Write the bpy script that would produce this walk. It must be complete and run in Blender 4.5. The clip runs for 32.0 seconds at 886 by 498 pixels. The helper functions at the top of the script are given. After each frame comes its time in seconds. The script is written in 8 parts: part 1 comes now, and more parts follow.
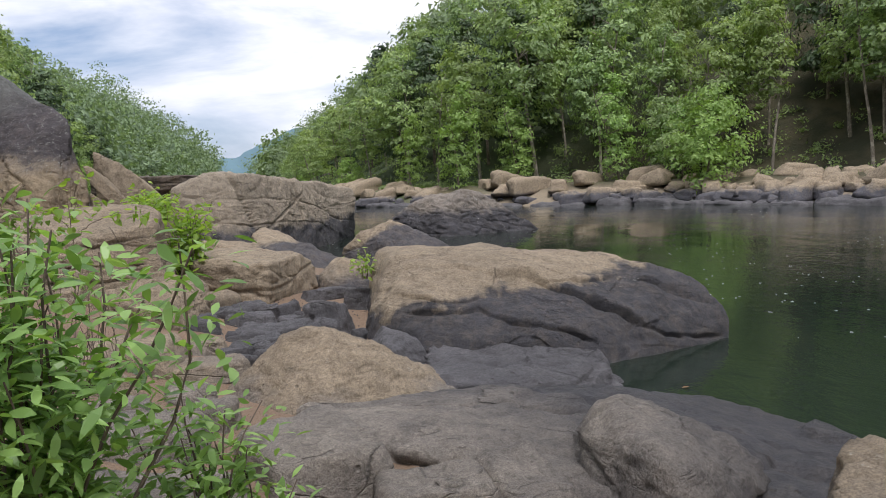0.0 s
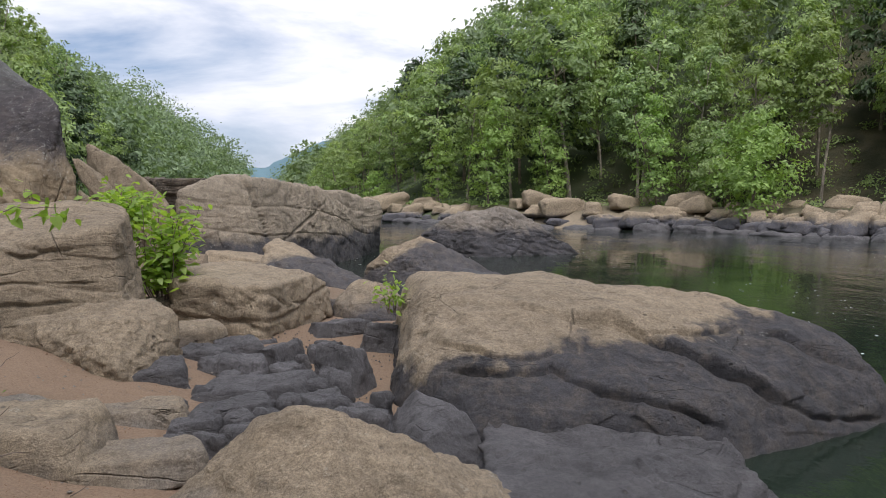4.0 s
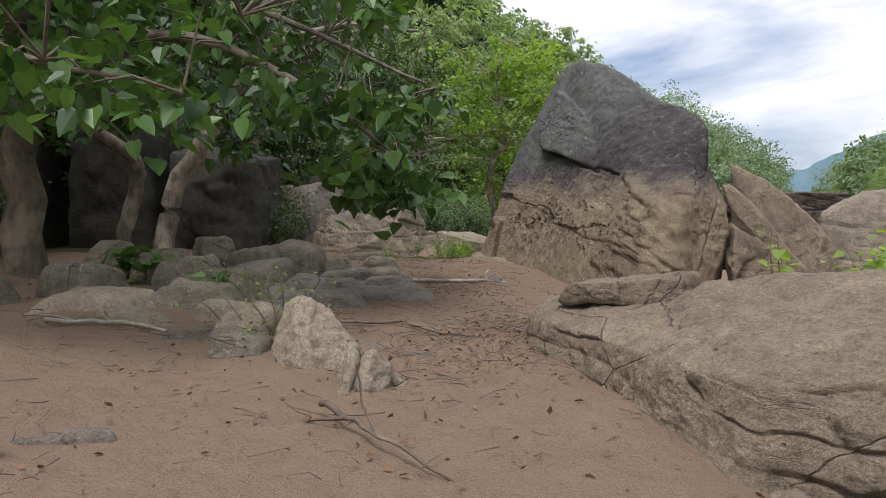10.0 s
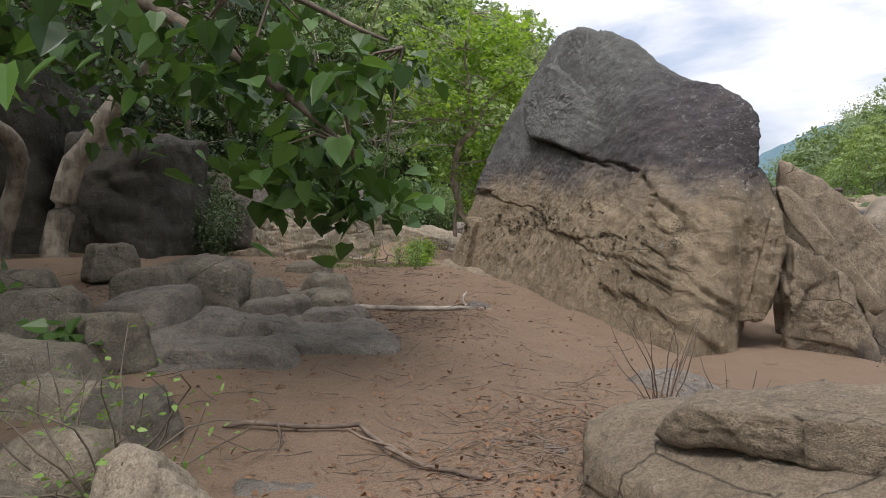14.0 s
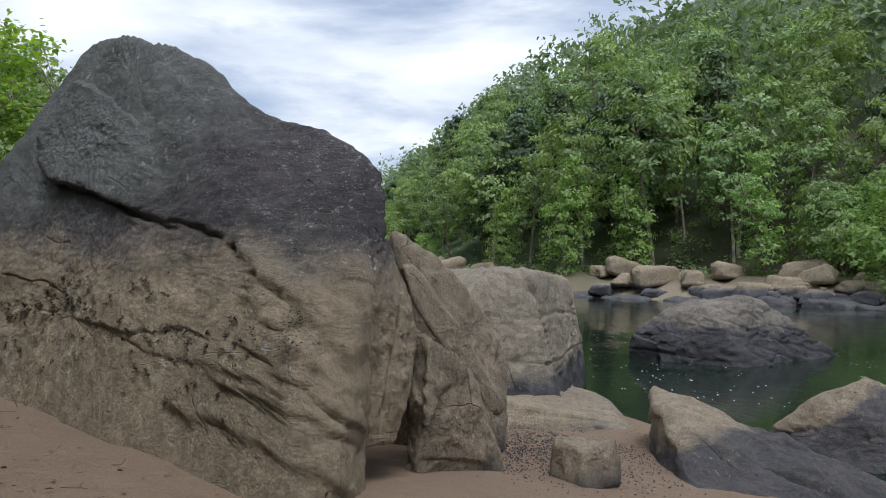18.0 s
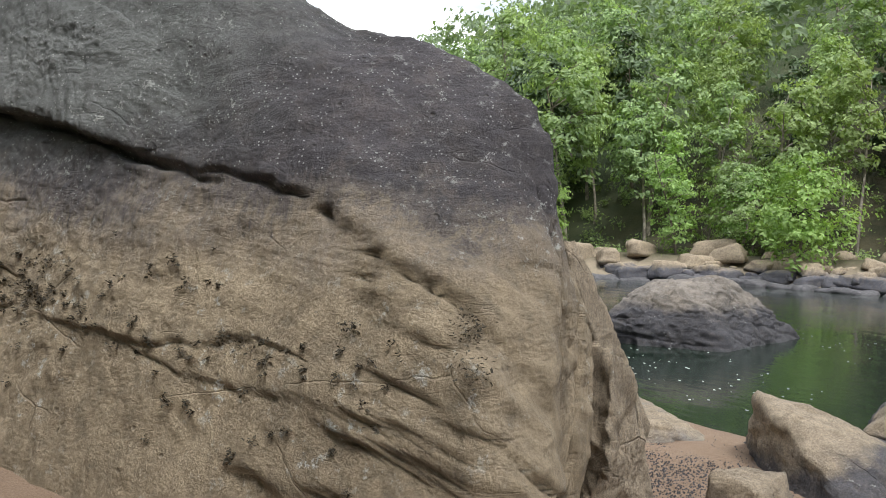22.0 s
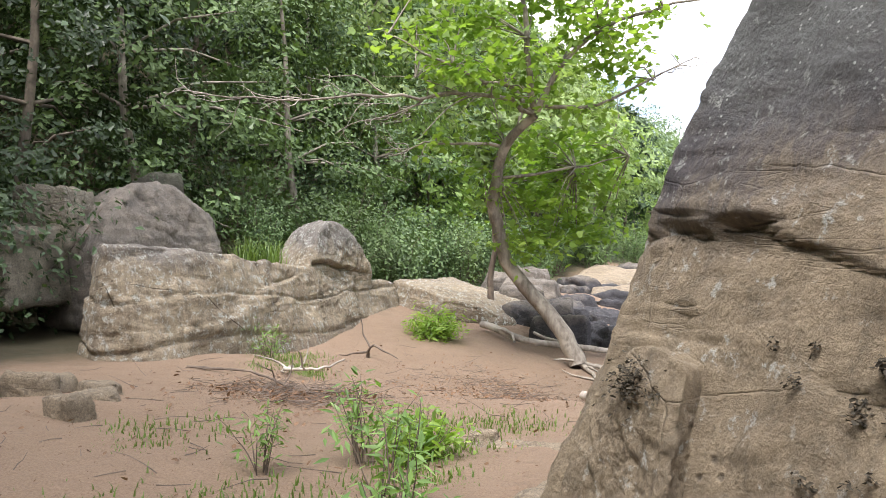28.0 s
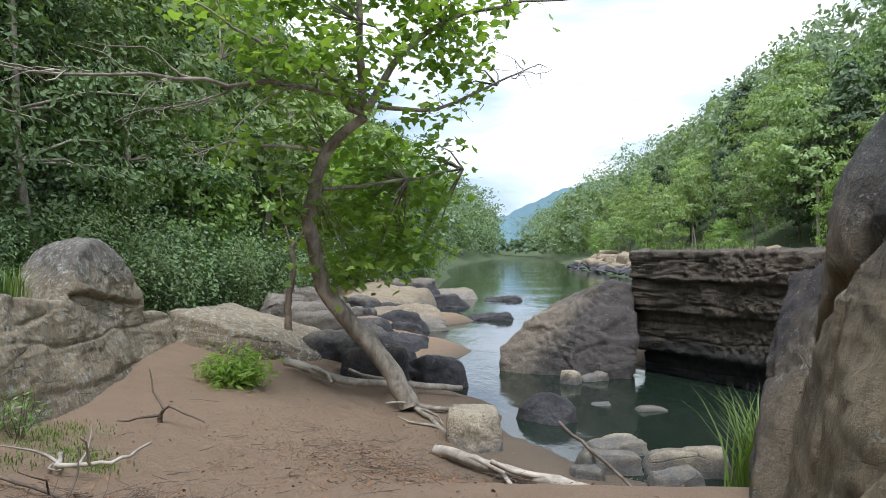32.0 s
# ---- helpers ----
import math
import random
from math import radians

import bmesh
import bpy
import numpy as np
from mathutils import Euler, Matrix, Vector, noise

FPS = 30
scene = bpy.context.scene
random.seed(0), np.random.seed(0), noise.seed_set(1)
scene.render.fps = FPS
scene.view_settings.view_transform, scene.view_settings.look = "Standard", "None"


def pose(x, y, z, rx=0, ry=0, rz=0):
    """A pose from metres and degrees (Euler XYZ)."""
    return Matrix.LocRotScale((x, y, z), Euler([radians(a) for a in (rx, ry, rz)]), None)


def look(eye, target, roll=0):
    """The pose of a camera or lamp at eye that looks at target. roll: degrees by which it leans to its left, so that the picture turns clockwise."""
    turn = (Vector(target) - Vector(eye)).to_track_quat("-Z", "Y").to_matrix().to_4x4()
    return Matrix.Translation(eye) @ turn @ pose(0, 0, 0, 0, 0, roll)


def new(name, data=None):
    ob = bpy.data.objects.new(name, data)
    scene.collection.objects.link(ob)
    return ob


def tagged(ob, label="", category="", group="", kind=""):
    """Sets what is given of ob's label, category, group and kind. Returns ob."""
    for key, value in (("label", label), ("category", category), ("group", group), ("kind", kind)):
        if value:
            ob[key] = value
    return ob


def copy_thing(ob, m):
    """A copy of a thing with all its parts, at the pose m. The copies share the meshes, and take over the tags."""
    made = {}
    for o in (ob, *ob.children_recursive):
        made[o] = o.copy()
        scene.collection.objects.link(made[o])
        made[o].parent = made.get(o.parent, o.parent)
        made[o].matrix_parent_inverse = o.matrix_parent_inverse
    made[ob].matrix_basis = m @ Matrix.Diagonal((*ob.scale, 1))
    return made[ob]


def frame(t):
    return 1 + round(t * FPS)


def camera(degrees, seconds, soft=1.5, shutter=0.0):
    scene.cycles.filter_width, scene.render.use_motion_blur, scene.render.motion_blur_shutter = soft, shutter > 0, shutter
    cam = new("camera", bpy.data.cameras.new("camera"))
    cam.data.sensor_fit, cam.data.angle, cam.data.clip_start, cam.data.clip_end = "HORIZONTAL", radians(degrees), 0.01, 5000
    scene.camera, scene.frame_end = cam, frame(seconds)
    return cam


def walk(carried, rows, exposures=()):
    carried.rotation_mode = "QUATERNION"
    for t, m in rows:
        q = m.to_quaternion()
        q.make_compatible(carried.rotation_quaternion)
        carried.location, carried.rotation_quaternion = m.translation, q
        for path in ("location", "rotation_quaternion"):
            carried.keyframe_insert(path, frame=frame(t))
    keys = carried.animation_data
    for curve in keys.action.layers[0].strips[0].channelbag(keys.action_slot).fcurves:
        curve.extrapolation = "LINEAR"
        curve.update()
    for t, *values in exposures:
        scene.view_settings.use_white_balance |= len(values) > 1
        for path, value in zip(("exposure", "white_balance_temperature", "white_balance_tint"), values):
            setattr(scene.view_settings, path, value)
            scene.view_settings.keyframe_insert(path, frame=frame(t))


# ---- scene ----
cam = camera(61.36, 32.0, soft=0.7)
def lens(x, y, z, turn, tilt, lean):
    """The camera's pose: turn to the left of +y, tilt upwards, lean to its left, in degrees."""
    return pose(x, y, z, 0, 0, turn) @ pose(0, 0, 0, 90 + tilt) @ pose(0, 0, 0, 0, 0, lean)


PATH = [
    (0, lens(2.500, -1.600, 0.913, -17.00, -4.74, -2.00)),
    (0.5, lens(2.414, -1.255, 0.886, -19.95, -4.70, -0.27)),
    (1, lens(2.437, -0.910, 0.873, -22.95, -4.65, 0.26)),
    (1.5, lens(2.645, -0.589, 0.811, -23.44, -3.60, 0.55)),
    (2, lens(2.762, -0.163, 0.769, -23.73, -3.51, 0.86)),
    (2.5, lens(2.816, 0.226, 0.796, -23.34, -3.32, 1.04)),
    (4.5, lens(3.003, 1.454, 0.814, -9.32, -3.46, 0.41)),
    (5, lens(2.944, 1.689, 0.854, -2.52, -3.22, 0.65)),
    (5.5, lens(2.727, 2.059, 0.897, 2.19, -1.01, 1.32)),
    (6, lens(2.560, 2.314, 0.904, 6.93, -1.92, 1.68)),
    (6.5, lens(2.452, 2.588, 1.058, 9.60, -2.39, 2.98)),
    (7, lens(2.286, 2.744, 1.057, 13.81, -2.79, 2.57)),
    (7.5, lens(1.934, 2.968, 1.103, 16.28, -3.03, -0.10)),
    (8, lens(1.653, 3.293, 1.045, 18.56, -3.12, -0.11)),
    (8.5, lens(1.272, 3.693, 1.108, 22.55, -3.14, -0.83)),
    (9, lens(0.849, 4.063, 1.145, 23.15, -3.01, -1.06)),
    (9.5, lens(0.517, 4.360, 1.175, 23.85, -2.82, -1.12)),
    (10, lens(0.270, 4.717, 1.297, 23.89, -2.52, -1.27)),
    (10.5, lens(0.021, 5.065, 1.273, 23.73, -2.57, -1.33)),
    (11, lens(-0.254, 5.457, 1.347, 23.46, -2.71, -0.91)),
    (11.5, lens(-0.467, 5.927, 1.353, 22.67, -3.13, 0.17)),
    (12, lens(-0.643, 6.286, 1.397, 22.11, -3.57, 0.72)),
    (12.5, lens(-0.835, 6.701, 1.493, 21.45, -3.58, 0.55)),
    (13, lens(-1.009, 7.133, 1.488, 20.98, -3.63, 0.06)),
    (13.5, lens(-1.162, 7.510, 1.563, 20.71, -3.75, -0.56)),
    (15.5, lens(-1.715, 9.162, 1.677, 19.84, -3.23, -0.42)),
    (16, lens(-1.836, 9.630, 1.722, 19.33, -2.86, -0.21)),
    (16.5, lens(-1.911, 10.021, 1.723, 16.29, -2.03, 0.31)),
    (17, lens(-2.038, 10.361, 1.725, 8.21, -0.35, 0.87)),
    (17.5, lens(-2.206, 10.826, 1.809, -5.72, 0.98, 0.48)),
    (18, lens(-2.294, 11.264, 1.779, -15.14, 1.06, 0.63)),
    (18.5, lens(-2.363, 11.648, 1.838, -20.46, 0.98, 0.21)),
    (19, lens(-2.477, 12.076, 1.785, -26.53, 0.31, 0.60)),
    (19.5, lens(-2.621, 12.451, 1.802, -30.90, -1.24, 0.92)),
    (20, lens(-2.727, 12.909, 1.784, -36.25, -0.97, 0.44)),
    (20.5, lens(-2.990, 13.280, 1.775, -36.87, -1.16, 0.61)),
    (21, lens(-3.264, 13.658, 1.815, -37.15, -0.84, 0.86)),
    (21.5, lens(-3.486, 14.068, 1.731, -31.32, -1.05, 1.10)),
    (22, lens(-3.661, 14.484, 1.751, -23.50, -0.76, 1.47)),
    (22.5, lens(-3.784, 14.985, 1.747, -19.67, 2.00, 1.53)),
    (23, lens(-3.891, 15.487, 1.658, -12.23, 1.54, 1.51)),
    (23.5, lens(-4.007, 15.954, 1.678, -7.39, -0.06, 0.12)),
    (24, lens(-4.183, 16.444, 1.639, -3.79, 0.31, -0.12)),
    (24.5, lens(-4.380, 16.819, 1.662, 1.29, -0.28, 0.38)),
    (25, lens(-4.552, 17.299, 1.671, 6.21, -0.04, 0.37)),
    (25.5, lens(-4.704, 17.617, 1.686, 12.18, -0.17, 0.45)),
    (26, lens(-4.967, 18.010, 1.718, 13.80, -0.19, 0.97)),
    (26.5, lens(-5.253, 18.422, 1.666, 17.87, -0.06, 0.69)),
    (28.5, lens(-6.197, 20.023, 1.745, 21.88, -1.03, -0.03)),
    (29, lens(-6.462, 20.471, 1.739, 21.43, -1.09, 0.16)),
    (29.5, lens(-6.734, 20.845, 1.718, 19.37, -0.96, 0.74)),
    (30, lens(-6.991, 21.223, 1.808, 15.61, -0.91, 0.69)),
    (30.5, lens(-7.294, 21.411, 1.807, 13.03, -0.71, 0.97)),
    (31, lens(-7.610, 21.503, 1.869, 7.13, 0.29, 0.70)),
    (31.5, lens(-7.831, 21.586, 1.859, 4.52, 0.10, 0.63)),
    (32, lens(-8.059, 21.661, 1.907, 2.25, 0.16, 0.15)),
]
EXPOSURES = [(0, 0.25, 6450, 14), (5, 0.15, 6500, 14), (7, 0.05, 6350, 12), (8, 0.25, 6400, 12), (11, 0.25, 6600, 14), (16, 0.38, 6650, 14), (17, 0.22, 6350, 12), (18, -0.03, 6000, 9), (19, 0.4, 6200, 9), (20, 0.85, 6350, 8), (21, 0.75, 6300, 8), (22, 0.8, 6450, 9), (23, 0.85, 6500, 8), (24, 1.45, 6550, 8), (26.5, 1.45, 6600, 12), (28.5, 1.35, 6500, 14), (29, 1.2, 6450, 14), (30, 0.6, 6300, 13), (31, 0.3, 6000, 9), (32, 0.6, 6050, 8)]
walk(cam, PATH, exposures=EXPOSURES)

# ---- light ----
WATER = -1.4
SUN_TURN, SUN_UP = 178.0, 66.0
world = bpy.data.worlds.new("sky")
scene.world = world
world.use_nodes = True
wn, wl = world.node_tree.nodes, world.node_tree.links
wn.clear()
sky = wn.new("ShaderNodeTexSky")
sky.sky_type, sky.sun_disc = "NISHITA", False
sky.sun_elevation, sky.sun_rotation = radians(SUN_UP), radians(SUN_TURN)
sky.air_density, sky.dust_density, sky.ozone_density = 1.0, 1.6, 1.0
coords = wn.new("ShaderNodeTexCoord")
stretch = wn.new("ShaderNodeMapping")
stretch.inputs["Scale"].default_value = (1.0, 1.0, 4.2)
stretch.inputs["Rotation"].default_value = (0.05, 0.12, 0.9)
wl.new(coords.outputs["Generated"], stretch.inputs["Vector"])
puffs = wn.new("ShaderNodeTexNoise")
puffs.inputs["Scale"].default_value, puffs.inputs["Detail"].default_value, puffs.inputs["Roughness"].default_value = 2.3, 7.0, 0.55
puffs.inputs["Distortion"].default_value = 0.3
wl.new(stretch.outputs["Vector"], puffs.inputs["Vector"])
cover = wn.new("ShaderNodeValToRGB")
cover.color_ramp.elements[0].position, cover.color_ramp.elements[1].position = 0.32, 0.52
wl.new(puffs.outputs["Fac"], cover.inputs["Fac"])
shade = wn.new("ShaderNodeTexNoise")
shade.inputs["Scale"].default_value, shade.inputs["Detail"].default_value = 3.4, 5.0
wl.new(stretch.outputs["Vector"], shade.inputs["Vector"])
cloud = wn.new("ShaderNodeValToRGB")
cloud.color_ramp.elements[0].position, cloud.color_ramp.elements[1].position = 0.38, 0.62
cloud.color_ramp.elements[0].color, cloud.color_ramp.elements[1].color = (7.2, 7.8, 9.0, 1), (11.5, 11.6, 11.8, 1)
wl.new(shade.outputs["Fac"], cloud.inputs["Fac"])
lift = wn.new("ShaderNodeMix")
lift.data_type, lift.inputs["Factor"].default_value = "RGBA", 0.45
lift.inputs[7].default_value = (4.6, 6.0, 8.6, 1)
wl.new(sky.outputs["Color"], lift.inputs[6])
over = wn.new("ShaderNodeMix")
over.data_type = "RGBA"
wl.new(cover.outputs["Color"], over.inputs["Factor"])
wl.new(lift.outputs[2], over.inputs[6])
wl.new(cloud.outputs["Color"], over.inputs[7])
back = wn.new("ShaderNodeBackground")
back.inputs["Strength"].default_value = 0.094
wl.new(over.outputs[2], back.inputs["Color"])
sky_out = wn.new("ShaderNodeOutputWorld")
wl.new(back.outputs["Background"], sky_out.inputs["Surface"])

sun = new("sun", bpy.data.lights.new("sun", "SUN"))
sun.data.energy, sun.data.angle, sun.data.color = 2.7, radians(25), (1.0, 0.98, 0.96)
sun_way = Vector((math.sin(radians(SUN_TURN)) * math.cos(radians(SUN_UP)), math.cos(radians(SUN_TURN)) * math.cos(radians(SUN_UP)), math.sin(radians(SUN_UP))))
sun.matrix_world = look(sun_way * 60, (0, 0, 0))


# ---- materials ----
def wire(mat):
    return mat.node_tree.nodes, mat.node_tree.links


def node(mat, kind, **values):
    n = mat.node_tree.nodes.new(kind)
    for key, value in values.items():
        n.inputs[key.replace("_", " ")].default_value = value
    return n


def ramp(mat, source, stops):
    n = mat.node_tree.nodes.new("ShaderNodeValToRGB")
    while len(n.color_ramp.elements) < len(stops):
        n.color_ramp.elements.new(0.5)
    for e, (at, colour) in zip(n.color_ramp.elements, stops):
        e.position = at
        e.color = (*colour, 1) if isinstance(colour, tuple) else (colour, colour, colour, 1)
    mat.node_tree.links.new(source, n.inputs["Fac"])
    return n.outputs["Color"]


def mixed(mat, factor, a, b, how="MIX"):
    n = mat.node_tree.nodes.new("ShaderNodeMix")
    n.data_type, n.blend_type = "RGBA", how
    for slot, value in ((0, factor), (6, a), (7, b)):
        if isinstance(value, (int, float)):
            n.inputs[slot].default_value = value
        elif isinstance(value, tuple):
            n.inputs[slot].default_value = (*value, 1)
        else:
            mat.node_tree.links.new(value, n.inputs[slot])
    return n.outputs[2]


def sums(mat, how, a, b):
    n = mat.node_tree.nodes.new("ShaderNodeMath")
    n.operation = how
    for slot, value in ((0, a), (1, b)):
        if isinstance(value, (int, float)):
            n.inputs[slot].default_value = value
        else:
            mat.node_tree.links.new(value, n.inputs[slot])
    return n.outputs[0]


def surface(name, rough=0.8):
    mat = bpy.data.materials.new(name)
    mat.use_nodes = True
    body = mat.node_tree.nodes["Principled BSDF"]
    body.inputs["Roughness"].default_value = rough
    return mat, body


def grain(mat, scale, detail=6.0, rough=0.6, stretch=None, kind="ShaderNodeTexNoise"):
    n = mat.node_tree.nodes.new(kind)
    n.inputs["Scale"].default_value = scale
    n.inputs["Detail"].default_value, n.inputs["Roughness"].default_value = detail, rough
    place = mat.node_tree.nodes.new("ShaderNodeNewGeometry").outputs["Position"]
    if stretch:
        m = mat.node_tree.nodes.new("ShaderNodeMapping")
        m.inputs["Scale"].default_value, m.inputs["Rotation"].default_value = stretch[:3], stretch[3:] or (0, 0, 0)
        mat.node_tree.links.new(place, m.inputs["Vector"])
        place = m.outputs["Vector"]
    mat.node_tree.links.new(place, n.inputs["Vector"])
    return n.outputs["Fac"]


def relief(mat, body, height, strength, distance):
    b = node(mat, "ShaderNodeBump", Strength=strength, Distance=distance)
    mat.node_tree.links.new(height, b.inputs["Height"])
    mat.node_tree.links.new(b.outputs["Normal"], body.inputs["Normal"])


def cracked(mat, scale, stretch, warp):
    """Distance to the joints of a broken rock, along straight edges that wander a little."""
    place = mat.node_tree.nodes.new("ShaderNodeNewGeometry").outputs["Position"]
    m = mat.node_tree.nodes.new("ShaderNodeMapping")
    m.inputs["Scale"].default_value, m.inputs["Rotation"].default_value = stretch[:3], stretch[3:]
    mat.node_tree.links.new(place, m.inputs["Vector"])
    wander = node(mat, "ShaderNodeTexNoise", Scale=3.2, Detail=5.0, Roughness=0.65)
    mat.node_tree.links.new(place, wander.inputs["Vector"])
    moved = mat.node_tree.nodes.new("ShaderNodeVectorMath")
    moved.operation = "MULTIPLY_ADD"
    mat.node_tree.links.new(wander.outputs["Color"], moved.inputs[0])
    moved.inputs[1].default_value = (warp, warp, warp)
    mat.node_tree.links.new(m.outputs["Vector"], moved.inputs[2])
    cells = node(mat, "ShaderNodeTexVoronoi", Scale=scale)
    cells.feature = "DISTANCE_TO_EDGE"
    mat.node_tree.links.new(moved.outputs["Vector"], cells.inputs["Vector"])
    return cells.outputs["Distance"]


def rock_material(name, light, mid, stain=None, stains_and_shade=(), lichen=0.0, pits=0.5, streak=0.0, joints=1.0, dots=0.0, gritty=1.0, rough=0.88):
    """Sandstone: two tones, bedding, pits, water or soot staining, and shade put into the colour. stains_and_shade:
    rows of (x, y, z, offset, softness): the tint lies where the place measured along (x, y, z) is past the offset."""
    mat, body = surface(name, rough)
    large = grain(mat, 0.55, 5.0)
    beds = grain(mat, 2.4, 8.0, 0.68, (1.0, 1.0, 1.9, 0.12, -0.18, 0.0))
    fine = grain(mat, 34.0, 6.0, 0.75)
    grit = grain(mat, 85.0, 6.0, 0.85)
    blotch = grain(mat, 6.0, 8.0, 0.72)
    tone = mixed(mat, ramp(mat, beds, [(0.3, 0.0), (0.7, 1.0)]), mid, light)
    tone = mixed(mat, ramp(mat, large, [(0.35, 0.0), (0.65, 0.55)]), tone, tuple(0.72 * c for c in mid))
    tone = mixed(mat, 0.85, tone, ramp(mat, blotch, [(0.32, 0.6), (0.5, 1.0), (0.7, 1.22)]), "MULTIPLY")
    runs = grain(mat, 2.6, 6.0, 0.72, (3.4, 3.4, 0.25))
    tone = mixed(mat, min(1.0, 0.35 + 0.4 * streak), tone, ramp(mat, runs, [(0.36, 0.62), (0.6, 1.1)]), "MULTIPLY")
    joint = ramp(mat, cracked(mat, 0.62, (1.0, 1.0, 1.7, 0.3, 0.35, 0.4), 0.1), [(0.0, 0.55), (0.006, 0.0)])
    joint = sums(mat, "MULTIPLY", joint, ramp(mat, grain(mat, 0.9, 3.0), [(0.5, 0.0), (0.56, 1.0)]))
    laminae = sums(mat, "ABSOLUTE", sums(mat, "SUBTRACT", grain(mat, 1.5, 3.0, 0.5, (0.4, 0.4, 6.5, 0.22, 0.26, 0.0)), 0.5), 0.0)
    laminae = sums(mat, "MULTIPLY", ramp(mat, laminae, [(0.0, 1.0), (0.007, 0.0)]), ramp(mat, grain(mat, 1.4, 4.0), [(0.5, 0.0), (0.6, 1.0)]))
    fissure = sums(mat, "MULTIPLY", sums(mat, "MAXIMUM", joint, sums(mat, "MULTIPLY", laminae, 0.4)), joints)
    where = mat.node_tree.nodes.new("ShaderNodeNewGeometry").outputs["Position"]
    drip = grain(mat, 1.3, 6.0, 0.6)
    thin_runs = grain(mat, 7.0, 4.0, 0.6, (3.4, 3.4, 0.12))
    sooty = None
    for x, y, z, offset, soft, *own in stains_and_shade:
        colour = own[0] if own else stain
        dot = mat.node_tree.nodes.new("ShaderNodeVectorMath")
        dot.operation = "DOT_PRODUCT"
        mat.node_tree.links.new(where, dot.inputs[0])
        dot.inputs[1].default_value = (x, y, z)
        edge = sums(mat, "SUBTRACT", dot.outputs["Value"], offset)
        edge = sums(mat, "ADD", edge, sums(mat, "MULTIPLY", sums(mat, "SUBTRACT", drip, 0.5), 1.2))
        if streak:
            edge = sums(mat, "ADD", edge, sums(mat, "MULTIPLY", sums(mat, "SUBTRACT", sums(mat, "ADD", runs, thin_runs), 1.0), streak))
        mask = ramp(mat, sums(mat, "ADD", sums(mat, "DIVIDE", edge, soft), 0.5), [(0.0, 0.0), (1.0, 1.0)])
        if len(own) > 1:
            parts = mat.node_tree.nodes.new("ShaderNodeSeparateXYZ")
            mat.node_tree.links.new(where, parts.inputs[0])
            mask = sums(mat, "MULTIPLY", mask, ramp(mat, sums(mat, "ADD", sums(mat, "SUBTRACT", parts.outputs["Z"], own[1]), sums(mat, "MULTIPLY", runs, 0.6)), [(0.1, 0.0), (0.7, 0.85)]))
        if not own:
            sooty = sums(mat, "MAXIMUM", sooty, mask) if sooty else mask
        patchy = sums(mat, "MULTIPLY", mask, ramp(mat, grain(mat, 5.0, 7.0, 0.72), [(0.3, 0.78), (0.55, 1.0)]))
        dark = mixed(mat, ramp(mat, grain(mat, 1.1, 7.0, 0.65), [(0.35, 0.0), (0.7, 1.0)]), colour, tuple(1.8 * c for c in colour))
        tone = mixed(mat, patchy, tone, dark)
    if lichen:
        crust = ramp(mat, grain(mat, 8.5, 9.0, 0.78), [(0.6 - 0.028 * lichen, 0.0), (0.635 - 0.028 * lichen, 1.0)])
        few = ramp(mat, grain(mat, 0.9, 4.0), [(0.52 - 0.12 * lichen, 0.0), (0.64, 1.0)])
        tone = mixed(mat, sums(mat, "MULTIPLY", sums(mat, "MULTIPLY", crust, few), min(1.0, 0.45 * lichen + 0.3)), tone, (0.44, 0.45, 0.41))
    if dots:
        for scale, inner, outer, low_, high in ((11.0, 0.06, 0.11, 0.46, 0.6), (27.0, 0.13, 0.24, 0.36, 0.52)):
            specks = node(mat, "ShaderNodeTexVoronoi", Scale=scale)
            mat.node_tree.links.new(where, specks.inputs["Vector"])
            some = sums(mat, "MULTIPLY", ramp(mat, grain(mat, 1.6, 4.0), [(low_, 0.0), (high, 1.0)]), ramp(mat, grain(mat, 9.0, 3.0), [(0.45, 0.0), (0.55, 1.0)]))
            spot = sums(mat, "MULTIPLY", ramp(mat, specks.outputs["Distance"], [(inner, 1.0), (outer, 0.0)]), some)
            tone = mixed(mat, sums(mat, "MULTIPLY", sums(mat, "MULTIPLY", spot, dots), sooty), tone, (0.36, 0.37, 0.34))
    tone = mixed(mat, sums(mat, "MULTIPLY", fissure, 0.75), tone, (0.04, 0.034, 0.03))
    tone = mixed(mat, 0.8 * gritty, tone, ramp(mat, fine, [(0.3, 0.5), (0.5, 1.0), (0.7, 1.35)]), "MULTIPLY")
    tone = mixed(mat, 0.9 * gritty, tone, ramp(mat, grit, [(0.3, 0.42), (0.7, 1.6)]), "MULTIPLY")
    specks = ramp(mat, grain(mat, 14.0, 5.0, 0.75), [(0.62, 0.0), (0.7, 0.55)])
    tone = mixed(mat, specks, tone, (0.085, 0.075, 0.062))
    holes = node(mat, "ShaderNodeTexVoronoi", Scale=7.5)
    mat.node_tree.links.new(where, holes.inputs["Vector"])
    sparse = ramp(mat, grain(mat, 1.7, 2.0), [(0.54, 0.0), (0.6, 1.0)])
    dents = sums(mat, "MULTIPLY", sums(mat, "MULTIPLY", ramp(mat, holes.outputs["Distance"], [(0.06, 1.0), (0.17, 0.0)]), sparse), -pits)
    tone = mixed(mat, sums(mat, "MULTIPLY", dents, -1.2), tone, (0.07, 0.06, 0.05))
    mat.node_tree.links.new(tone, body.inputs["Base Color"])
    height = sums(mat, "ADD", sums(mat, "MULTIPLY", beds, 0.6), sums(mat, "MULTIPLY", fine, 0.42))
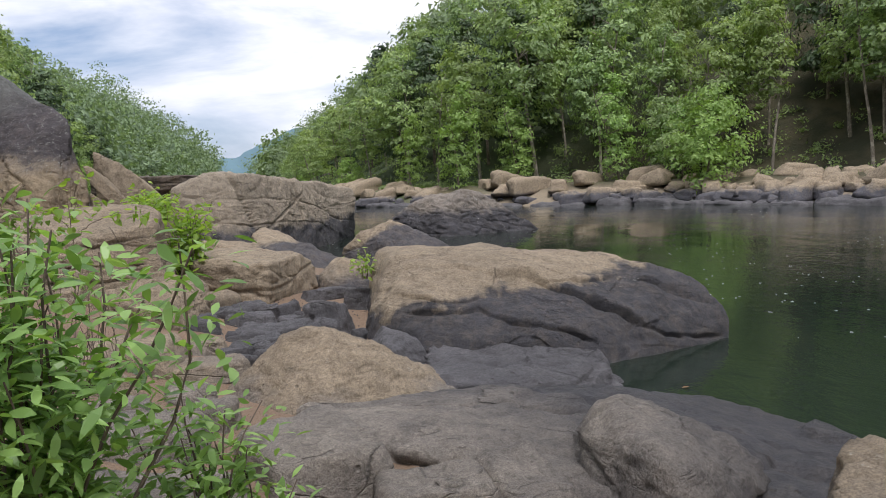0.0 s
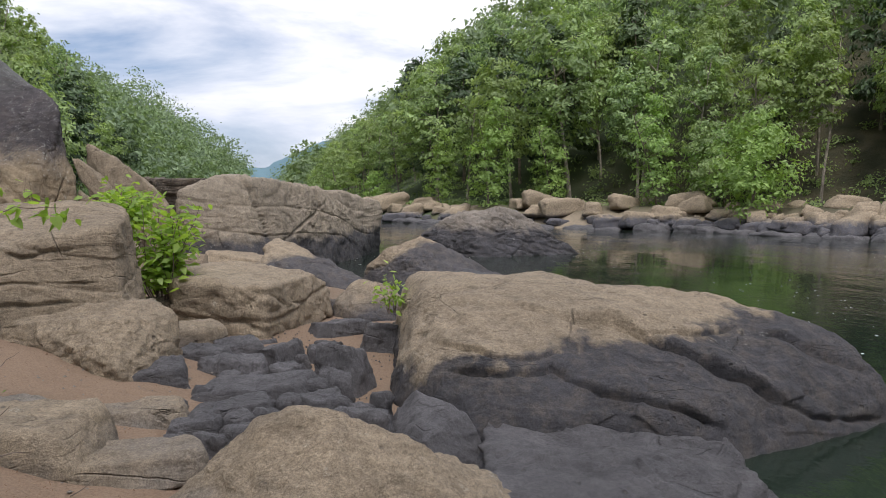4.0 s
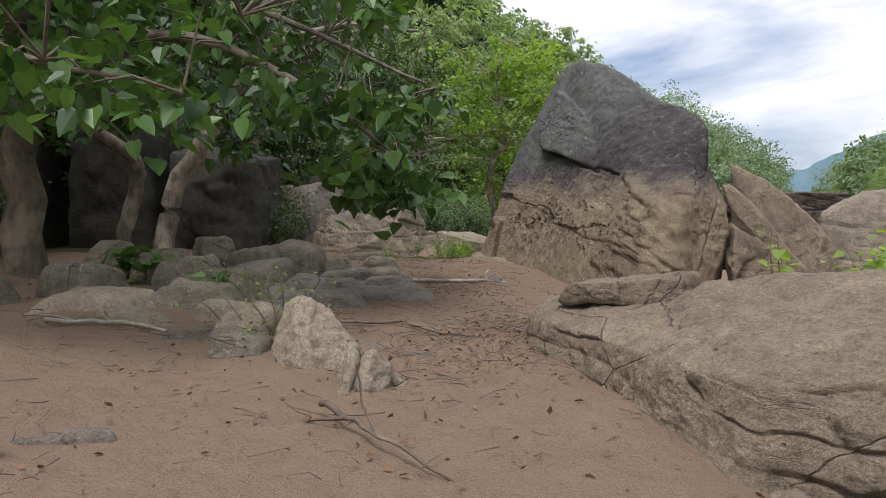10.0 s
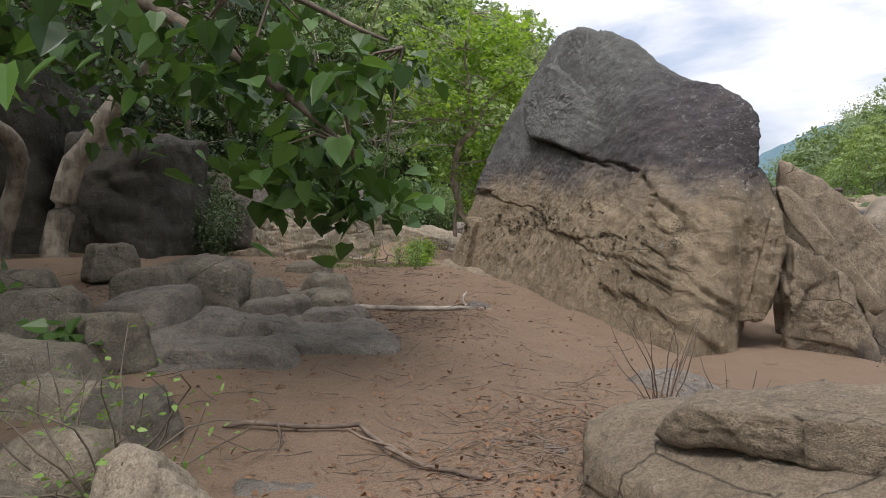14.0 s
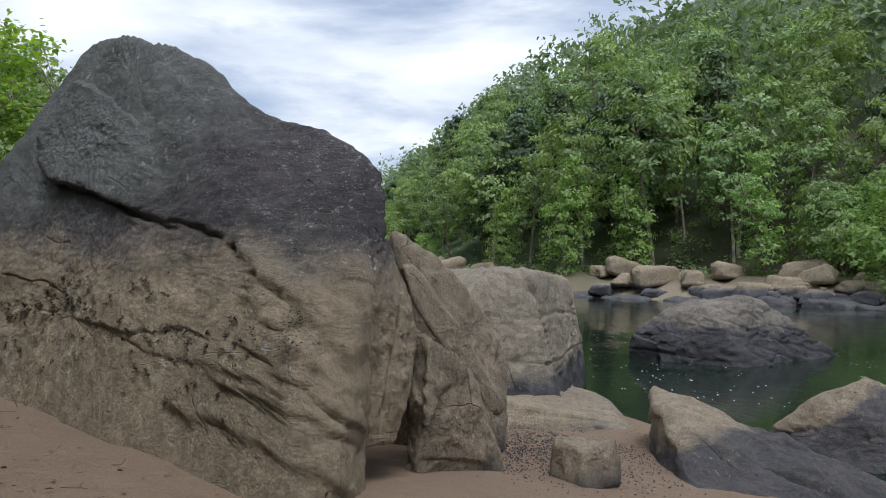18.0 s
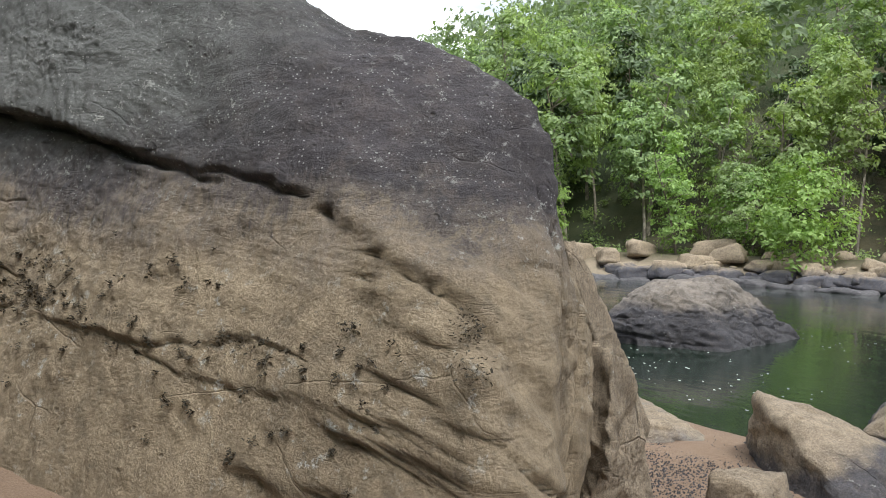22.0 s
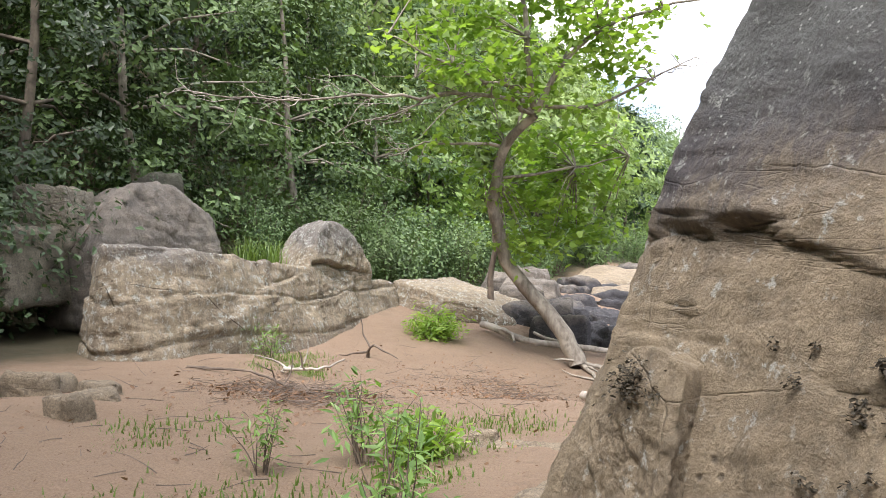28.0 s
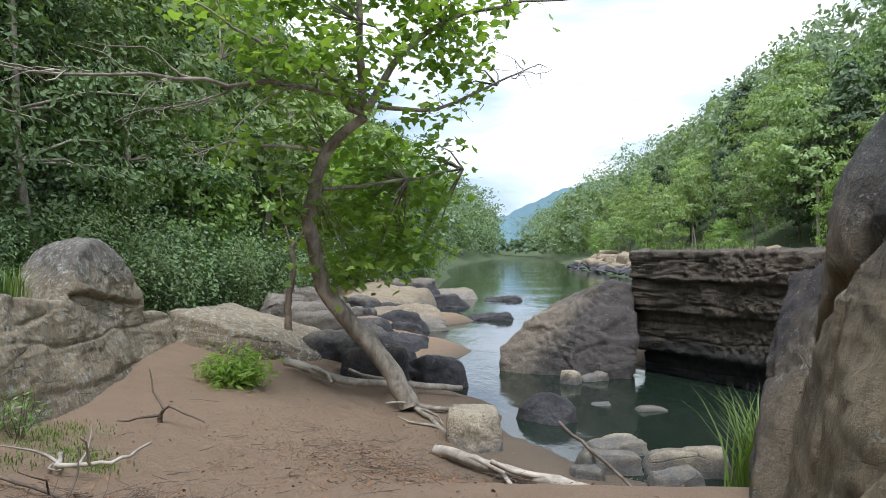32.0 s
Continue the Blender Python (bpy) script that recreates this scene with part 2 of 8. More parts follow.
    height = sums(mat, "ADD", sums(mat, "ADD", height, dents), sums(mat, "MULTIPLY", fissure, -0.9))
    height = sums(mat, "ADD", sums(mat, "ADD", height, sums(mat, "MULTIPLY", blotch, 0.85)), sums(mat, "MULTIPLY", grit, 0.11))
    relief(mat, body, height, 1.0, 0.085)
    return mat


TAN, TAN2 = (0.39, 0.312, 0.218), (0.285, 0.228, 0.16)
SOOT = (0.034, 0.033, 0.037)
GREY, GREY2 = (0.27, 0.25, 0.225), (0.19, 0.175, 0.16)
# soot and lichen rows; the last row paints the north face's shade into the colour
STONE_PYRAMID = rock_material("sooty_sandstone", (0.365, 0.288, 0.188), (0.274, 0.213, 0.138), (0.04, 0.035, 0.038), [(0.02, -0.02, 1.0, 1.28, 0.5, (0.125, 0.104, 0.084)), (0.02, -0.02, 1.0, 1.56, 0.42), (-0.69, 0.72, 0.25, 17.4, 1.6, (0.1, 0.104, 0.096), 2.3), (0.25, 0.95, 0.25, 25.6, 1.6)], 0.9, 0.4, 0.55, joints=0.4, dots=1.0, gritty=0.42)
STONE_BANK = rock_material("bank_sandstone", TAN, TAN2, SOOT, [(0, 0, -1.0, 0.75, 0.5)], 0.3)
STONE_SAND = rock_material("dry_sandstone", TAN, TAN2, (0.16, 0.145, 0.13), [(0, 0, -1.0, 0.85, 0.5)], 0.3)
STONE_WHALE = rock_material("river_worn_sandstone", TAN, TAN2, SOOT, [(0.12, 0.0, -1.0, 1.27, 0.12)], 0.2)
STONE_DARK = rock_material("river_dark_stone", (0.15, 0.143, 0.148), (0.07, 0.067, 0.072), (0.2, 0.165, 0.12), [(0, 0, 1.0, -0.1, 0.8)], 0.0, rough=0.62)
STONE_SHELF = rock_material("scoured_shelf_stone", (0.34, 0.295, 0.24), (0.21, 0.185, 0.16), SOOT, [(0.35, 0.1, -0.6, 2.45, 0.7)], 0.0, rough=0.7)
STONE_SLAB = rock_material("cracked_slab_stone", (0.4, 0.335, 0.25), (0.27, 0.225, 0.17), SOOT, [(0, 0, -1.0, 0.28, 0.3)], 0.5)
STONE_RIVER = rock_material("midstream_stone", (0.3, 0.255, 0.205), (0.155, 0.138, 0.122), SOOT, [(0, 0, -1.0, 0.25, 0.35)], 0.4)
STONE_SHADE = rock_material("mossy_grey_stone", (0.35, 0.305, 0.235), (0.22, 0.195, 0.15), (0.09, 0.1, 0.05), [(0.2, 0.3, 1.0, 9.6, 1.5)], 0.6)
# darkened copy of the grey stone: tree shade on the cliffs put into its colour
STONE_DEEP_SHADE = rock_material("deep_shade_stone", (0.11, 0.1, 0.082), (0.06, 0.056, 0.045), (0.05, 0.06, 0.03), [(0.2, 0.3, 1.0, 9.6, 1.5)], 0.3)
STONE_WALL = rock_material("lichened_wall_stone", (0.43, 0.35, 0.24), (0.29, 0.232, 0.162), (0.12, 0.108, 0.096), [(0, 0, 1.0, 1.45, 0.5), (0, 0, -1.0, 0.25, 0.4, (0.14, 0.11, 0.08))], 2.3, 0.5, 0.8)
STONE_LEDGE = rock_material("layered_brown_stone", (0.2, 0.155, 0.112), (0.085, 0.07, 0.057), SOOT, [(0, 0, -1.0, 0.5, 0.5)], 0.5, 0.5, 0.6)
STONE_PALE = rock_material("pale_worn_stone", (0.5, 0.425, 0.315), (0.36, 0.3, 0.225), (0.1, 0.095, 0.09), [(0, 0, -1.0, 1.15, 0.3)], 0.4)
STONE_TAN = rock_material("grainy_tan_sandstone", TAN, TAN2, (0.16, 0.145, 0.13), [(0, 0, -1.0, 1.05, 0.3)], 0.3, joints=0.15)
STONE_PROW = rock_material("tan_over_dark_sandstone", TAN, TAN2, (0.05, 0.047, 0.05), [(0.16, -0.22, -1.0, -3.3, 0.25)], 0.3)
STONE_BLACK = rock_material("waterline_black_stone", (0.09, 0.087, 0.092), (0.045, 0.043, 0.048), rough=0.6)
STONE_HOLED = rock_material("pale_crowned_stone", TAN, TAN2, (0.055, 0.052, 0.056), [(0.5, -0.1, -1.0, 2.1, 0.2)], 0.3)
STONE_TILTED = rock_material("dark_pond_stone", (0.3, 0.25, 0.195), (0.2, 0.165, 0.13), (0.05, 0.044, 0.042), [(0.75, 0.15, -0.65, 2.2, 0.5)], 0.6)
STONE_FAR = rock_material("far_bank_stone", TAN, TAN2, (0.06, 0.06, 0.07), [(0, 0, -1.0, 0.15, 0.5)], 0.0)


def sand_material():
    mat, body = surface("river_sand", 0.93)
    large, small, fine = grain(mat, 0.35, 5.0), grain(mat, 3.0, 6.0, 0.65), grain(mat, 60.0, 3.0, 0.7)
    tone = mixed(mat, ramp(mat, large, [(0.35, 0.0), (0.65, 1.0)]), (0.235, 0.152, 0.095), (0.3, 0.2, 0.13))
    tone = mixed(mat, ramp(mat, small, [(0.3, 0.0), (0.75, 0.6)]), tone, (0.34, 0.235, 0.158))
    litter = ramp(mat, sums(mat, "MULTIPLY", ramp(mat, grain(mat, 26.0, 5.0, 0.75), [(0.55, 0.0), (0.64, 1.0)]), ramp(mat, grain(mat, 0.5, 3.0), [(0.42, 0.1), (0.6, 1.0)])), [(0.0, 0.0), (1.0, 0.65)])
    tone = mixed(mat, litter, tone, (0.14, 0.095, 0.065))
    tone = mixed(mat, 0.32, tone, ramp(mat, fine, [(0.25, (0.1, 0.066, 0.042)), (0.75, (0.52, 0.385, 0.27))]))
    place = mat.node_tree.nodes.new("ShaderNodeNewGeometry").outputs["Position"]
    parts = mat.node_tree.nodes.new("ShaderNodeSeparateXYZ")
    mat.node_tree.links.new(place, parts.inputs[0])
    wet = ramp(mat, sums(mat, "MULTIPLY", sums(mat, "ADD", parts.outputs["Z"], 1.5), 2.2), [(0.0, 1.0), (1.0, 0.0)])
    tone = mixed(mat, wet, tone, (0.1, 0.085, 0.06))
    out = ramp(mat, sums(mat, "ADD", sums(mat, "MULTIPLY", sums(mat, "ADD", sums(mat, "MULTIPLY", parts.outputs["X"], -1.0), -14.5), 0.35), grain(mat, 0.7, 4.0)), [(0.45, 0.0), (0.9, 1.0)])
    tone = mixed(mat, out, tone, mixed(mat, small, (0.07, 0.075, 0.035), (0.15, 0.11, 0.065)))
    far = ramp(mat, sums(mat, "MULTIPLY", sums(mat, "ADD", parts.outputs["X"], -30.0), 0.3), [(0.0, 0.0), (1.0, 1.0)])
    tone = mixed(mat, far, tone, mixed(mat, ramp(mat, grain(mat, 0.4, 6.0), [(0.4, 0.0), (0.6, 1.0)]), (0.04, 0.042, 0.02), (0.085, 0.075, 0.04)))
    shore = ramp(mat, sums(mat, "MULTIPLY", sums(mat, "ADD", parts.outputs["Z"], 0.2), 0.9), [(0.0, 1.0), (1.0, 0.0)])
    tone = mixed(mat, sums(mat, "MULTIPLY", far, shore), tone, mixed(mat, small, (0.19, 0.16, 0.12), (0.36, 0.29, 0.2)))
    away = ramp(mat, sums(mat, "MULTIPLY", sums(mat, "ADD", parts.outputs["Y"], -75.0), 0.05), [(0.0, 0.0), (1.0, 1.0)])
    tone = mixed(mat, away, tone, mixed(mat, small, (0.04, 0.06, 0.025), (0.09, 0.12, 0.05)))
    mat.node_tree.links.new(tone, body.inputs["Base Color"])
    relief(mat, body, sums(mat, "ADD", sums(mat, "MULTIPLY", grain(mat, 4.0, 8.0, 0.62), 1.0), sums(mat, "MULTIPLY", fine, 0.3)), 1.0, 0.16)
    return mat


SAND = sand_material()


def leaf_material(name, dark, light, rough=0.45, glow=0.35):
    mat, body = surface(name, rough)
    nodes, links = wire(mat)
    geo = nodes.new("ShaderNodeNewGeometry")
    tone = ramp(mat, geo.outputs["Random Per Island"], [(0.0, dark), (0.75, light), (1.0, tuple(1.25 * c for c in light))])
    each = nodes.new("ShaderNodeObjectInfo")
    tone = mixed(mat, ramp(mat, each.outputs["Random"], [(0.0, 0.0), (1.0, 0.5)]), tone, tuple(0.5 * (a + b) * k for a, b, k in zip(dark, light, (1.35, 1.12, 0.7))))
    tone = mixed(mat, ramp(mat, grain(mat, 0.16, 3.0), [(0.35, 0.0), (0.65, 0.5)]), tone, tuple(0.6 * c for c in dark))
    links.new(tone, body.inputs["Base Color"])
    thin = nodes.new("ShaderNodeBsdfTranslucent")
    links.new(mixed(mat, 1.0, tone, (1.3, 1.35, 0.6), "MULTIPLY"), thin.inputs["Color"])
    both = nodes.new("ShaderNodeMixShader")
    both.inputs["Fac"].default_value = glow
    links.new(body.outputs["BSDF"], both.inputs[1])
    links.new(thin.outputs["BSDF"], both.inputs[2])
    links.new(both.outputs["Shader"], nodes["Material Output"].inputs["Surface"])
    return mat


LEAF_FAR = leaf_material("far_foliage", (0.13, 0.21, 0.095), (0.4, 0.53, 0.26), 0.6, 0.45)
LEAF_MID = leaf_material("wood_edge_foliage", (0.055, 0.11, 0.045), (0.18, 0.28, 0.11), 0.5, 0.24)
# greyed and paled: the haze over distant woods is put into this leaf colour
LEAF_WOODS = leaf_material("hazed_foliage", (0.11, 0.17, 0.105), (0.28, 0.38, 0.23), 0.6, 0.4)
LEAF_BRIGHT = leaf_material("bright_foliage", (0.17, 0.29, 0.09), (0.36, 0.52, 0.19), 0.55, 0.45)
LEAF_BROAD = leaf_material("broad_leaves", (0.025, 0.068, 0.02), (0.13, 0.26, 0.065), 0.38, 0.3)
LEAF_SYC = leaf_material("lobed_leaves", (0.15, 0.28, 0.055), (0.32, 0.46, 0.11), 0.45, 0.55)
# the next two put the deep shade of the near woods into the leaf colour
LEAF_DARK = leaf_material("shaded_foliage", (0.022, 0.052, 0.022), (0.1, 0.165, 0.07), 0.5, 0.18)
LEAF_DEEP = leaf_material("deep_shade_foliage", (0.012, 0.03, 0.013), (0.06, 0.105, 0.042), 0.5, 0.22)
LEAF_SHRUB = leaf_material("shrub_leaves", (0.1, 0.2, 0.05), (0.25, 0.4, 0.12), 0.4, 0.38)
GRASS = leaf_material("grass_blades", (0.08, 0.15, 0.03), (0.17, 0.26, 0.06))
DRY = leaf_material("dead_leaves", (0.11, 0.06, 0.035), (0.23, 0.13, 0.07), 0.7, 0.1)


def bark_material(name, dark, light):
    mat, body = surface(name, 0.9)
    tone = mixed(mat, ramp(mat, grain(mat, 9.0, 6.0, 0.7, (1, 1, 0.25)), [(0.3, 0.0), (0.7, 1.0)]), dark, light)
    tone = mixed(mat, ramp(mat, grain(mat, 1.6, 4.0), [(0.5, 0.0), (0.62, 0.7)]), tone, tuple(1.5 * c for c in light))
    mat.node_tree.links.new(tone, body.inputs["Base Color"])
    relief(mat, body, grain(mat, 22.0, 5.0, 0.7, (1, 1, 0.3)), 0.8, 0.02)
    return mat


BARK = bark_material("grey_brown_bark", (0.075, 0.06, 0.045), (0.2, 0.165, 0.125))
BARK_PALE = bark_material("pale_bark", (0.1, 0.08, 0.062), (0.34, 0.3, 0.245))
TWIG = bark_material("dry_twig", (0.07, 0.052, 0.04), (0.17, 0.13, 0.1))
DRIFT = bark_material("driftwood", (0.19, 0.16, 0.13), (0.38, 0.34, 0.29))


def water_material():
    mat, body = surface("river_water", 0.04)
    body.inputs["Base Color"].default_value = (0.013, 0.021, 0.015, 1)
    body.inputs["IOR"].default_value = 1.33
    wide = grain(mat, 0.45, 3.0, 0.5, (1.0, 0.45, 1.0, 0, 0, 0.5))
    small = grain(mat, 3.4, 4.0, 0.6, (1.0, 0.5, 1.0, 0, 0, 0.5))
    calm = ramp(mat, grain(mat, 0.12, 3.0), [(0.35, 0.1), (0.62, 1.0)])
    relief(mat, body, sums(mat, "ADD", wide, sums(mat, "MULTIPLY", sums(mat, "MULTIPLY", small, calm), 0.5)), 0.5, 0.07)
    return mat


RIVER = water_material()


# ---- tools ----
def mesh_object(name, verts, faces, mat, parent=None, label="", smooth=True):
    """faces: an array of rows of vertex numbers, all of one length, or a list of such arrays."""
    me = bpy.data.meshes.new(name)
    groups = [np.asarray(f, np.int32) for f in (faces if isinstance(faces, list) else [faces]) if len(f)]
    loops = np.concatenate([g.ravel() for g in groups])
    sizes = np.concatenate([np.full(len(g), g.shape[1], np.int32) for g in groups])
    me.vertices.add(len(verts))
    me.vertices.foreach_set("co", np.asarray(verts, np.float32).ravel())
    me.loops.add(len(loops))
    me.loops.foreach_set("vertex_index", loops)
    me.polygons.add(len(sizes))
    me.polygons.foreach_set("loop_start", np.concatenate([[0], np.cumsum(sizes)[:-1]]).astype(np.int32))
    me.polygons.foreach_set("use_smooth", np.full(len(sizes), smooth))
    me.update(calc_edges=True)
    me.validate()
    me.materials.append(mat)
    ob = new(name, me)
    if parent:
        ob.parent = parent
    if label:
        tagged(ob, label)
    return ob


def lattice(ix, iy, iz, seed):
    h = (ix * 374761393 + iy * 668265263 + iz * 2147483647 + seed * 974711) & 0xFFFFFFFF
    h = ((h ^ (h >> 13)) * 1274126177) & 0xFFFFFFFF
    return ((h ^ (h >> 16)) & 0xFFFF) / 65535.0


def vnoise(p, seed=0):
    """Value noise in -1..1 at the rows of p."""
    base = np.floor(p).astype(np.int64)
    f = p - base
    f = f * f * f * (f * (f * 6 - 15) + 10)
    out = 0.0
    for dx in (0, 1):
        for dy in (0, 1):
            for dz in (0, 1):
                w = np.where(dx, f[:, 0], 1 - f[:, 0]) * np.where(dy, f[:, 1], 1 - f[:, 1]) * np.where(dz, f[:, 2], 1 - f[:, 2])
                out = out + w * lattice(base[:, 0] + dx, base[:, 1] + dy, base[:, 2] + dz, seed)
    return out * 2 - 1


def fbm(p, seed=0, octaves=4, gain=0.5):
    out, amp = 0.0, 1.0
    for o in range(octaves):
        out = out + amp * vnoise(p * 2.0**o + 17.3 * o, seed + o)
        amp *= gain
    return out


def hull_planes(corners):
    bm = bmesh.new()
    for c in corners:
        bm.verts.new(c)
    bmesh.ops.convex_hull(bm, input=bm.verts)
    bm.normal_update()
    centre = np.mean(np.array(corners, float), 0)
    rows = []
    for f in bm.faces:
        n = np.array(f.normal)
        d = float(n @ (np.array(f.calc_center_median()) - centre))
        if d < 0:
            n, d = -n, -d
        if d > 1e-3 and f.calc_area() > 1e-5:
            rows.append((*n, d))
    bm.free()
    return centre, np.array(rows)


def blocks(p, size, seed):
    """Breaks space into tilted blocks: gap to the nearest joint, a number and a tilt for each block."""
    a, b = 0.35 + 0.2 * math.sin(seed), 0.3 * math.cos(1.7 * seed)
    turn = np.array(Matrix.Rotation(a, 3, "X") @ Matrix.Rotation(b, 3, "Y") @ Matrix.Rotation(0.7 * seed, 3, "Z"))
    q = (p @ turn.T) * (1.0, 1.0, 1.7) / size
    q = q + 0.06 * np.stack([vnoise(q * 2.3, seed + k) for k in range(3)], 1)
    base = np.floor(q).astype(np.int64)
    f1, f2 = np.full(len(q), 9.0), np.full(len(q), 9.0)
    number, tilt = np.zeros(len(q)), np.zeros(len(q))
    for dx in (-1, 0, 1):
        for dy in (-1, 0, 1):
            for dz in (-1, 0, 1):
                i, j, k = base[:, 0] + dx, base[:, 1] + dy, base[:, 2] + dz
                off = q - np.stack([i + 0.1 + 0.8 * lattice(i, j, k, seed), j + 0.1 + 0.8 * lattice(i, j, k, seed + 1), k + 0.1 + 0.8 * lattice(i, j, k, seed + 2)], 1)
                d = np.sqrt((off**2).sum(1))
                near = d < f1
                f2 = np.where(near, f1, np.minimum(f2, d))
                f1 = np.where(near, d, f1)
                number = np.where(near, lattice(i, j, k, seed + 3), number)
                lean = off[:, 0] * (lattice(i, j, k, seed + 4) - 0.5) + off[:, 1] * (lattice(i, j, k, seed + 5) - 0.5) + off[:, 2] * (lattice(i, j, k, seed + 6) - 0.5)
                tilt = np.where(near, lean, tilt)
    return (f2 - f1) * size * 0.5, number, tilt


def fissure_push(p, normal, points, width, depth, step, seed):
    """How far a fissure along a crooked line sinks the surface, and lifts the rock above it by a step that dies out."""
    out = np.zeros(len(p))
    pick_near = np.flatnonzero(((p > points.min(0) - 0.9) & (p < points.max(0) + 0.9)).all(1))
    if not len(pick_near):
        return out
    q = p[pick_near] + 0.04 * np.stack([fbm(p[pick_near] / 0.35, seed + 21 + k, 3) for k in range(3)], 1)
    best, up, run = np.full(len(q), 9.0), np.zeros(len(q)), np.zeros(len(q))
    for k, (a, b) in enumerate(zip(points[:-1], points[1:])):
        t = np.clip(((q - a) @ (b - a)) / ((b - a) @ (b - a)), 0, 1)
        off = q - a - t[:, None] * (b - a)
        off = off - 0.85 * (off * normal[pick_near]).sum(1)[:, None] * normal[pick_near]
        d = np.linalg.norm(off, axis=1)
        side = (np.cross(b - a, off) * normal[pick_near]).sum(1) / (np.linalg.norm(b - a) + 1e-9)
        near = d < best
        best, up, run = np.where(near, d, best), np.where(near, side, up), np.where(near, (k + t) / (len(points) - 1), run)
    fade = np.clip(np.minimum(run, 1 - run) * 9.0 + 0.12, 0, 1) * (0.75 + 0.5 * vnoise(q / 0.3, seed + 3))
    dent = -depth * fade * np.exp(-((best / width) ** 2))
    out[pick_near] = dent + step * np.clip(fade, 0, 1) * np.clip(up / (0.6 * width), -0.15, 1.0) * np.exp(-((best / 0.42) ** 2))
    return out


def rock_shape(corners, n=48, crisp=12.0, lumps=0.08, size=1.0, rough=0.02, beds=(), cracks=(), seed=0, broken=0.6, lines=(), focus=None, cols=0, swell=0.0):
    """A worn stone: the hull of its corners with rounded edges (crisp: how sharp), lumps of a size in metres and fine roughness.
    beds: (tilt x, tilt y, spacing, depth) of bedding joints. cracks: (x, y, z, nx, ny, nz, width, depth, reach).
    lines: (width, depth, step, points): fissures along crooked lines; the rock above a line stands proud by the step. focus: the side, in degrees, with the finest mesh. swell: 0 to 1, how closely the rounded stone fills its hull."""
    centre, planes = hull_planes(corners)
    span = np.ptp(np.array(corners, float), axis=0)
    rows, cols = n, cols or int(n * 2.2)
    th = np.pi * (np.linspace(0, 1, rows + 1)[1:-1] ** 0.92)
    ph = np.linspace(0, 2 * np.pi, cols, endpoint=False)
    if focus is not None:
        ph = radians(focus) + (ph - np.pi) - 0.7 * np.sin(ph - np.pi)
        u = 2 * th / np.pi - 1
        th = 0.5 * np.pi * (1 + u - 0.45 * u * (1 - u * u))
    way = np.stack([np.outer(np.sin(th), np.cos(ph)), np.outer(np.sin(th), np.sin(ph)), np.outer(np.cos(th), np.ones(cols))], -1).reshape(-1, 3)
    way = np.concatenate([way, [[0, 0, 1], [0, 0, -1]]]) * span
    way /= np.linalg.norm(way, axis=1, keepdims=True)
    ratio = np.maximum(way @ planes[:, :3].T / planes[:, 3], 1e-4)
    power = ratio**crisp
    total = power.sum(1)
    most = ratio.max(1)
    p = centre + way * (total ** (-1.0 / crisp) * (1 - swell) + swell / most)[:, None]
    normal = power @ planes[:, :3]
    normal /= np.linalg.norm(normal, axis=1, keepdims=True)
    push = lumps * fbm(p / size, seed, 4) + rough * fbm(p / (size * 0.16), seed + 40, 3, 0.6)
    if broken:
        piece = float(np.clip(0.3 * span.mean(), 0.12, 1.1))
        for part, share in ((piece, 1.0), (piece * 0.4, 0.45)):
            gap_to, number, tilt = blocks(p, part, seed + int(10 * part))
            opened = np.clip(2.6 * fbm(p / (part * 2.2), seed + 60, 2) + 0.25, 0, 1)
            push = push + broken * share * part * (0.075 * (number - 0.5) + 0.16 * tilt)
            push = push - broken * share * part * 0.075 * opened * np.exp(-((gap_to / (0.012 + 0.02 * part)) ** 2))
    for tx, ty, gap, depth in beds:
        along = p @ np.array([tx, ty, 1.0]) + 0.35 * gap * fbm(p / (gap * 6.0), seed + 9, 3)
        part = along / gap
        cell = np.floor(part)
        off = np.abs(part - cell - 0.5)
        keep = np.clip(1.2 + 2.2 * vnoise(np.stack([p[:, 0] * 0.5, p[:, 1] * 0.5, cell * 3.1], 1), seed + 70), 0, 1)
        push = push - depth * keep * np.exp(-(((0.5 - off) * gap / 0.035) ** 2)) + 0.5 * depth * vnoise(np.stack([cell * 1.7, cell * 0 + seed, cell * 0], 1), seed + 5)
    for x, y, z, nx, ny, nz, width, depth, reach in cracks:
        axis = np.array([nx, ny, nz], float)
        axis /= np.linalg.norm(axis)
        off = (p - (x, y, z)) @ axis + 0.05 * fbm(p / 0.7, seed + 31, 3)
        near = np.clip(1.5 - np.linalg.norm(p - (x, y, z), axis=1) / reach, 0, 1)
        push = push - depth * near * np.exp(-((off / width) ** 2))
    for width, depth, step, points in lines:
        push = push + fissure_push(p, normal, np.array(points, float), width, depth, step, seed)
    p = p + normal * push[:, None]
    i, j = np.meshgrid(np.arange(rows - 2), np.arange(cols), indexing="ij")
    a, b = i * cols + j, i * cols + (j + 1) % cols
    quads = np.stack([a, a + cols, b + cols, b], -1).reshape(-1, 4)
    j = np.arange(cols)
    top, low, last = len(p) - 2, len(p) - 1, (rows - 2) * cols
    caps = np.concatenate([np.stack([np.full(cols, top), j, (j + 1) % cols], 1), np.stack([np.full(cols, low), last + (j + 1) % cols, last + j], 1)])
    return p, quads, caps


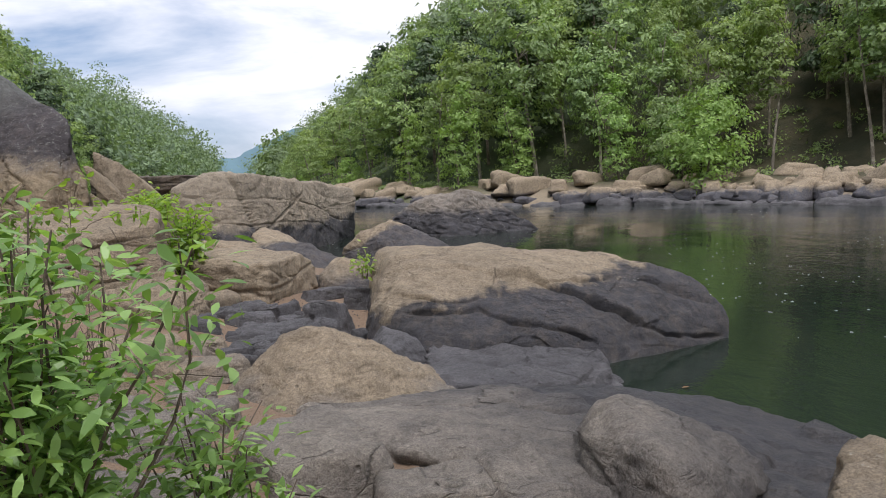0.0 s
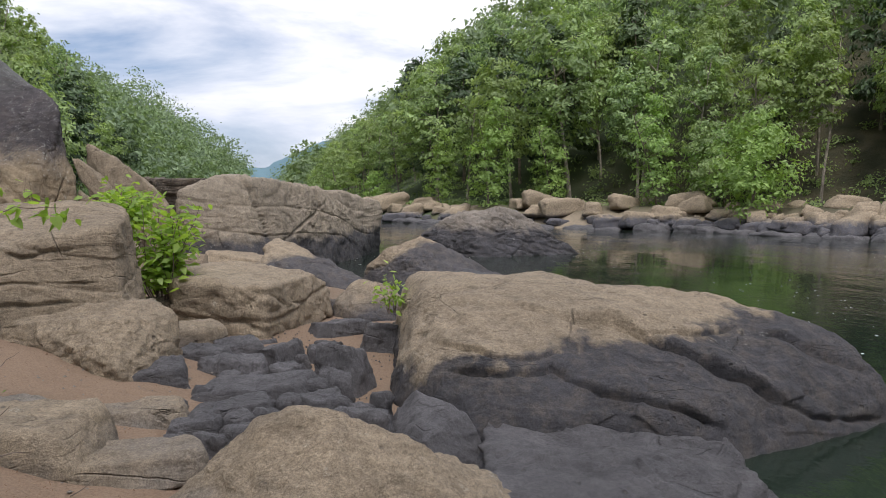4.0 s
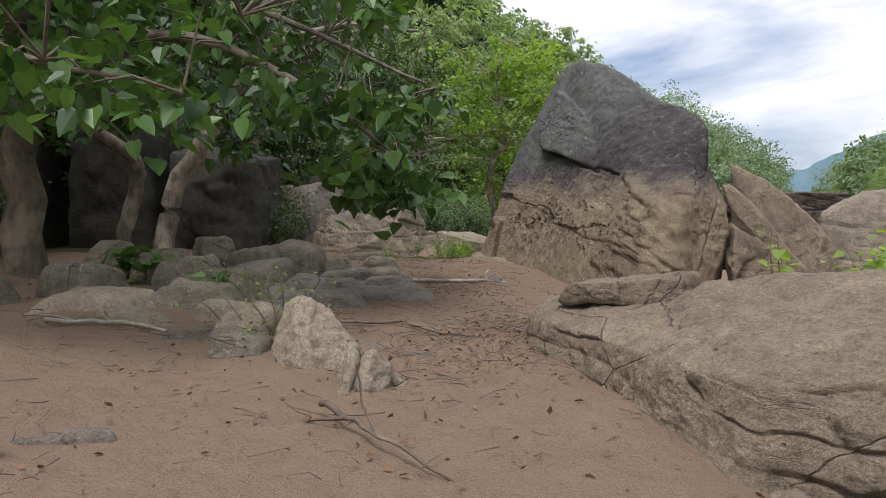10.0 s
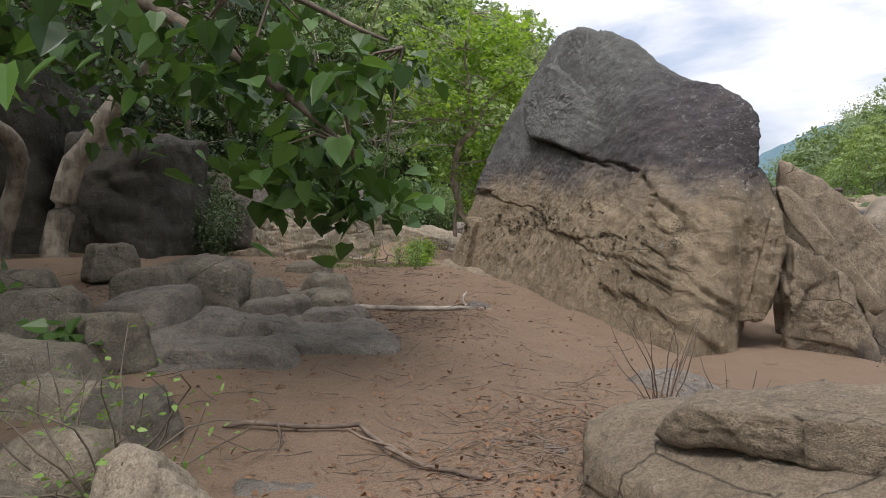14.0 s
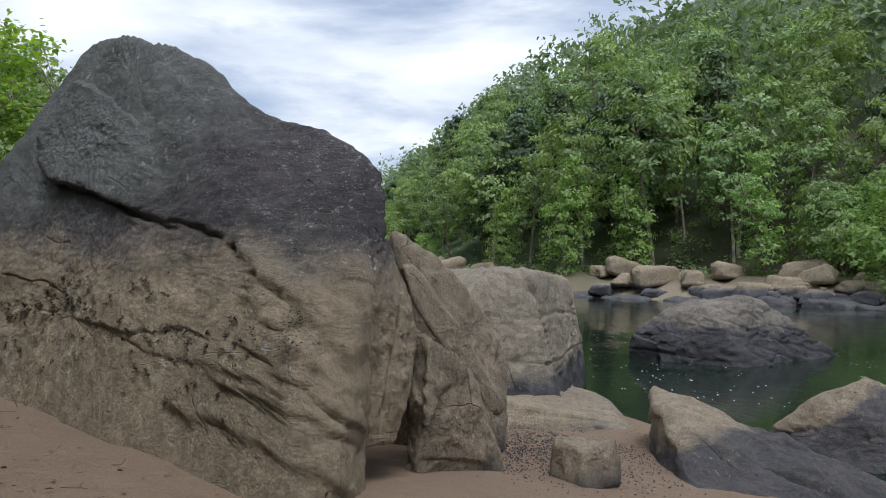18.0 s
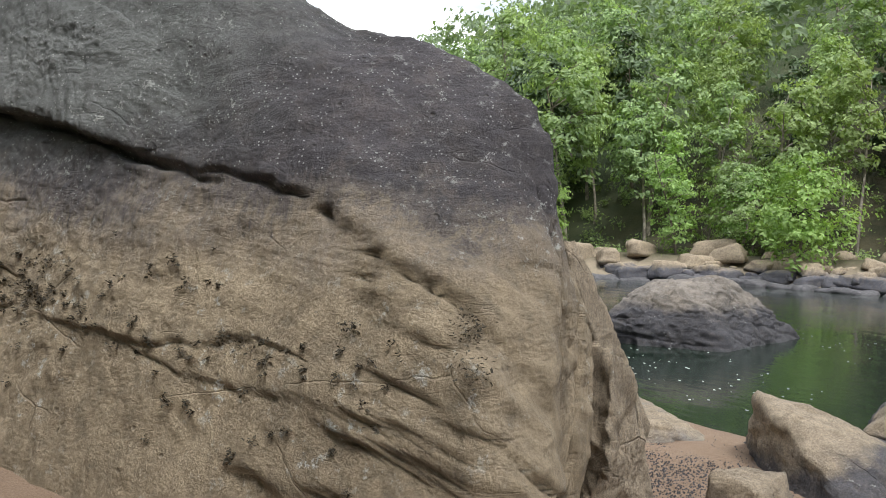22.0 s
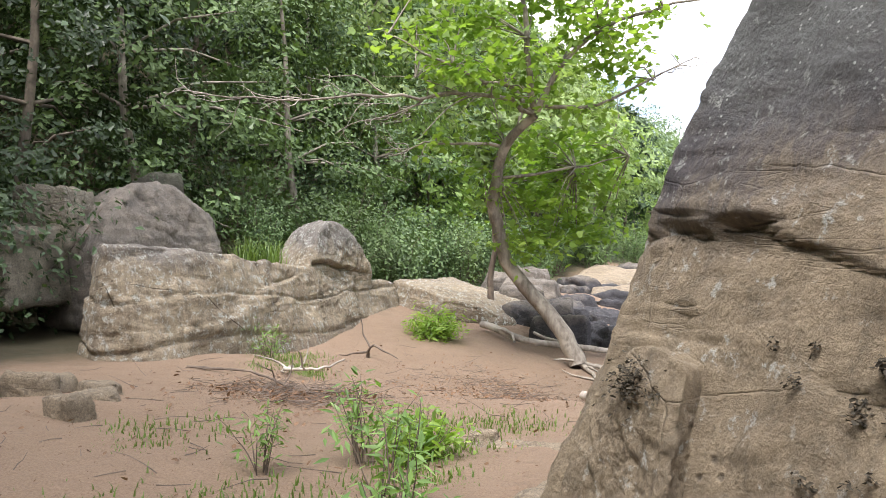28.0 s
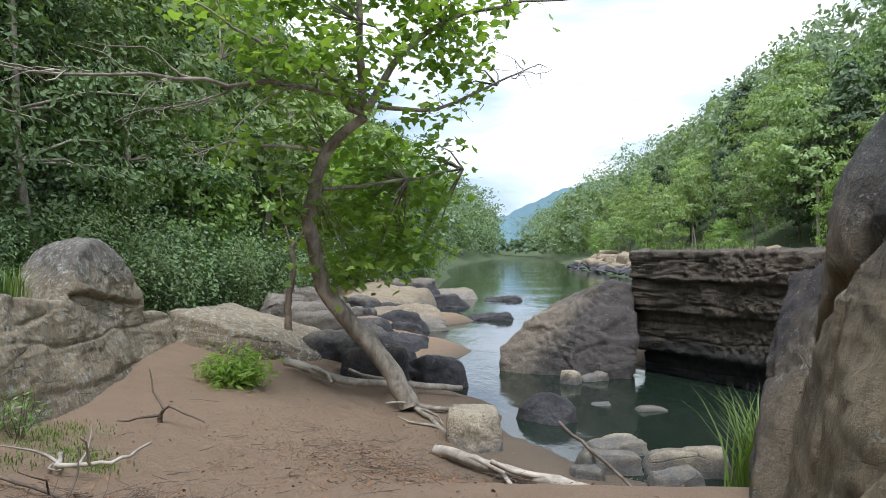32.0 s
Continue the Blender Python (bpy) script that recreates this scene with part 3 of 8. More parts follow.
def boulder(name, label, corners, mat, group="", **shape):
    base = np.array(corners, float)
    at = np.array([*base[:, :2].mean(0), base[:, 2].min()])
    shape["n"] = max(12, int(0.86 * shape["n"]))
    v, q, c = rock_shape(corners, **shape)
    ob = mesh_object(name, v - at, [q, c], mat)
    ob.location = at
    return tagged(ob, label, "rock", group)


def block_corners(x, y, z, lx, ly, h, turn=0.0, taper=0.85, tilt=0.0, lean=0.0, skew=0.0, rng=None):
    """Eight jittered corners of a block: base centre, size, turn in degrees, taper of the top, tilt and lean of the top plane."""
    c, s = math.cos(radians(turn)), math.sin(radians(turn))
    out = []
    for top in (0, 1):
        k = taper if top else 1.0
        for sx, sy in ((-1, -1), (1, -1), (1, 1), (-1, 1)):
            jx, jy, jz = (rng.uniform(-0.14, 0.14) for _ in range(3)) if rng else (0, 0, 0)
            u, v = 0.5 * lx * k * (sx + jx) + (skew * h if top else 0), 0.5 * ly * k * (sy + jy)
            w = (h * (1 + jz) + tilt * u + lean * v) if top else 0.0
            out.append((x + c * u - s * v, y + s * u + c * v, z + w))
    return out


def tube(points, radii, sides=7):
    """A tapered tube through the points."""
    p = np.array(points, float)
    r = np.array(radii, float)
    ahead = np.gradient(p, axis=0)
    ahead /= np.linalg.norm(ahead, axis=1, keepdims=True) + 1e-9
    side = np.cross(ahead, (0.13, 0.21, 0.97))
    weak = np.linalg.norm(side, axis=1) < 0.15
    side[weak] = np.cross(ahead[weak], (1, 0, 0))
    side /= np.linalg.norm(side, axis=1, keepdims=True)
    up = np.cross(side, ahead)
    a = np.linspace(0, 2 * np.pi, sides, endpoint=False)
    v = p[:, None] + r[:, None, None] * (np.cos(a)[None, :, None] * side[:, None] + np.sin(a)[None, :, None] * up[:, None])
    i, j = np.meshgrid(np.arange(len(p) - 1), np.arange(sides), indexing="ij")
    q = np.stack([i * sides + j, i * sides + (j + 1) % sides, (i + 1) * sides + (j + 1) % sides, (i + 1) * sides + j], -1).reshape(-1, 4)
    return v.reshape(-1, 3), q


def joined(pieces):
    """Joins (verts, quads) pieces."""
    verts, faces, n = [], [], 0
    for v, f in pieces:
        verts.append(v)
        faces.append(np.asarray(f) + n)
        n += len(v)
    return np.concatenate(verts), np.concatenate(faces)


def bent(rng, start, way, length, steps=6, wander=0.25, lift=0.0):
    """A crooked line from start."""
    p, d = np.array(start, float), np.array(way, float)
    d /= np.linalg.norm(d)
    out = [p.copy()]
    for _ in range(steps):
        d = d + rng.normal(0, wander, 3) + (0, 0, lift)
        d /= np.linalg.norm(d)
        p = p + d * length / steps
        out.append(p.copy())
    return np.array(out)


LEAF_OVAL = np.array([(0, 0, 0), (0.26, 0.32, 0.05), (0.17, 0.75, 0.03), (0, 1, -0.06), (-0.17, 0.75, 0.03), (-0.26, 0.32, 0.05)])
LEAF_HEART = np.array([(0, 0, 0), (0.3, -0.06, 0.05), (0.47, 0.26, 0.08), (0.3, 0.68, 0.02), (0, 1.08, -0.1), (-0.3, 0.68, 0.02), (-0.47, 0.26, 0.08), (-0.3, -0.06, 0.05)])
LEAF_LOBED = np.array([(0, 0, 0), (0.38, 0.08, 0.03), (0.52, 0.48, 0.02), (0.24, 0.56, 0), (0.0, 1.02, -0.05), (-0.24, 0.56, 0), (-0.52, 0.48, 0.02), (-0.38, 0.08, 0.03)])
LEAF_SPRAY = np.array([(0, 0, 0), (0.34, 0.3, 0.08), (0.22, 0.86, -0.05), (-0.2, 0.95, 0.06), (-0.36, 0.4, -0.04)])
LEAF_BLADE = np.array([(0, 0, 0), (0.15, 0.3, 0.05), (0.17, 0.55, 0.05), (0.08, 0.85, 0.0), (0, 1, -0.06), (-0.08, 0.85, 0.0), (-0.17, 0.55, 0.05), (-0.15, 0.3, 0.05)])
LEAF_LANCE = np.array([(0, 0, 0), (0.14, 0.35, 0.03), (0, 1, -0.05), (-0.14, 0.35, 0.03)])


def leaves(rng, places, sizes, outline, droop=0.3, facing=None):
    """Flat leaves of one outline at the places, turned at random; droop bends their tips downwards."""
    n, k = len(places), len(outline)
    yaw = rng.uniform(0, 2 * np.pi, n) if facing is None else facing
    pitch = rng.normal(-droop, 0.45, n)
    roll = rng.normal(0, 0.5, n)
    cy, sy, cp, sp, cr, sr = np.cos(yaw), np.sin(yaw), np.cos(pitch), np.sin(pitch), np.cos(roll), np.sin(roll)
    x, y, z = (outline[None, :, a] * np.asarray(sizes)[:, None] for a in range(3))
    x1, z1 = x * cr[:, None] + z * sr[:, None], -x * sr[:, None] + z * cr[:, None]
    y2, z2 = y * cp[:, None] - z1 * sp[:, None], y * sp[:, None] + z1 * cp[:, None]
    v = np.stack([x1 * cy[:, None] - y2 * sy[:, None], x1 * sy[:, None] + y2 * cy[:, None], z2], -1) + np.asarray(places)[:, None]
    f = (np.arange(n) * k)[:, None] + np.arange(k)[None]
    return v.reshape(-1, 3), f


def cards(rng, places, sizes, outline, facing):
    """Leaf sprays that lie across the directions of facing."""
    n = facing / (np.linalg.norm(facing, axis=1, keepdims=True) + 1e-9)
    t = np.cross(n, rng.normal(0, 1, n.shape))
    t /= np.linalg.norm(t, axis=1, keepdims=True) + 1e-9
    b = np.cross(n, t)
    k = len(outline)
    o = outline - (0, 0.5, 0)
    v = np.asarray(places)[:, None] + np.asarray(sizes)[:, None, None] * (o[None, :, :1] * t[:, None] + o[None, :, 1:2] * b[:, None] + o[None, :, 2:] * n[:, None])
    return v.reshape(-1, 3), (np.arange(len(n)) * k)[:, None] + np.arange(k)[None]


def thing(name, label, category, at=(0, 0, 0), group="", kind=""):
    ob = new(name)
    ob.location = at
    return tagged(ob, label, category, group, kind)


# ---- ground ----
LAND = [(2.5, -1.6, -0.62), (2.8, 1.5, -0.68), (2.2, 3.0, -0.5), (0.8, 4.2, -0.35), (-2.5, 8.9, 0.03), (-1.6, 8.5, -0.03), (-2.5, 11.8, 0.03), (1.9, 8.2, -0.72),
        (3.0, 7.2, -1.0), (3.3, 10.6, -0.86), (3.0, 5.2, -0.95), (4.4, 8.2, -1.0), (0.6, 7.6, -0.25), (-4.8, 16, -0.06), (-4.7, 18.6, -0.03), (-6.9, 23.0, 0.1),
        (-1.7, 18.0, -0.42), (-0.9, 18.6, -0.45), (3.2, 3.7, -0.98), (3.7, 2.6, -1.0), (4.3, 1.5, -1.02), (3.0, 4.7, -1.0), (1.8, 19.6, -0.78), (3.0, 20.4, -1.05), (-12.8, 26.4, 0.17), (-14.4, 28, 0.0), (-7.3, 22.8, 0.16), (-12.2, 28.5, -0.33),
        (-10.8, 30.5, -0.6), (-13.1, 33.6, -0.5), (-9.2, 35.6, -1.0), (-12.9, 36.2, -0.58), (-7.6, 33.4, -1.36), (-8.5, 26.2, -0.15), (-0.8, 6.3, -0.1), (-2.6, 13, 0.08),
        (-8.0, 21.7, 0.28), (-5.5, 18.5, 0.1), (-11, 22, 0.3), (-10, 16, 0.25), (-9, 10, 0.25), (-5, 5, 0.1), (-4, 0, 0.0), (-14, 12, 0.6), (-15, 20, 0.6), (-15, 6, 0.8),
        (0, 15, -0.3), (2.0, 15, -0.8), (4.4, 15, -1.15), (5.6, 18, -1.3), (3.4, 17.5, -1.0), (3.0, 26, -1.0), (0, 31, -0.8), (2.5, 34, -1.2), (-0.5, 45, -1.0), (-15.5, 36, 0.2), (-15, 48, -0.4),
        (-12, 44, -1.0), (-12.5, 56, -1.0), (-15, 66, -0.3), (6.2, 3.0, -1.25), (5.2, 5.8, -1.55), (4.3, 6.1, -1.3), (6.2, 5.0, -1.55), (5.8, 6.6, -1.55), (4.2, 7.0, -1.2), (5.0, -2, -1.0), (6.6, 0.5, -1.3)]
BED = [(8.8, 4.5, -2.0), (9.0, -3, -2.1), (11, 8, -2.3), (11, 14, -2.3), (8.2, 18, -2.0), (8.4, 26, -2.2), (6.6, 29, -1.9), (12, 36, -2.4), (4, 52, -2.2), (-5.8, 36, -1.75), (-6, 42, -2.0), (-7, 52, -2.0), (-6, 62, -2.1), (2, 62, -2.3)]


def far_shore(y):
    return np.interp(y, [-80, 0, 34, 48, 60, 72, 82, 120, 165, 200, 420], [78, 64, 49, 46.5, 44, 36, 29, 12, 12.5, 15, 33])


def near_shore(y):
    return np.interp(y, [-80, -3, 12, 30, 50, 62, 120, 200, 420], [20, 8, 7.5, 6, -6, -11, -11.5, -12, 10])


def ground_height(x, y):
    x, y = np.asarray(x, float), np.asarray(y, float)
    total, weight = np.zeros_like(x), np.full_like(x, 1e-12)
    for px, py, pz in LAND + BED:
        d2 = (x - px) ** 2 + (y - py) ** 2
        w = np.exp(-d2 / 5.0) + 2e-3 / (1 + d2)
        total, weight = total + w * pz, weight + w
    z = total / weight
    shore = x - near_shore(y)
    away = np.clip(np.maximum(np.maximum(y - 58, -6 - y), x - 10) / 6.0, 0, 1)
    coarse = np.where(shore > 0, -1.4 - np.clip(shore, 0, 3) * 0.35, -1.4 + np.clip(-shore, 0, 4) * 0.3)
    z = z + (coarse - z) * away
    over = x - far_shore(y)
    bank = np.clip(-1.9 + 0.42 * (over + 1.5), -2.6, 0.7) + np.clip(over - 13, 0, 95) * np.interp(y, [80, 115, 150, 300], [0.68, 0.58, 0.8, 0.85])
    z = np.where(over > -4, np.maximum(z, bank), z)
    z = np.where(y > 372, np.maximum(z, -1.9 + 0.12 * np.clip(y - 372, 0, 40)), z)
    foot = np.interp(y, [-80, 0, 10, 22, 34, 50, 70, 200, 420], [-15, -15, -16, -18.5, -19, -17, -17, -18, 4])
    inland = foot - x
    z = z + np.clip(inland, 0, 80) * 0.74 * np.clip(inland / 5.0, 0.25, 1)
    return z


# ---- the large structure ----
def spaced(*parts):
    return np.unique(np.concatenate([np.linspace(a, b, n) for a, b, n in parts]).round(4))


gx = spaced((-1400, -120, 9), (-120, -20, 34), (-20, -14, 31), (-14, 10, 131), (10, 20, 21), (20, 120, 41), (120, 1400, 9))
gy = spaced((-700, -60, 7), (-60, -6, 14), (-6, 40, 240), (40, 70, 61), (70, 220, 51), (220, 1800, 22))
GX, GY = np.meshgrid(gx, gy)
flat = np.stack([GX.ravel(), GY.ravel(), 0 * GX.ravel()], 1)
height = ground_height(flat[:, 0], flat[:, 1])
near_land = (np.abs(flat[:, 0] + 3) < 18) & (flat[:, 1] > -8) & (flat[:, 1] < 60)
height = height + np.where(near_land, 0.05 * fbm(flat / 1.7, 3, 3) + 0.012 * fbm(flat / 0.32, 8, 2), 0.5 * fbm(flat / 14.0, 4, 3))
flat[:, 2] = height
gi, gj = np.meshgrid(np.arange(len(gy) - 1), np.arange(len(gx) - 1), indexing="ij")
corner = gi * len(gx) + gj
ground = mesh_object("ground", flat, np.stack([corner, corner + 1, corner + 1 + len(gx), corner + len(gx)], -1).reshape(-1, 4), SAND)
tagged(ground, "sandy river bank of warm tan sand with leaf litter", "ground", kind="structure")
water = mesh_object("water", [(-1400, -700, WATER), (1400, -700, WATER), (1400, 1800, WATER), (-1400, 1800, WATER)], np.array([(0, 1, 2, 3)]), RIVER)
tagged(water, "calm dark green river water with faint ripples", "water", kind="structure")


def ridge(name, label, line, colour):
    """A far wooded ridge, as a curtain of hills on the horizon."""
    mat, body = surface(name + "_haze", 1.0)
    # aerial haze is painted in: the ridge's colour carries the blue of distance
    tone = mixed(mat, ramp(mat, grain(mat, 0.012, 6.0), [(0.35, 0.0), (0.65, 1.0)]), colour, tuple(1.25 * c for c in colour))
    mat.node_tree.links.new(tone, body.inputs["Base Color"])
    x = np.linspace(line[0][0], line[-1][0], 160)
    top = np.interp(x, [p[0] for p in line], [p[2] for p in line]) + 2.2 * fbm(np.stack([x / 9.0, 0 * x, 0 * x], 1), 5, 4)
    yy = np.interp(x, [p[0] for p in line], [p[1] for p in line])
    v = np.concatenate([np.stack([x, yy, top], 1), np.stack([x, yy - 200, 0 * x - 3], 1)])
    k = np.arange(159)
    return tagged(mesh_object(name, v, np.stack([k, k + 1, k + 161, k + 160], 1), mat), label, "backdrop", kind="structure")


ridge("backdrop_ridge", "distant wooded ridge closing the valley, with blue-green haze in its colour", [(-420, 900, 90), (-150, 900, 70), (-60, 950, 62), (0, 1000, 44), (40, 1000, 50), (95, 1000, 78), (200, 1000, 108), (420, 950, 120)], (0.085, 0.15, 0.18))


# ---- boulders ----
pyramid = thing("pyramid_boulder", "huge leaning sandstone boulder, soot-dark above and tan below", "rock", (-3.4, 22.0, -0.6))
home = np.array(pyramid.location)


def lobe(name, label, corners, mat, **shape):
    v, q, c = rock_shape(corners, **{"broken": 0.05, "swell": 0.7, **shape})
    return mesh_object(name, v - home, [q, c], mat, pyramid, label)


# the face that the path follows is one plane; fissures run down it from the overhang to the toe
lobe("main_mass", "", [
    (-1.15, 18.42, -0.9), (-1.72, 17.6, -0.9), (-1.76, 17.72, -0.35), (-2.45, 18.35, -0.6), (-3.17, 19.1, -0.6), (-4.09, 20.2, -0.5), (-5.5, 21.85, -0.4), (-7.15, 23.62, -0.3), (-7.1, 23.6, 0.1), (-6.8, 23.52, 0.7), (-6.5, 23.55, 1.3), (-6.44, 23.66, 1.75), (-6.34, 23.7, 2.02), (-6.06, 23.75, 2.72),
    (-5.77, 23.58, 2.96), (-5.45, 23.5, 3.5), (-1.83, 18.27, 1.03), (-1.42, 18.36, 1.0), (-1.12, 18.5, -0.4), (-1.06, 18.62, 0.3), (-1.0, 18.7, 1.2), (-0.9, 18.8, 1.9), (-0.8, 19.05, 2.45), (-0.8, 19.28, 2.72), (-0.87, 19.54, 2.96), (-1.05, 19.84, 3.14), (-1.3, 20.14, 3.34), (-1.6, 20.45, 3.48), (-2.72, 21.2, 4.3), (-3.2, 21.8, 4.66), (-3.75, 22.36, 4.92), (-4.48, 23.25, 5.0), (-4.75, 23.3, 4.6), (-4.92, 23.32, 4.2),
    (-6.85, 24.6, -0.3), (-6.5, 25.2, 1.1), (-6.1, 25.9, 2.3), (-5.4, 25.2, 3.9), (-4.6, 24.6, 4.4), (-2.0, 22.2, 3.6), (-0.9, 22.0, -1.0), (-3.0, 27.0, -1.0), (-5.2, 27.6, 1.4), (-5.9, 27.2, -0.4)],
    STONE_PYRAMID, n=300, cols=680, focus=223, broken=0.05, crisp=46.0, lumps=0.035, size=1.2, rough=0.022, seed=11,
    lines=((0.02, 0.11, 0.05, ((-3.17, 20.38, 2.25), (-2.68, 19.79, 2.13), (-2.48, 19.51, 2.0), (-2.33, 19.26, 1.82), (-2.18, 19.02, 1.68), (-2.08, 18.86, 1.58), (-1.89, 18.62, 1.4), (-1.76, 18.45, 1.23), (-1.5, 18.4, 0.98), (-1.38, 18.42, 0.75))), (0.018, 0.05, 0.03, ((-2.3, 19.09, 1.57), (-2.15, 18.85, 1.4), (-2.02, 18.61, 1.2), (-1.89, 18.39, 1.05))), (0.013, 0.035, 0.03, ((-7.0, 24.32, 1.86), (-5.94, 23.12, 1.74), (-5.54, 22.62, 1.61), (-5.09, 22.09, 1.52), (-4.59, 21.51, 1.45), (-4.39, 21.25, 1.38))), (0.013, 0.035, -0.025, ((-6.78, 23.77, 1.26), (-6.12, 23.07, 1.27), (-5.66, 22.54, 1.2), (-5.25, 22.04, 1.09), (-4.87, 21.67, 1.16), (-4.21, 20.94, 1.14))), (0.014, 0.035, 0.025, ((-4.21, 20.9, 1.06), (-3.87, 20.51, 1.02), (-3.48, 20.06, 0.96), (-3.1, 19.68, 1.01), (-2.81, 19.39, 1.06))), (0.012, 0.03, 0.025, ((-4.24, 20.92, 1.04), (-3.57, 20.16, 0.95), (-3.3, 19.79, 0.82), (-2.71, 19.12, 0.74), (-2.44, 18.79, 0.67), (-2.19, 18.49, 0.61), (-1.9, 18.1, 0.45))), (0.012, 0.03, 0.025, ((-2.48, 18.75, 0.51), (-2.16, 18.37, 0.44), (-1.93, 18.09, 0.37))), (0.012, 0.035, 0.02, ((-2.5, 18.88, 0.73), (-1.87, 18.12, 0.54), (-1.36, 17.51, 0.44))), (0.015, 0.045, 0.03, ((-2.47, 18.56, 0.14), (-1.87, 17.85, 0.02), (-1.47, 17.38, -0.06))), (0.035, 0.09, 0.02, ((-5.03, 22.92, 3.28), (-4.8, 22.46, 2.9), (-4.5, 22.06, 2.72), (-4.17, 21.64, 2.61), (-3.81, 21.18, 2.46), (-3.51, 20.78, 2.31), (-3.18, 20.37, 2.21), (-2.94, 20.06, 2.1))),
           (0.01, 0.02, 0.0, ((-5.69, 23.06, 2.18), (-5.43, 22.76, 2.13), (-5.21, 22.55, 2.18), (-4.9, 22.23, 2.21))), (0.012, 0.02, 0.0, ((-4.75, 21.98, 2.05), (-4.57, 21.74, 1.96), (-4.4, 21.56, 1.96))), (0.012, 0.035, 0.02, ((-2.96, 19.54, 1.03), (-2.78, 19.34, 1.02), (-2.62, 19.17, 1.02), (-2.46, 18.99, 1.01))), (0.01, 0.025, -0.02, ((-4.93, 21.5, 0.73), (-4.53, 21.21, 0.99), (-4.21, 20.9, 1.07))), (0.01, 0.025, 0.0, ((-5.65, 22.02, 0.19), (-5.54, 22.06, 0.51), (-5.51, 22.08, 0.63))),
           (0.06, -0.05, 0.0, ((-2.3, 19.05, 1.52), (-2.11, 18.72, 1.33), (-1.89, 18.4, 1.1), (-1.62, 18.22, 0.82), (-1.38, 18.24, 0.58))), (0.016, 0.05, 0.035, ((-2.65, 18.95, 0.58), (-2.05, 18.28, 0.47), (-1.55, 18.0, 0.25), (-1.15, 18.45, -0.05))), (0.016, 0.055, 0.04, ((-2.32, 18.73, 0.96), (-1.94, 18.22, 0.73), (-1.49, 18.09, 0.41), (-1.1, 18.5, 0.05))), (0.016, 0.05, 0.035, ((-3.1, 19.36, 0.26), (-2.71, 18.9, 0.25), (-2.36, 18.47, 0.18), (-1.87, 17.93, 0.01), (-1.43, 17.97, -0.25), (-1.21, 18.3, -0.43))), (0.014, 0.03, 0.02, ((-1.3, 18.6, 1.64), (-1.08, 18.62, 1.57), (-0.95, 18.7, 1.53))), (0.018, 0.05, 0.0, ((-1.44, 18.26, 0.85), (-1.21, 18.33, 0.56), (-1.1, 18.5, 0.26))),
           (0.018, 0.06, 0.05, ((-6.5, 23.75, 1.7), (-6.35, 23.58, 1.74), (-6.22, 23.44, 1.74), (-6.13, 23.31, 1.72), (-6.01, 23.23, 1.75), (-5.8, 23.0, 1.78))), (0.012, 0.03, 0.02, ((-6.42, 23.7, 1.84), (-6.29, 23.55, 1.83), (-6.17, 23.39, 1.8), (-6.07, 23.26, 1.84))), (0.014, 0.04, 0.02, ((-6.25, 23.35, 1.49), (-6.2, 23.26, 1.41), (-6.14, 23.17, 1.33), (-6.08, 23.03, 1.24))), (0.02, 0.025, 0.0, ((-6.47, 23.57, 1.4), (-6.45, 23.51, 1.26), (-6.47, 23.4, 1.15), (-6.56, 23.41, 1.0), (-6.65, 23.43, 0.8)))),
    cracks=((-2.05, 20.75, 3.75, 0.72, 0.5, -0.1, 0.32, 0.2, 0.7), (-1.05, 18.95, 2.2, 0.9, -0.3, 0.3, 0.05, 0.07, 0.9), (-6.3, 25.2, 1.2, 0.4, 0.9, -0.2, 0.05, 0.14, 1.0), (-6.5, 24.6, 0.7, 0.3, 0.9, 0.4, 0.04, 0.1, 0.9), (-6.0, 26.2, 1.4, -0.2, 0.5, 0.8, 0.06, 0.14, 1.2)))
lobe("crown_lobe", "soot-dark crown of the boulder above an overhang", [
    (-5.14, 23.02, 3.55), (-4.96, 22.5, 3.15), (-4.78, 22.1, 2.86), (-4.2, 21.4, 2.72), (-3.85, 21.0, 2.5), (-3.25, 20.4, 2.28), (-4.63, 22.65, 2.85), (-3.45, 21.14, 2.4), (-5.06, 23.55, 3.39), (-5.0, 23.1, 3.7), (-4.93, 23.2, 4.2), (-4.6, 22.75, 4.3), (-3.9, 21.85, 3.8), (-3.3, 20.95, 3.2), (-2.9, 20.6, 2.9),
    (-4.3, 23.4, 4.5), (-3.0, 22.0, 3.4), (-4.4, 24.2, 3.6), (-3.0, 21.6, 2.6)],
    STONE_PYRAMID, n=130, cols=360, focus=223, crisp=30.0, lumps=0.05, size=0.6, rough=0.022, seed=16)
lobe("hanging_slab", "narrow upright slab of tan sandstone beside a deep cleft", [
    (-1.0, 18.95, 2.2), (-0.66, 19.18, 1.9), (-0.55, 19.22, 1.6), (-0.5, 19.05, 1.0), (-0.62, 18.84, 0.4), (-0.74, 18.72, -0.05), (-1.14, 18.6, -0.1), (-1.14, 18.5, 0.2), (-1.04, 18.55, 1.0), (-0.96, 18.7, 1.7), (-1.0, 19.3, 2.1), (-0.6, 19.5, 0.0), (-1.2, 19.3, 0.0)],
    STONE_PYRAMID, n=90, cols=240, focus=270, crisp=30.0, lumps=0.03, size=0.6, rough=0.016, seed=15, lines=((0.022, 0.07, 0.03, ((-0.64, 19.1, 1.6), (-0.68, 18.92, 1.26), (-0.76, 18.77, 0.9), (-0.85, 18.67, 0.54), (-0.94, 18.63, 0.17))),))
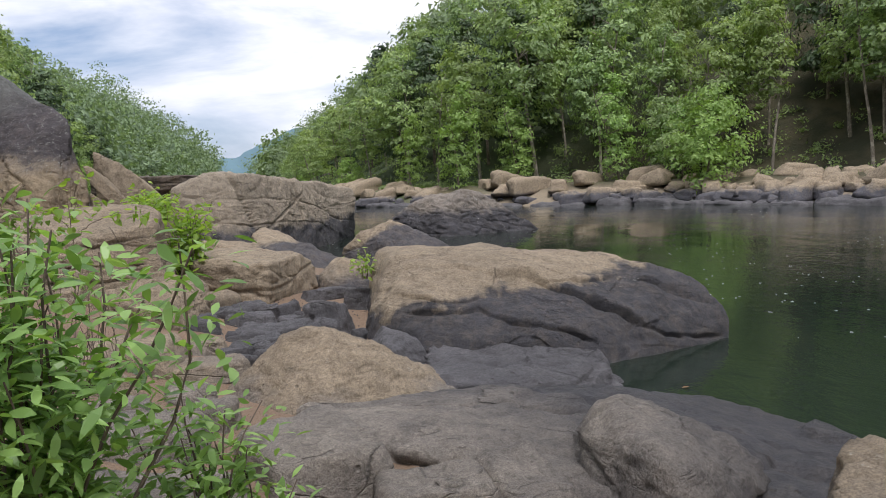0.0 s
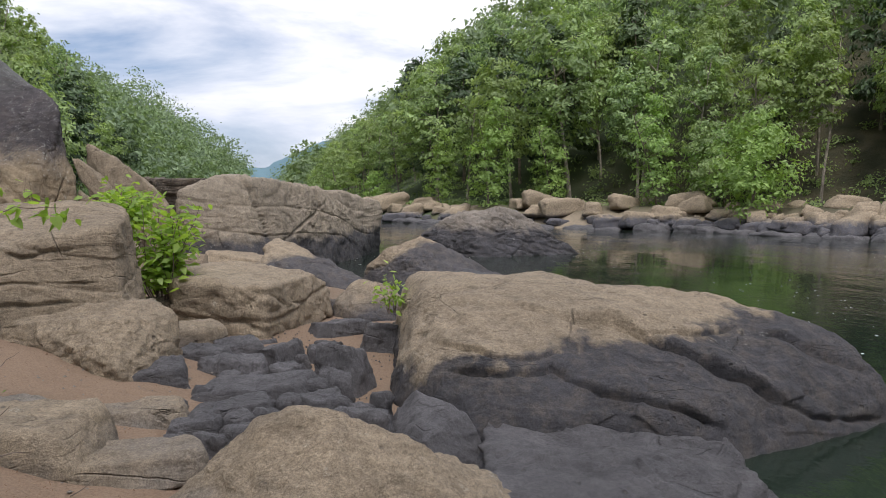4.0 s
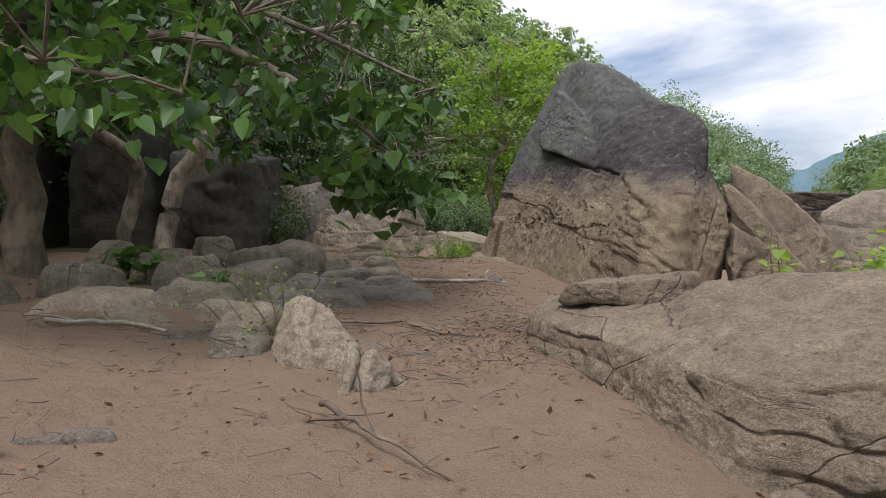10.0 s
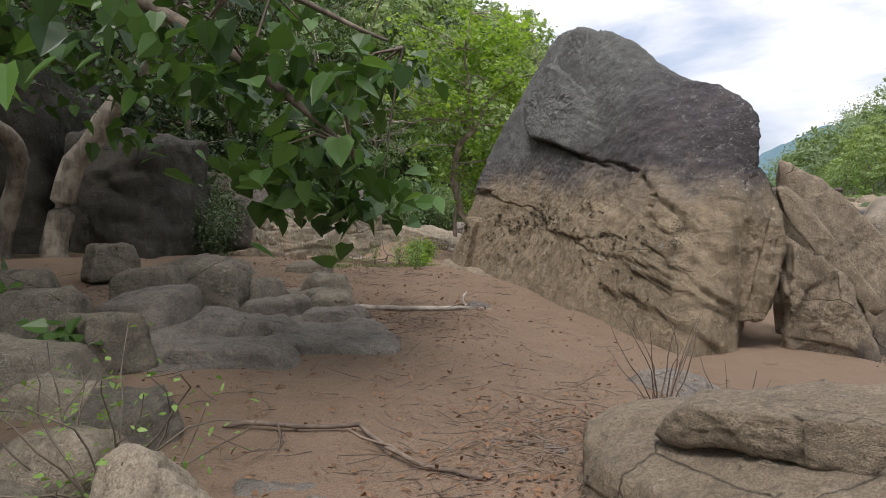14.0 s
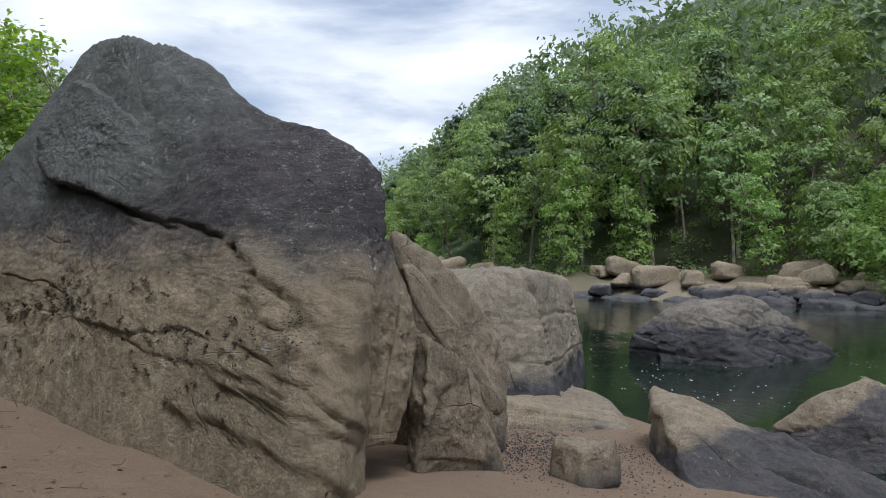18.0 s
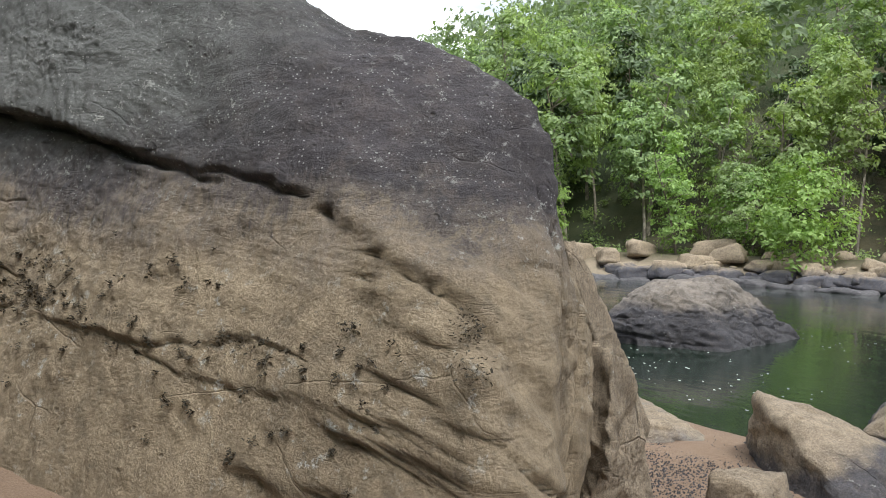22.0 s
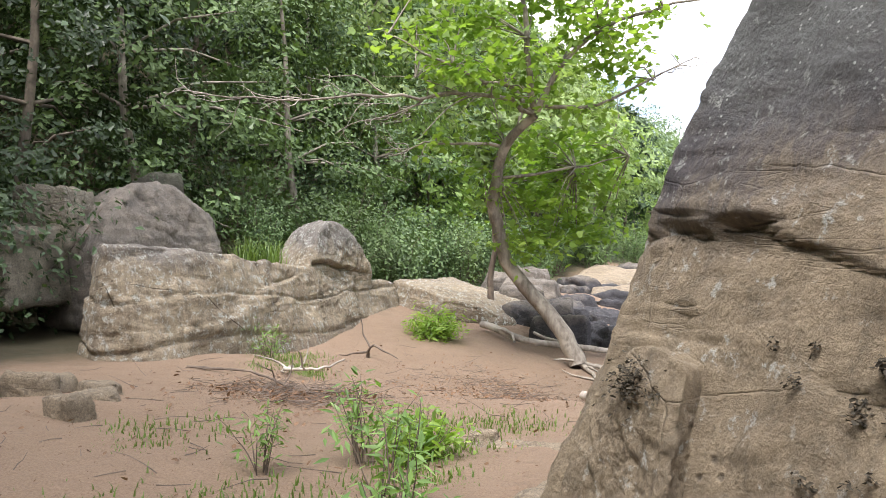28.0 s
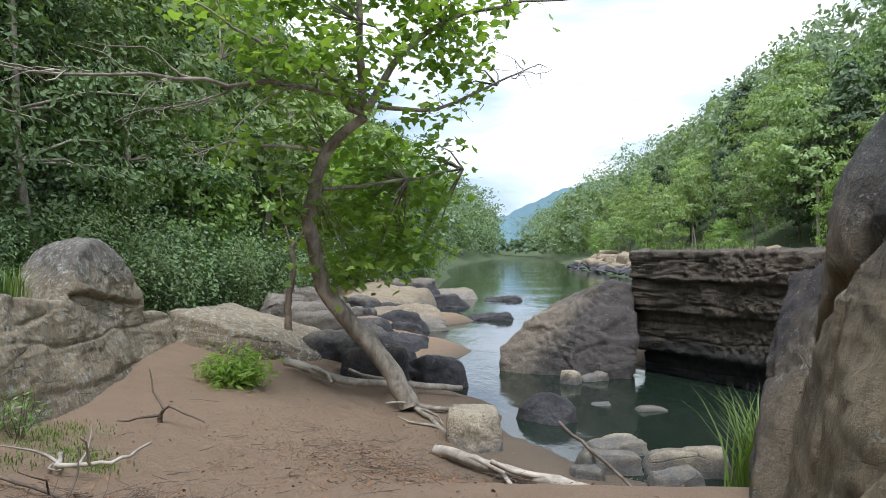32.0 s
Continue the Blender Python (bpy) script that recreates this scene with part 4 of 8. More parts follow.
lobe("fin_slab", "thin sloping slab of tan sandstone along a fissure", [
    (-0.62, 19.26, 1.8), (-0.45, 19.3, 1.78), (-0.2, 19.5, 1.54), (0.3, 19.7, 0.88), (0.86, 20.0, 0.12), (0.92, 20.1, -0.02), (0.74, 19.98, -0.12), (0.1, 19.6, 0.62), (-0.42, 19.28, 1.25), (0.95, 20.4, -0.05), (-0.1, 19.95, 1.45), (-0.55, 19.8, 1.6)],
    STONE_BANK, n=56, crisp=34.0, lumps=0.02, size=0.5, rough=0.012, seed=18)
lobe("side_lobe", "rounded tan lobe of sandstone behind the fin", [
    (-0.5, 20.3, 2.25), (0.05, 20.6, 1.93), (0.6, 20.75, 1.52), (1.05, 21.05, 1.0), (1.35, 21.4, 0.6), (1.5, 21.55, 0.35), (1.5, 21.5, -0.4), (1.45, 21.4, -1.1), (1.05, 20.85, -0.1), (1.1, 20.85, -1.1), (-0.2, 20.3, 1.5), (0.4, 20.5, 0.7), (1.6, 22.6, -1.1), (0.9, 22.2, 1.1), (-0.4, 22.0, 1.7), (-0.5, 20.9, -1.0)],
    STONE_BANK, n=84, crisp=16.0, lumps=0.04, size=0.9, rough=0.018, seed=12)
lobe("wedge_lobe", "angular wedge of tan sandstone leaning on the boulder", [
    (0.16, 19.3, 0.64), (-0.3, 18.98, 0.98), (-0.36, 18.95, 0.9), (-0.42, 18.95, 0.12), (0.92, 20.0, -1.1), (0.86, 19.88, -0.8), (0.36, 19.5, 0.4), (-0.35, 19.2, 0.0), (-0.5, 19.4, 1.1), (0.55, 20.1, 0.35), (0.95, 20.4, -0.9), (-0.5, 19.3, -0.9), (-0.4, 19.15, -0.5), (0.3, 19.72, -0.9)],
    STONE_BANK, n=90, cols=230, focus=240, crisp=46.0, lumps=0.03, size=0.6, rough=0.016, seed=14, lines=((0.03, 0.05, 0.07, ((-0.47, 19.2, 0.0), (-0.3, 19.1, 0.18), (-0.17, 19.11, 0.31), (0.1, 19.28, 0.43), (0.2, 19.4, 0.5))), (0.015, 0.04, 0.02, ((-0.4, 19.1, -0.35), (0.1, 19.35, -0.45), (0.5, 19.7, -0.6)))))
lobe("back_lobe", "", [(-5.9, 27.6, -0.6), (-5.75, 28.0, 0.0), (-5.2, 28.8, 0.3), (-4.6, 30.0, 0.9), (-4.5, 30.3, -0.6), (-5.3, 29.2, -0.6), (-4.2, 27.5, 2.2), (-3.2, 30.0, 1.0), (-3.0, 31.0, -0.8), (-4.6, 28.6, 1.6), (-4.9, 29.3, 1.7)],
     STONE_PYRAMID, n=60, crisp=20.0, lumps=0.06, size=0.7, rough=0.02, seed=17, broken=0.5)
lobe("foot_block", "rounded block of tan rock at the boulder's west foot", [
    (-6.5, 23.42, 1.15), (-6.43, 23.25, 1.22), (-6.28, 23.03, 1.24), (-6.16, 22.88, 1.18), (-6.8, 23.42, 0.6), (-6.92, 23.38, 0.1), (-6.36, 22.56, 0.1), (-6.25, 22.66, 0.6), (-5.9, 23.5, 1.2), (-5.9, 23.5, 0.1), (-6.4, 23.65, 0.1), (-6.4, 23.6, 1.0)],
    STONE_PYRAMID, n=90, cols=220, focus=223, crisp=20.0, lumps=0.03, size=0.5, rough=0.014, seed=19)
lobe("foot_lobe", "low tan ledge of rock at the boulder's foot", [
    (-7.45, 23.55, -0.3), (-7.3, 23.5, 0.14), (-7.1, 23.62, 0.32), (-6.6, 22.95, 0.26), (-6.0, 22.15, 0.2), (-5.5, 21.6, 0.1), (-5.3, 21.4, -0.3), (-6.2, 22.2, -0.3), (-6.9, 22.95, -0.3), (-7.2, 24.3, -0.3), (-7.0, 24.2, 0.3), (-5.5, 23, -0.3), (-5.4, 22.6, 0.2)],
    STONE_BANK, n=60, crisp=20.0, lumps=0.03, size=0.6, rough=0.014, seed=13)

boulder("ledge_boulder", "long bedded tan sandstone boulder half sunk in sand", [
    (-1.95, 11.6, -0.3), (-1.95, 11.75, 0.28), (-2.1, 12.3, 0.36), (-2.0, 12.8, -0.3), (-1.05, 10.5, -0.35), (-1.02, 10.62, 0.3), (-0.5, 9.85, -0.4), (-0.46, 10.0, 0.28), (0.05, 9.2, -0.4), (0.16, 9.4, 0.26), (0.7, 9.0, -0.45), (0.8, 9.15, 0.36), (1.9, 9.3, -0.5), (1.75, 9.5, 0.55), (2.0, 10.6, -0.5), (1.75, 10.7, 0.76), (0.9, 11.2, 0.82), (-0.4, 11.2, 0.63), (-1.4, 11.8, 0.48), (-1.3, 12.9, 0.42), (1.2, 12.8, -0.4), (1.0, 12.6, 0.7)],
    STONE_SAND, n=150, cols=400, focus=240, crisp=26.0, swell=0.5, broken=0.12, lumps=0.05, size=0.8, rough=0.016, seed=21, beds=((0.06, -0.12, 0.34, 0.014),),
    lines=((0.02, 0.06, 0.02, ((-1.6, 11.2, 0.3), (-1.3, 10.9, 0.27), (-1.05, 10.6, 0.3))), (0.018, 0.06, 0.0, ((-0.75, 10.3, 0.35), (-0.72, 10.2, 0.1), (-0.75, 10.15, -0.15))), (0.016, 0.05, 0.0, ((-0.35, 9.85, 0.35), (-0.3, 9.75, 0.18), (-0.2, 9.6, 0.1))), (0.013, 0.035, 0.015, ((-0.2, 9.55, 0.12), (0.2, 9.3, 0.02), (0.6, 9.1, 0.06), (1.1, 9.15, 0.0), (1.7, 9.35, 0.05))),
           (0.014, 0.035, 0.015, ((0.3, 9.3, 0.3), (0.9, 9.2, 0.26), (1.5, 9.4, 0.34), (1.75, 9.8, 0.36))), (0.018, 0.06, 0.0, ((0.5, 9.2, 0.2), (0.62, 9.1, 0.0), (0.6, 9.05, -0.2))), (0.014, 0.04, 0.02, ((0.2, 9.2, -0.2), (0.8, 9.05, -0.16), (1.4, 9.2, -0.2)))))
boulder("cap_stone", "flat tan cap stone lying on a bedded ledge", [(-1.62, 11.6, 0.44), (-1.5, 11.5, 0.64), (-0.45, 11.05, 0.5), (-0.42, 11.1, 0.76), (-0.2, 11.6, 0.5), (-0.3, 11.5, 0.78), (-1.5, 12.0, 0.44), (-1.4, 11.9, 0.66)],
        STONE_SAND, n=50, crisp=19.2, broken=0.3, lumps=0.03, size=0.4, rough=0.012, seed=22, lines=((0.015, 0.05, 0.0, ((-1.0, 11.3, 0.72), (-0.98, 11.25, 0.6), (-1.0, 11.3, 0.45))),))
boulder("chip_boulder", "pitted tan wedge-shaped boulder sunk in sand", [(0.88, 9.02, -0.3), (0.9, 8.95, -0.6), (2.13, 9.31, -0.15), (2.36, 8.97, -0.28), (1.95, 8.45, -0.26), (1.95, 8.05, -0.6), (1.95, 8.1, -1.0), (2.33, 8.62, -0.74), (2.35, 8.65, -1.05), (2.4, 9.3, -1.0), (1.3, 9.5, -0.3), (1.2, 9.6, -0.9)],
        STONE_TAN, n=100, crisp=50.0, swell=0.5, broken=0.2, lumps=0.03, size=0.4, rough=0.018, seed=23, lines=((0.015, 0.035, 0.0, ((2.05, 8.4, -0.3), (2.15, 8.5, -0.6), (2.1, 8.4, -0.9))),))
boulder("block_boulder", "large squared tan sandstone block on the sand", [(2.05, 11.4, -0.75), (2.1, 11.3, -0.12), (3.25, 10.6, -1.0), (3.3, 10.65, -0.22), (4.15, 12.4, -1.0), (4.05, 12.5, -0.22), (3.0, 13.8, -0.9), (2.9, 13.7, -0.12), (2.2, 13.2, -0.1), (4.4, 13.3, -0.55), (4.5, 13.2, -1.0)],
        STONE_TAN, n=76, crisp=34.0, swell=0.3, lumps=0.04, size=0.8, rough=0.014, seed=24, beds=((0.05, -0.1, 0.5, 0.03),))
boulder("whale_boulder", "massive hump-backed boulder, tan above and black below", [
    (4.35, 8.1, -1.3), (4.5, 8.3, -0.55), (4.9, 8.8, 0.02), (5.6, 9.6, 0.12), (7.0, 9.2, -0.05), (8.4, 8.6, -0.25), (9.3, 8.0, -0.5), (9.75, 7.5, -0.95), (9.6, 7.2, -1.6), (6.9, 6.5, -1.6), (6.4, 6.7, -0.95), (4.7, 6.9, -1.5), (4.75, 7.2, -0.9), (5.2, 11.6, -0.2), (5.0, 12.0, -1.5), (9.5, 10.5, -1.7), (7.5, 11.5, -0.3)],
    STONE_WHALE, n=190, cols=460, focus=255, crisp=24.0, swell=0.25, broken=0.22, lumps=0.07, size=1.2, rough=0.018, seed=25, lines=((0.035, 0.1, 0.09, ((5.99, 8.06, -0.28), (6.5, 8.02, -0.36), (6.78, 7.81, -0.48), (7.1, 7.55, -0.56), (7.34, 7.3, -0.74), (7.75, 7.31, -1.11), (7.83, 7.07, -1.13))), (0.03, 0.09, 0.07, ((4.75, 7.72, -0.72), (5.21, 7.37, -0.72), (5.72, 7.52, -0.68), (6.1, 7.12, -0.86), (6.65, 6.86, -0.94), (7.1, 6.88, -1.16))), (0.04, 0.12, 0.05, ((8.24, 7.81, -0.51), (8.83, 7.76, -0.83), (9.46, 7.61, -0.99))), (0.03, 0.1, 0.0, ((7.85, 7.1, -1.07), (8.35, 7.1, -1.21), (9.44, 7.4, -1.4))), (0.025, 0.06, 0.04, ((4.83, 8.04, -0.53), (5.2, 7.54, -0.6), (5.92, 7.67, -0.62))), (0.03, 0.08, 0.05, ((7.28, 7.31, -0.7), (7.61, 7.22, -0.84), (7.85, 7.1, -1.07))), (0.02, 0.05, 0.03, ((5.45, 8.34, -0.19), (6.2, 8.02, -0.32), (6.85, 7.8, -0.48), (7.47, 7.78, -0.51), (8.23, 8.06, -0.47)))))
boulder("low_shelf", "layered black ledge at the foot of a boulder", [(4.3, 5.2, -1.6), (4.4, 5.4, -0.95), (6.9, 5.5, -1.6), (6.7, 5.9, -1.15), (5.6, 5.2, -1.08), (7.3, 7.2, -1.2), (7.4, 7.2, -1.6), (5.0, 7.4, -0.95), (4.9, 7.4, -1.6)],
        STONE_DARK, n=80, crisp=22.4, broken=0.8, lumps=0.06, size=0.6, rough=0.02, seed=26, beds=((0.05, -0.2, 0.13, 0.05),))
boulder("black_wedge", "black angular wedge of stone with a sharp peak", [(4.05, 7.0, -1.2), (4.4, 7.3, -0.72), (4.75, 6.95, -0.85), (5.0, 6.6, -1.4), (4.5, 6.3, -1.4), (4.3, 6.55, -0.95), (5.0, 7.5, -1.3), (4.2, 7.7, -1.2)],
        STONE_DARK, n=44, crisp=32.0, lumps=0.02, size=0.5, rough=0.008, seed=27)
boulder("tan_hump", "low tan hump of sandstone with pebbled grain", [(2.4, 5.6, -1.1), (2.75, 5.6, -0.6), (3.35, 5.6, -0.32), (3.95, 5.4, -0.46), (4.9, 5.2, -1.2), (4.4, 4.7, -1.2), (3.3, 4.7, -0.95), (2.9, 4.9, -1.1), (3.2, 6.2, -0.62), (3.6, 6.4, -1.1), (4.5, 6.0, -0.95)],
        STONE_TAN, n=84, crisp=14.0, broken=0.12, lumps=0.06, size=0.6, rough=0.02, seed=28)
boulder("foreground_shelf", "broad smooth grey rock shelf sloping to the water", [(2.9, 4.7, -1.3), (3.0, 4.5, -0.78), (3.2, 3.4, -0.76), (3.3, 2.95, -1.3), (4.4, 4.9, -0.94), (6.4, 5.3, -1.2), (6.9, 5.5, -1.7), (7.7, 3.7, -1.3), (8.0, 3.5, -1.7), (6.9, 1.6, -1.15), (7.1, 1.4, -1.7), (4.4, 2.2, -0.86), (4.3, 2.0, -1.3), (5.4, 3.9, -0.86)],
        STONE_SHELF, n=110, crisp=20.0, lumps=0.05, size=0.9, rough=0.016, seed=29, beds=((0.12, 0.06, 0.3, 0.03),), cracks=((6.2, 3.0, -1.0, 0.5, 0.8, 0.2, 0.03, 0.09, 1.4), (4.2, 4.0, -0.85, 0.2, 1.0, 0.1, 0.03, 0.07, 1.1), (6.5, 2.2, -1.05, 0.35, 0.95, 0.0, 0.03, 0.09, 1.2), (5.2, 4.4, -0.95, 0.9, 0.3, 0.1, 0.03, 0.07, 0.8)))
boulder("spotted_grey_boulder", "grey boulder with an ochre speckled face on the shelf", [(4.5, 2.4, -1.0), (4.6, 2.45, -0.62), (4.95, 2.7, -0.45), (5.5, 2.4, -0.66), (5.8, 2.1, -1.0), (4.7, 1.5, -1.0), (4.75, 1.75, -0.62), (5.7, 3.0, -1.0), (4.8, 3.2, -1.0)],
        STONE_SHELF, n=60, crisp=16.0, lumps=0.03, size=0.5, rough=0.012, seed=30)
boulder("corner_stone", "rough brown stone at the edge of the shelf", [(5.0, 1.0, -1.0), (5.1, 1.1, -0.55), (5.7, 1.5, -0.45), (6.2, 1.2, -0.6), (6.2, 1.0, -1.0), (5.4, 0.4, -0.6), (5.4, 0.3, -1.0), (6.0, 1.9, -1.0)],
        STONE_SAND, n=50, crisp=11.0, lumps=0.04, size=0.4, rough=0.02, seed=31)
boulder("cracked_slab", "long cracked grey slab rising from the water", [(1.2, 23.5, -0.9), (1.2, 23.6, 1.15), (2.44, 24.5, 1.75), (3.2, 25.0, 1.72), (5.6, 28.6, 1.5), (9.5, 37.2, 1.08), (9.9, 37.6, 0.6), (9.5, 37.4, -1.7), (8.6, 39.0, 0.9), (8.6, 39.0, -1.7), (2.5, 30.0, 1.65), (1.0, 28.0, -1.0), (3.3, 23.8, -1.2), (7.2, 30.5, -1.7)],
        STONE_SLAB, n=130, cols=330, focus=270, crisp=40.0, swell=0.4, broken=0.35, lumps=0.07, size=1.2, rough=0.03, seed=32, beds=((0.1, 0.05, 0.8, 0.05),), cracks=((3.6, 25.0, 0.5, 0.75, 0.45, 0.5, 0.05, 0.12, 1.8), (5.2, 27.4, 0.2, -0.3, -0.2, 0.9, 0.05, 0.1, 2.2), (5.8, 28.5, 0.4, 0.7, 0.5, 0.2, 0.05, 0.1, 1.2), (7.4, 32.0, 0.3, 0.6, 0.5, 0.5, 0.05, 0.1, 1.8)))
boulder("prow_boulder", "prow-shaped boulder, tan top over a dark flank", [(3.6, 21.4, -1.3), (3.62, 21.3, -0.15), (3.95, 21.8, -0.03), (4.5, 21.0, -0.28), (5.2, 20.1, -0.62), (6.5, 18.7, -1.3), (6.4, 18.2, -1.8), (3.15, 19.7, -1.3), (3.0, 18.8, -1.4), (4.6, 17.9, -1.8), (4.3, 19.5, -0.72), (3.45, 20.6, -0.6), (5.0, 23.0, -1.6), (6.8, 20.5, -1.8)],
        STONE_PROW, n=90, crisp=24.0, lumps=0.05, size=0.8, rough=0.018, seed=34, cracks=((4.4, 19.6, -0.7, 0.3, -0.3, 0.9, 0.035, 0.08, 1.0), (4.9, 19.0, -1.0, 0.7, 0.5, 0.5, 0.035, 0.08, 1.0)))
boulder("holed_boulder", "tilted boulder with a pale holed crown and dark flank", [(6.2, 22.3, -1.7), (6.35, 22.0, -0.9), (6.95, 21.6, -0.34), (7.9, 21.5, -0.06), (8.7, 21.5, -0.42), (10.3, 21.2, -1.25), (10.4, 21.2, -1.8), (8.6, 19.4, -1.8), (8.2, 19.9, -1.25), (7.4, 20.9, -0.72), (7.0, 20.8, -1.6), (9.3, 23.0, -1.7), (8.0, 22.8, -0.7)],
        STONE_HOLED, n=80, crisp=40.0, swell=0.3, broken=0.5, lumps=0.05, size=0.6, rough=0.016, seed=35)
boulder("blunt_dark_stone", "low blunt dark stone at the waterline", [(7.5, 19.3, -1.8), (7.7, 19.2, -1.0), (8.3, 19.0, -0.72), (8.9, 18.2, -0.8), (9.2, 17.6, -1.0), (9.4, 17.4, -1.8), (8.3, 17.4, -1.8), (8.4, 17.7, -1.0), (7.9, 18.4, -1.5), (9.2, 19.4, -1.7)],
        STONE_BLACK, n=56, crisp=20.0, lumps=0.04, size=0.6, rough=0.012, seed=36)
boulder("round_boulder", "rounded tan boulder with a black base", [(4.35, 13.2, -1.3), (4.45, 13.3, -0.75), (4.9, 13.6, -0.42), (5.4, 13.6, -0.5), (5.75, 13.2, -0.85), (5.7, 13.0, -1.3), (4.9, 12.7, -1.0), (4.8, 12.6, -1.35), (5.6, 14.4, -1.2), (4.6, 14.4, -1.1)],
        STONE_BANK, n=50, crisp=16.0, lumps=0.03, size=0.5, rough=0.012, seed=37)
boulder("midstream_boulder", "broad grey boulder standing in midstream", [(10.6, 34.4, -1.8), (10.8, 34.0, -0.4), (12.4, 33.2, 0.45), (14.2, 33.2, 0.85), (15.6, 33.6, 0.45), (17.6, 33.4, -0.7), (18.9, 33.4, -1.8), (13.0, 31.2, -1.8), (12.8, 32.0, -0.3), (16.0, 37.0, -1.8), (12.0, 37.0, -1.8), (14.0, 36.5, 0.4)],
        STONE_RIVER, n=100, crisp=34.0, swell=0.3, broken=0.9, lumps=0.09, size=1.0, rough=0.04, seed=38, beds=((0.25, 0.1, 0.5, 0.07),))
boulder("shelf_rock", "low tan rock shelf between shingle and water", [(1.7, 22.9, -1.2), (2.0, 23.4, -0.5), (3.6, 22.6, -0.78), (4.4, 22.4, -1.3), (5.6, 26.4, -1.1), (6.0, 27.0, -1.7), (4.0, 28.5, -0.7), (2.4, 27.5, -0.6), (4.6, 29.5, -1.6)],
        STONE_TAN, n=60, crisp=18.0, lumps=0.05, size=0.8, rough=0.014, seed=39, beds=((0.1, 0.1, 0.3, 0.04),))
boulder("stub_stone", "small squared tan stone on the shingle", block_corners(1.85, 19.75, -0.95, 0.75, 0.6, 0.55, 20, 0.8, rng=random.Random(4)), STONE_BANK, n=30, crisp=22.4, lumps=0.02, size=0.3, rough=0.008, seed=40)

# sand flat
boulder("pale_holed_stone", "pale rounded stone with small dark holes", [(-3.95, 10.3, -0.1), (-4.0, 10.3, 0.36), (-3.8, 10.35, 0.64), (-3.5, 10.25, 0.72), (-3.2, 10.2, 0.6), (-3.0, 10.0, 0.35), (-2.95, 10.3, 0.25), (-2.75, 10.1, -0.1), (-3.5, 9.75, -0.1), (-3.4, 9.9, 0.3), (-3.3, 10.9, -0.1), (-3.7, 10.8, 0.3)],
        STONE_PALE, n=60, crisp=7.0, broken=0.25, lumps=0.04, size=0.45, rough=0.012, seed=41, cracks=((-3.35, 10.1, 0.4, 1, 0.1, 0.2, 0.02, 0.05, 0.3),))
boulder("twin_stone", "small fluted grey stone split in two", [(-3.0, 9.8, -0.1), (-2.92, 9.75, 0.26), (-2.7, 9.7, 0.37), (-2.4, 9.75, 0.2), (-2.2, 9.8, -0.1), (-2.6, 9.3, -0.1), (-2.6, 9.5, 0.2), (-2.6, 10.3, -0.1)],
        STONE_PALE, n=44, broken=0.15, crisp=9.0, lumps=0.04, size=0.22, rough=0.01, seed=42, cracks=((-2.6, 9.5, 0.15, 1, 0.2, 0.1, 0.03, 0.12, 0.5), (-2.42, 9.6, 0.1, 1, -0.2, 0.1, 0.025, 0.07, 0.35), (-2.8, 9.6, 0.1, 1, -0.1, 0.2, 0.025, 0.07, 0.35)))
boulder("dark_slab_stone", "low dark grey bedrock slab in the sand", [(-8.0, 13.6, -0.2), (-7.4, 13.4, 0.1), (-6.3, 13.3, 0.06), (-5.9, 13.2, -0.2), (-4.6, 16.1, -0.2), (-5.0, 16.2, 0.06), (-6.2, 16.6, 0.2), (-7.6, 16.2, 0.26), (-8.4, 16.2, -0.2), (-6.4, 17.6, -0.2), (-6.6, 17.2, 0.2)],
        STONE_SHELF, n=80, crisp=14.4, lumps=0.07, size=0.9, rough=0.02, seed=43)
boulder("sunk_stone", "grey stone almost buried in the sand", [(-2.35, 15.3, -0.35), (-2.1, 15.3, -0.05), (-1.6, 15.2, 0.02), (-1.1, 15.0, -0.2), (-0.9, 14.9, -0.35), (-1.7, 14.6, -0.3), (-1.4, 15.8, -0.3)], STONE_SHELF, n=40, crisp=12.8, lumps=0.03, size=0.5, rough=0.01, seed=44)
boulder("spike_stone", "small pointed stone at the boulder's foot", block_corners(-4.7, 18.5, -0.1, 0.55, 0.3, 0.2, 15, 0.4, rng=random.Random(8)), STONE_SHELF, n=24, crisp=22.4, lumps=0.02, size=0.3, rough=0.008, seed=45)

# wall of rock at the back of the sand flat
boulder("wall_rock", "long low wall of tan rock with pale lichen", [(-14.6, 27.5, -0.3), (-14.5, 27.6, 1.72), (-14.2, 29.5, 1.55), (-14.3, 31.5, 1.15), (-14.6, 34.0, 0.95), (-14.9, 38.4, 0.5), (-14.6, 38.6, -0.9), (-13.7, 28.2, -0.4), (-13.9, 33.5, -0.7), (-15.4, 28.4, 1.5), (-15.6, 28.2, -0.3), (-16.2, 38, -0.3), (-16.0, 34, 1.0)],
        STONE_WALL, n=130, crisp=30.0, swell=0.3, broken=0.3, lumps=0.06, size=1.2, rough=0.025, seed=51, beds=((0.08, 0.02, 0.7, 0.04),), lines=((0.03, 0.1, 0.06, ((-14.3, 32.6, 1.0), (-14.35, 31.2, 0.75), (-14.3, 30.0, 0.35), (-14.2, 28.8, 0.2))), (0.03, 0.09, 0.0, ((-14.4, 36.6, 0.8), (-14.3, 36.4, 0.2), (-14.2, 36.6, -0.4)))), cracks=((-14.3, 31.4, 0.6, 0.1, 1, 0.3, 0.04, 0.1, 1.4), (-14.4, 35.5, 0.2, 0.1, 1, -0.3, 0.05, 0.1, 1.4)))
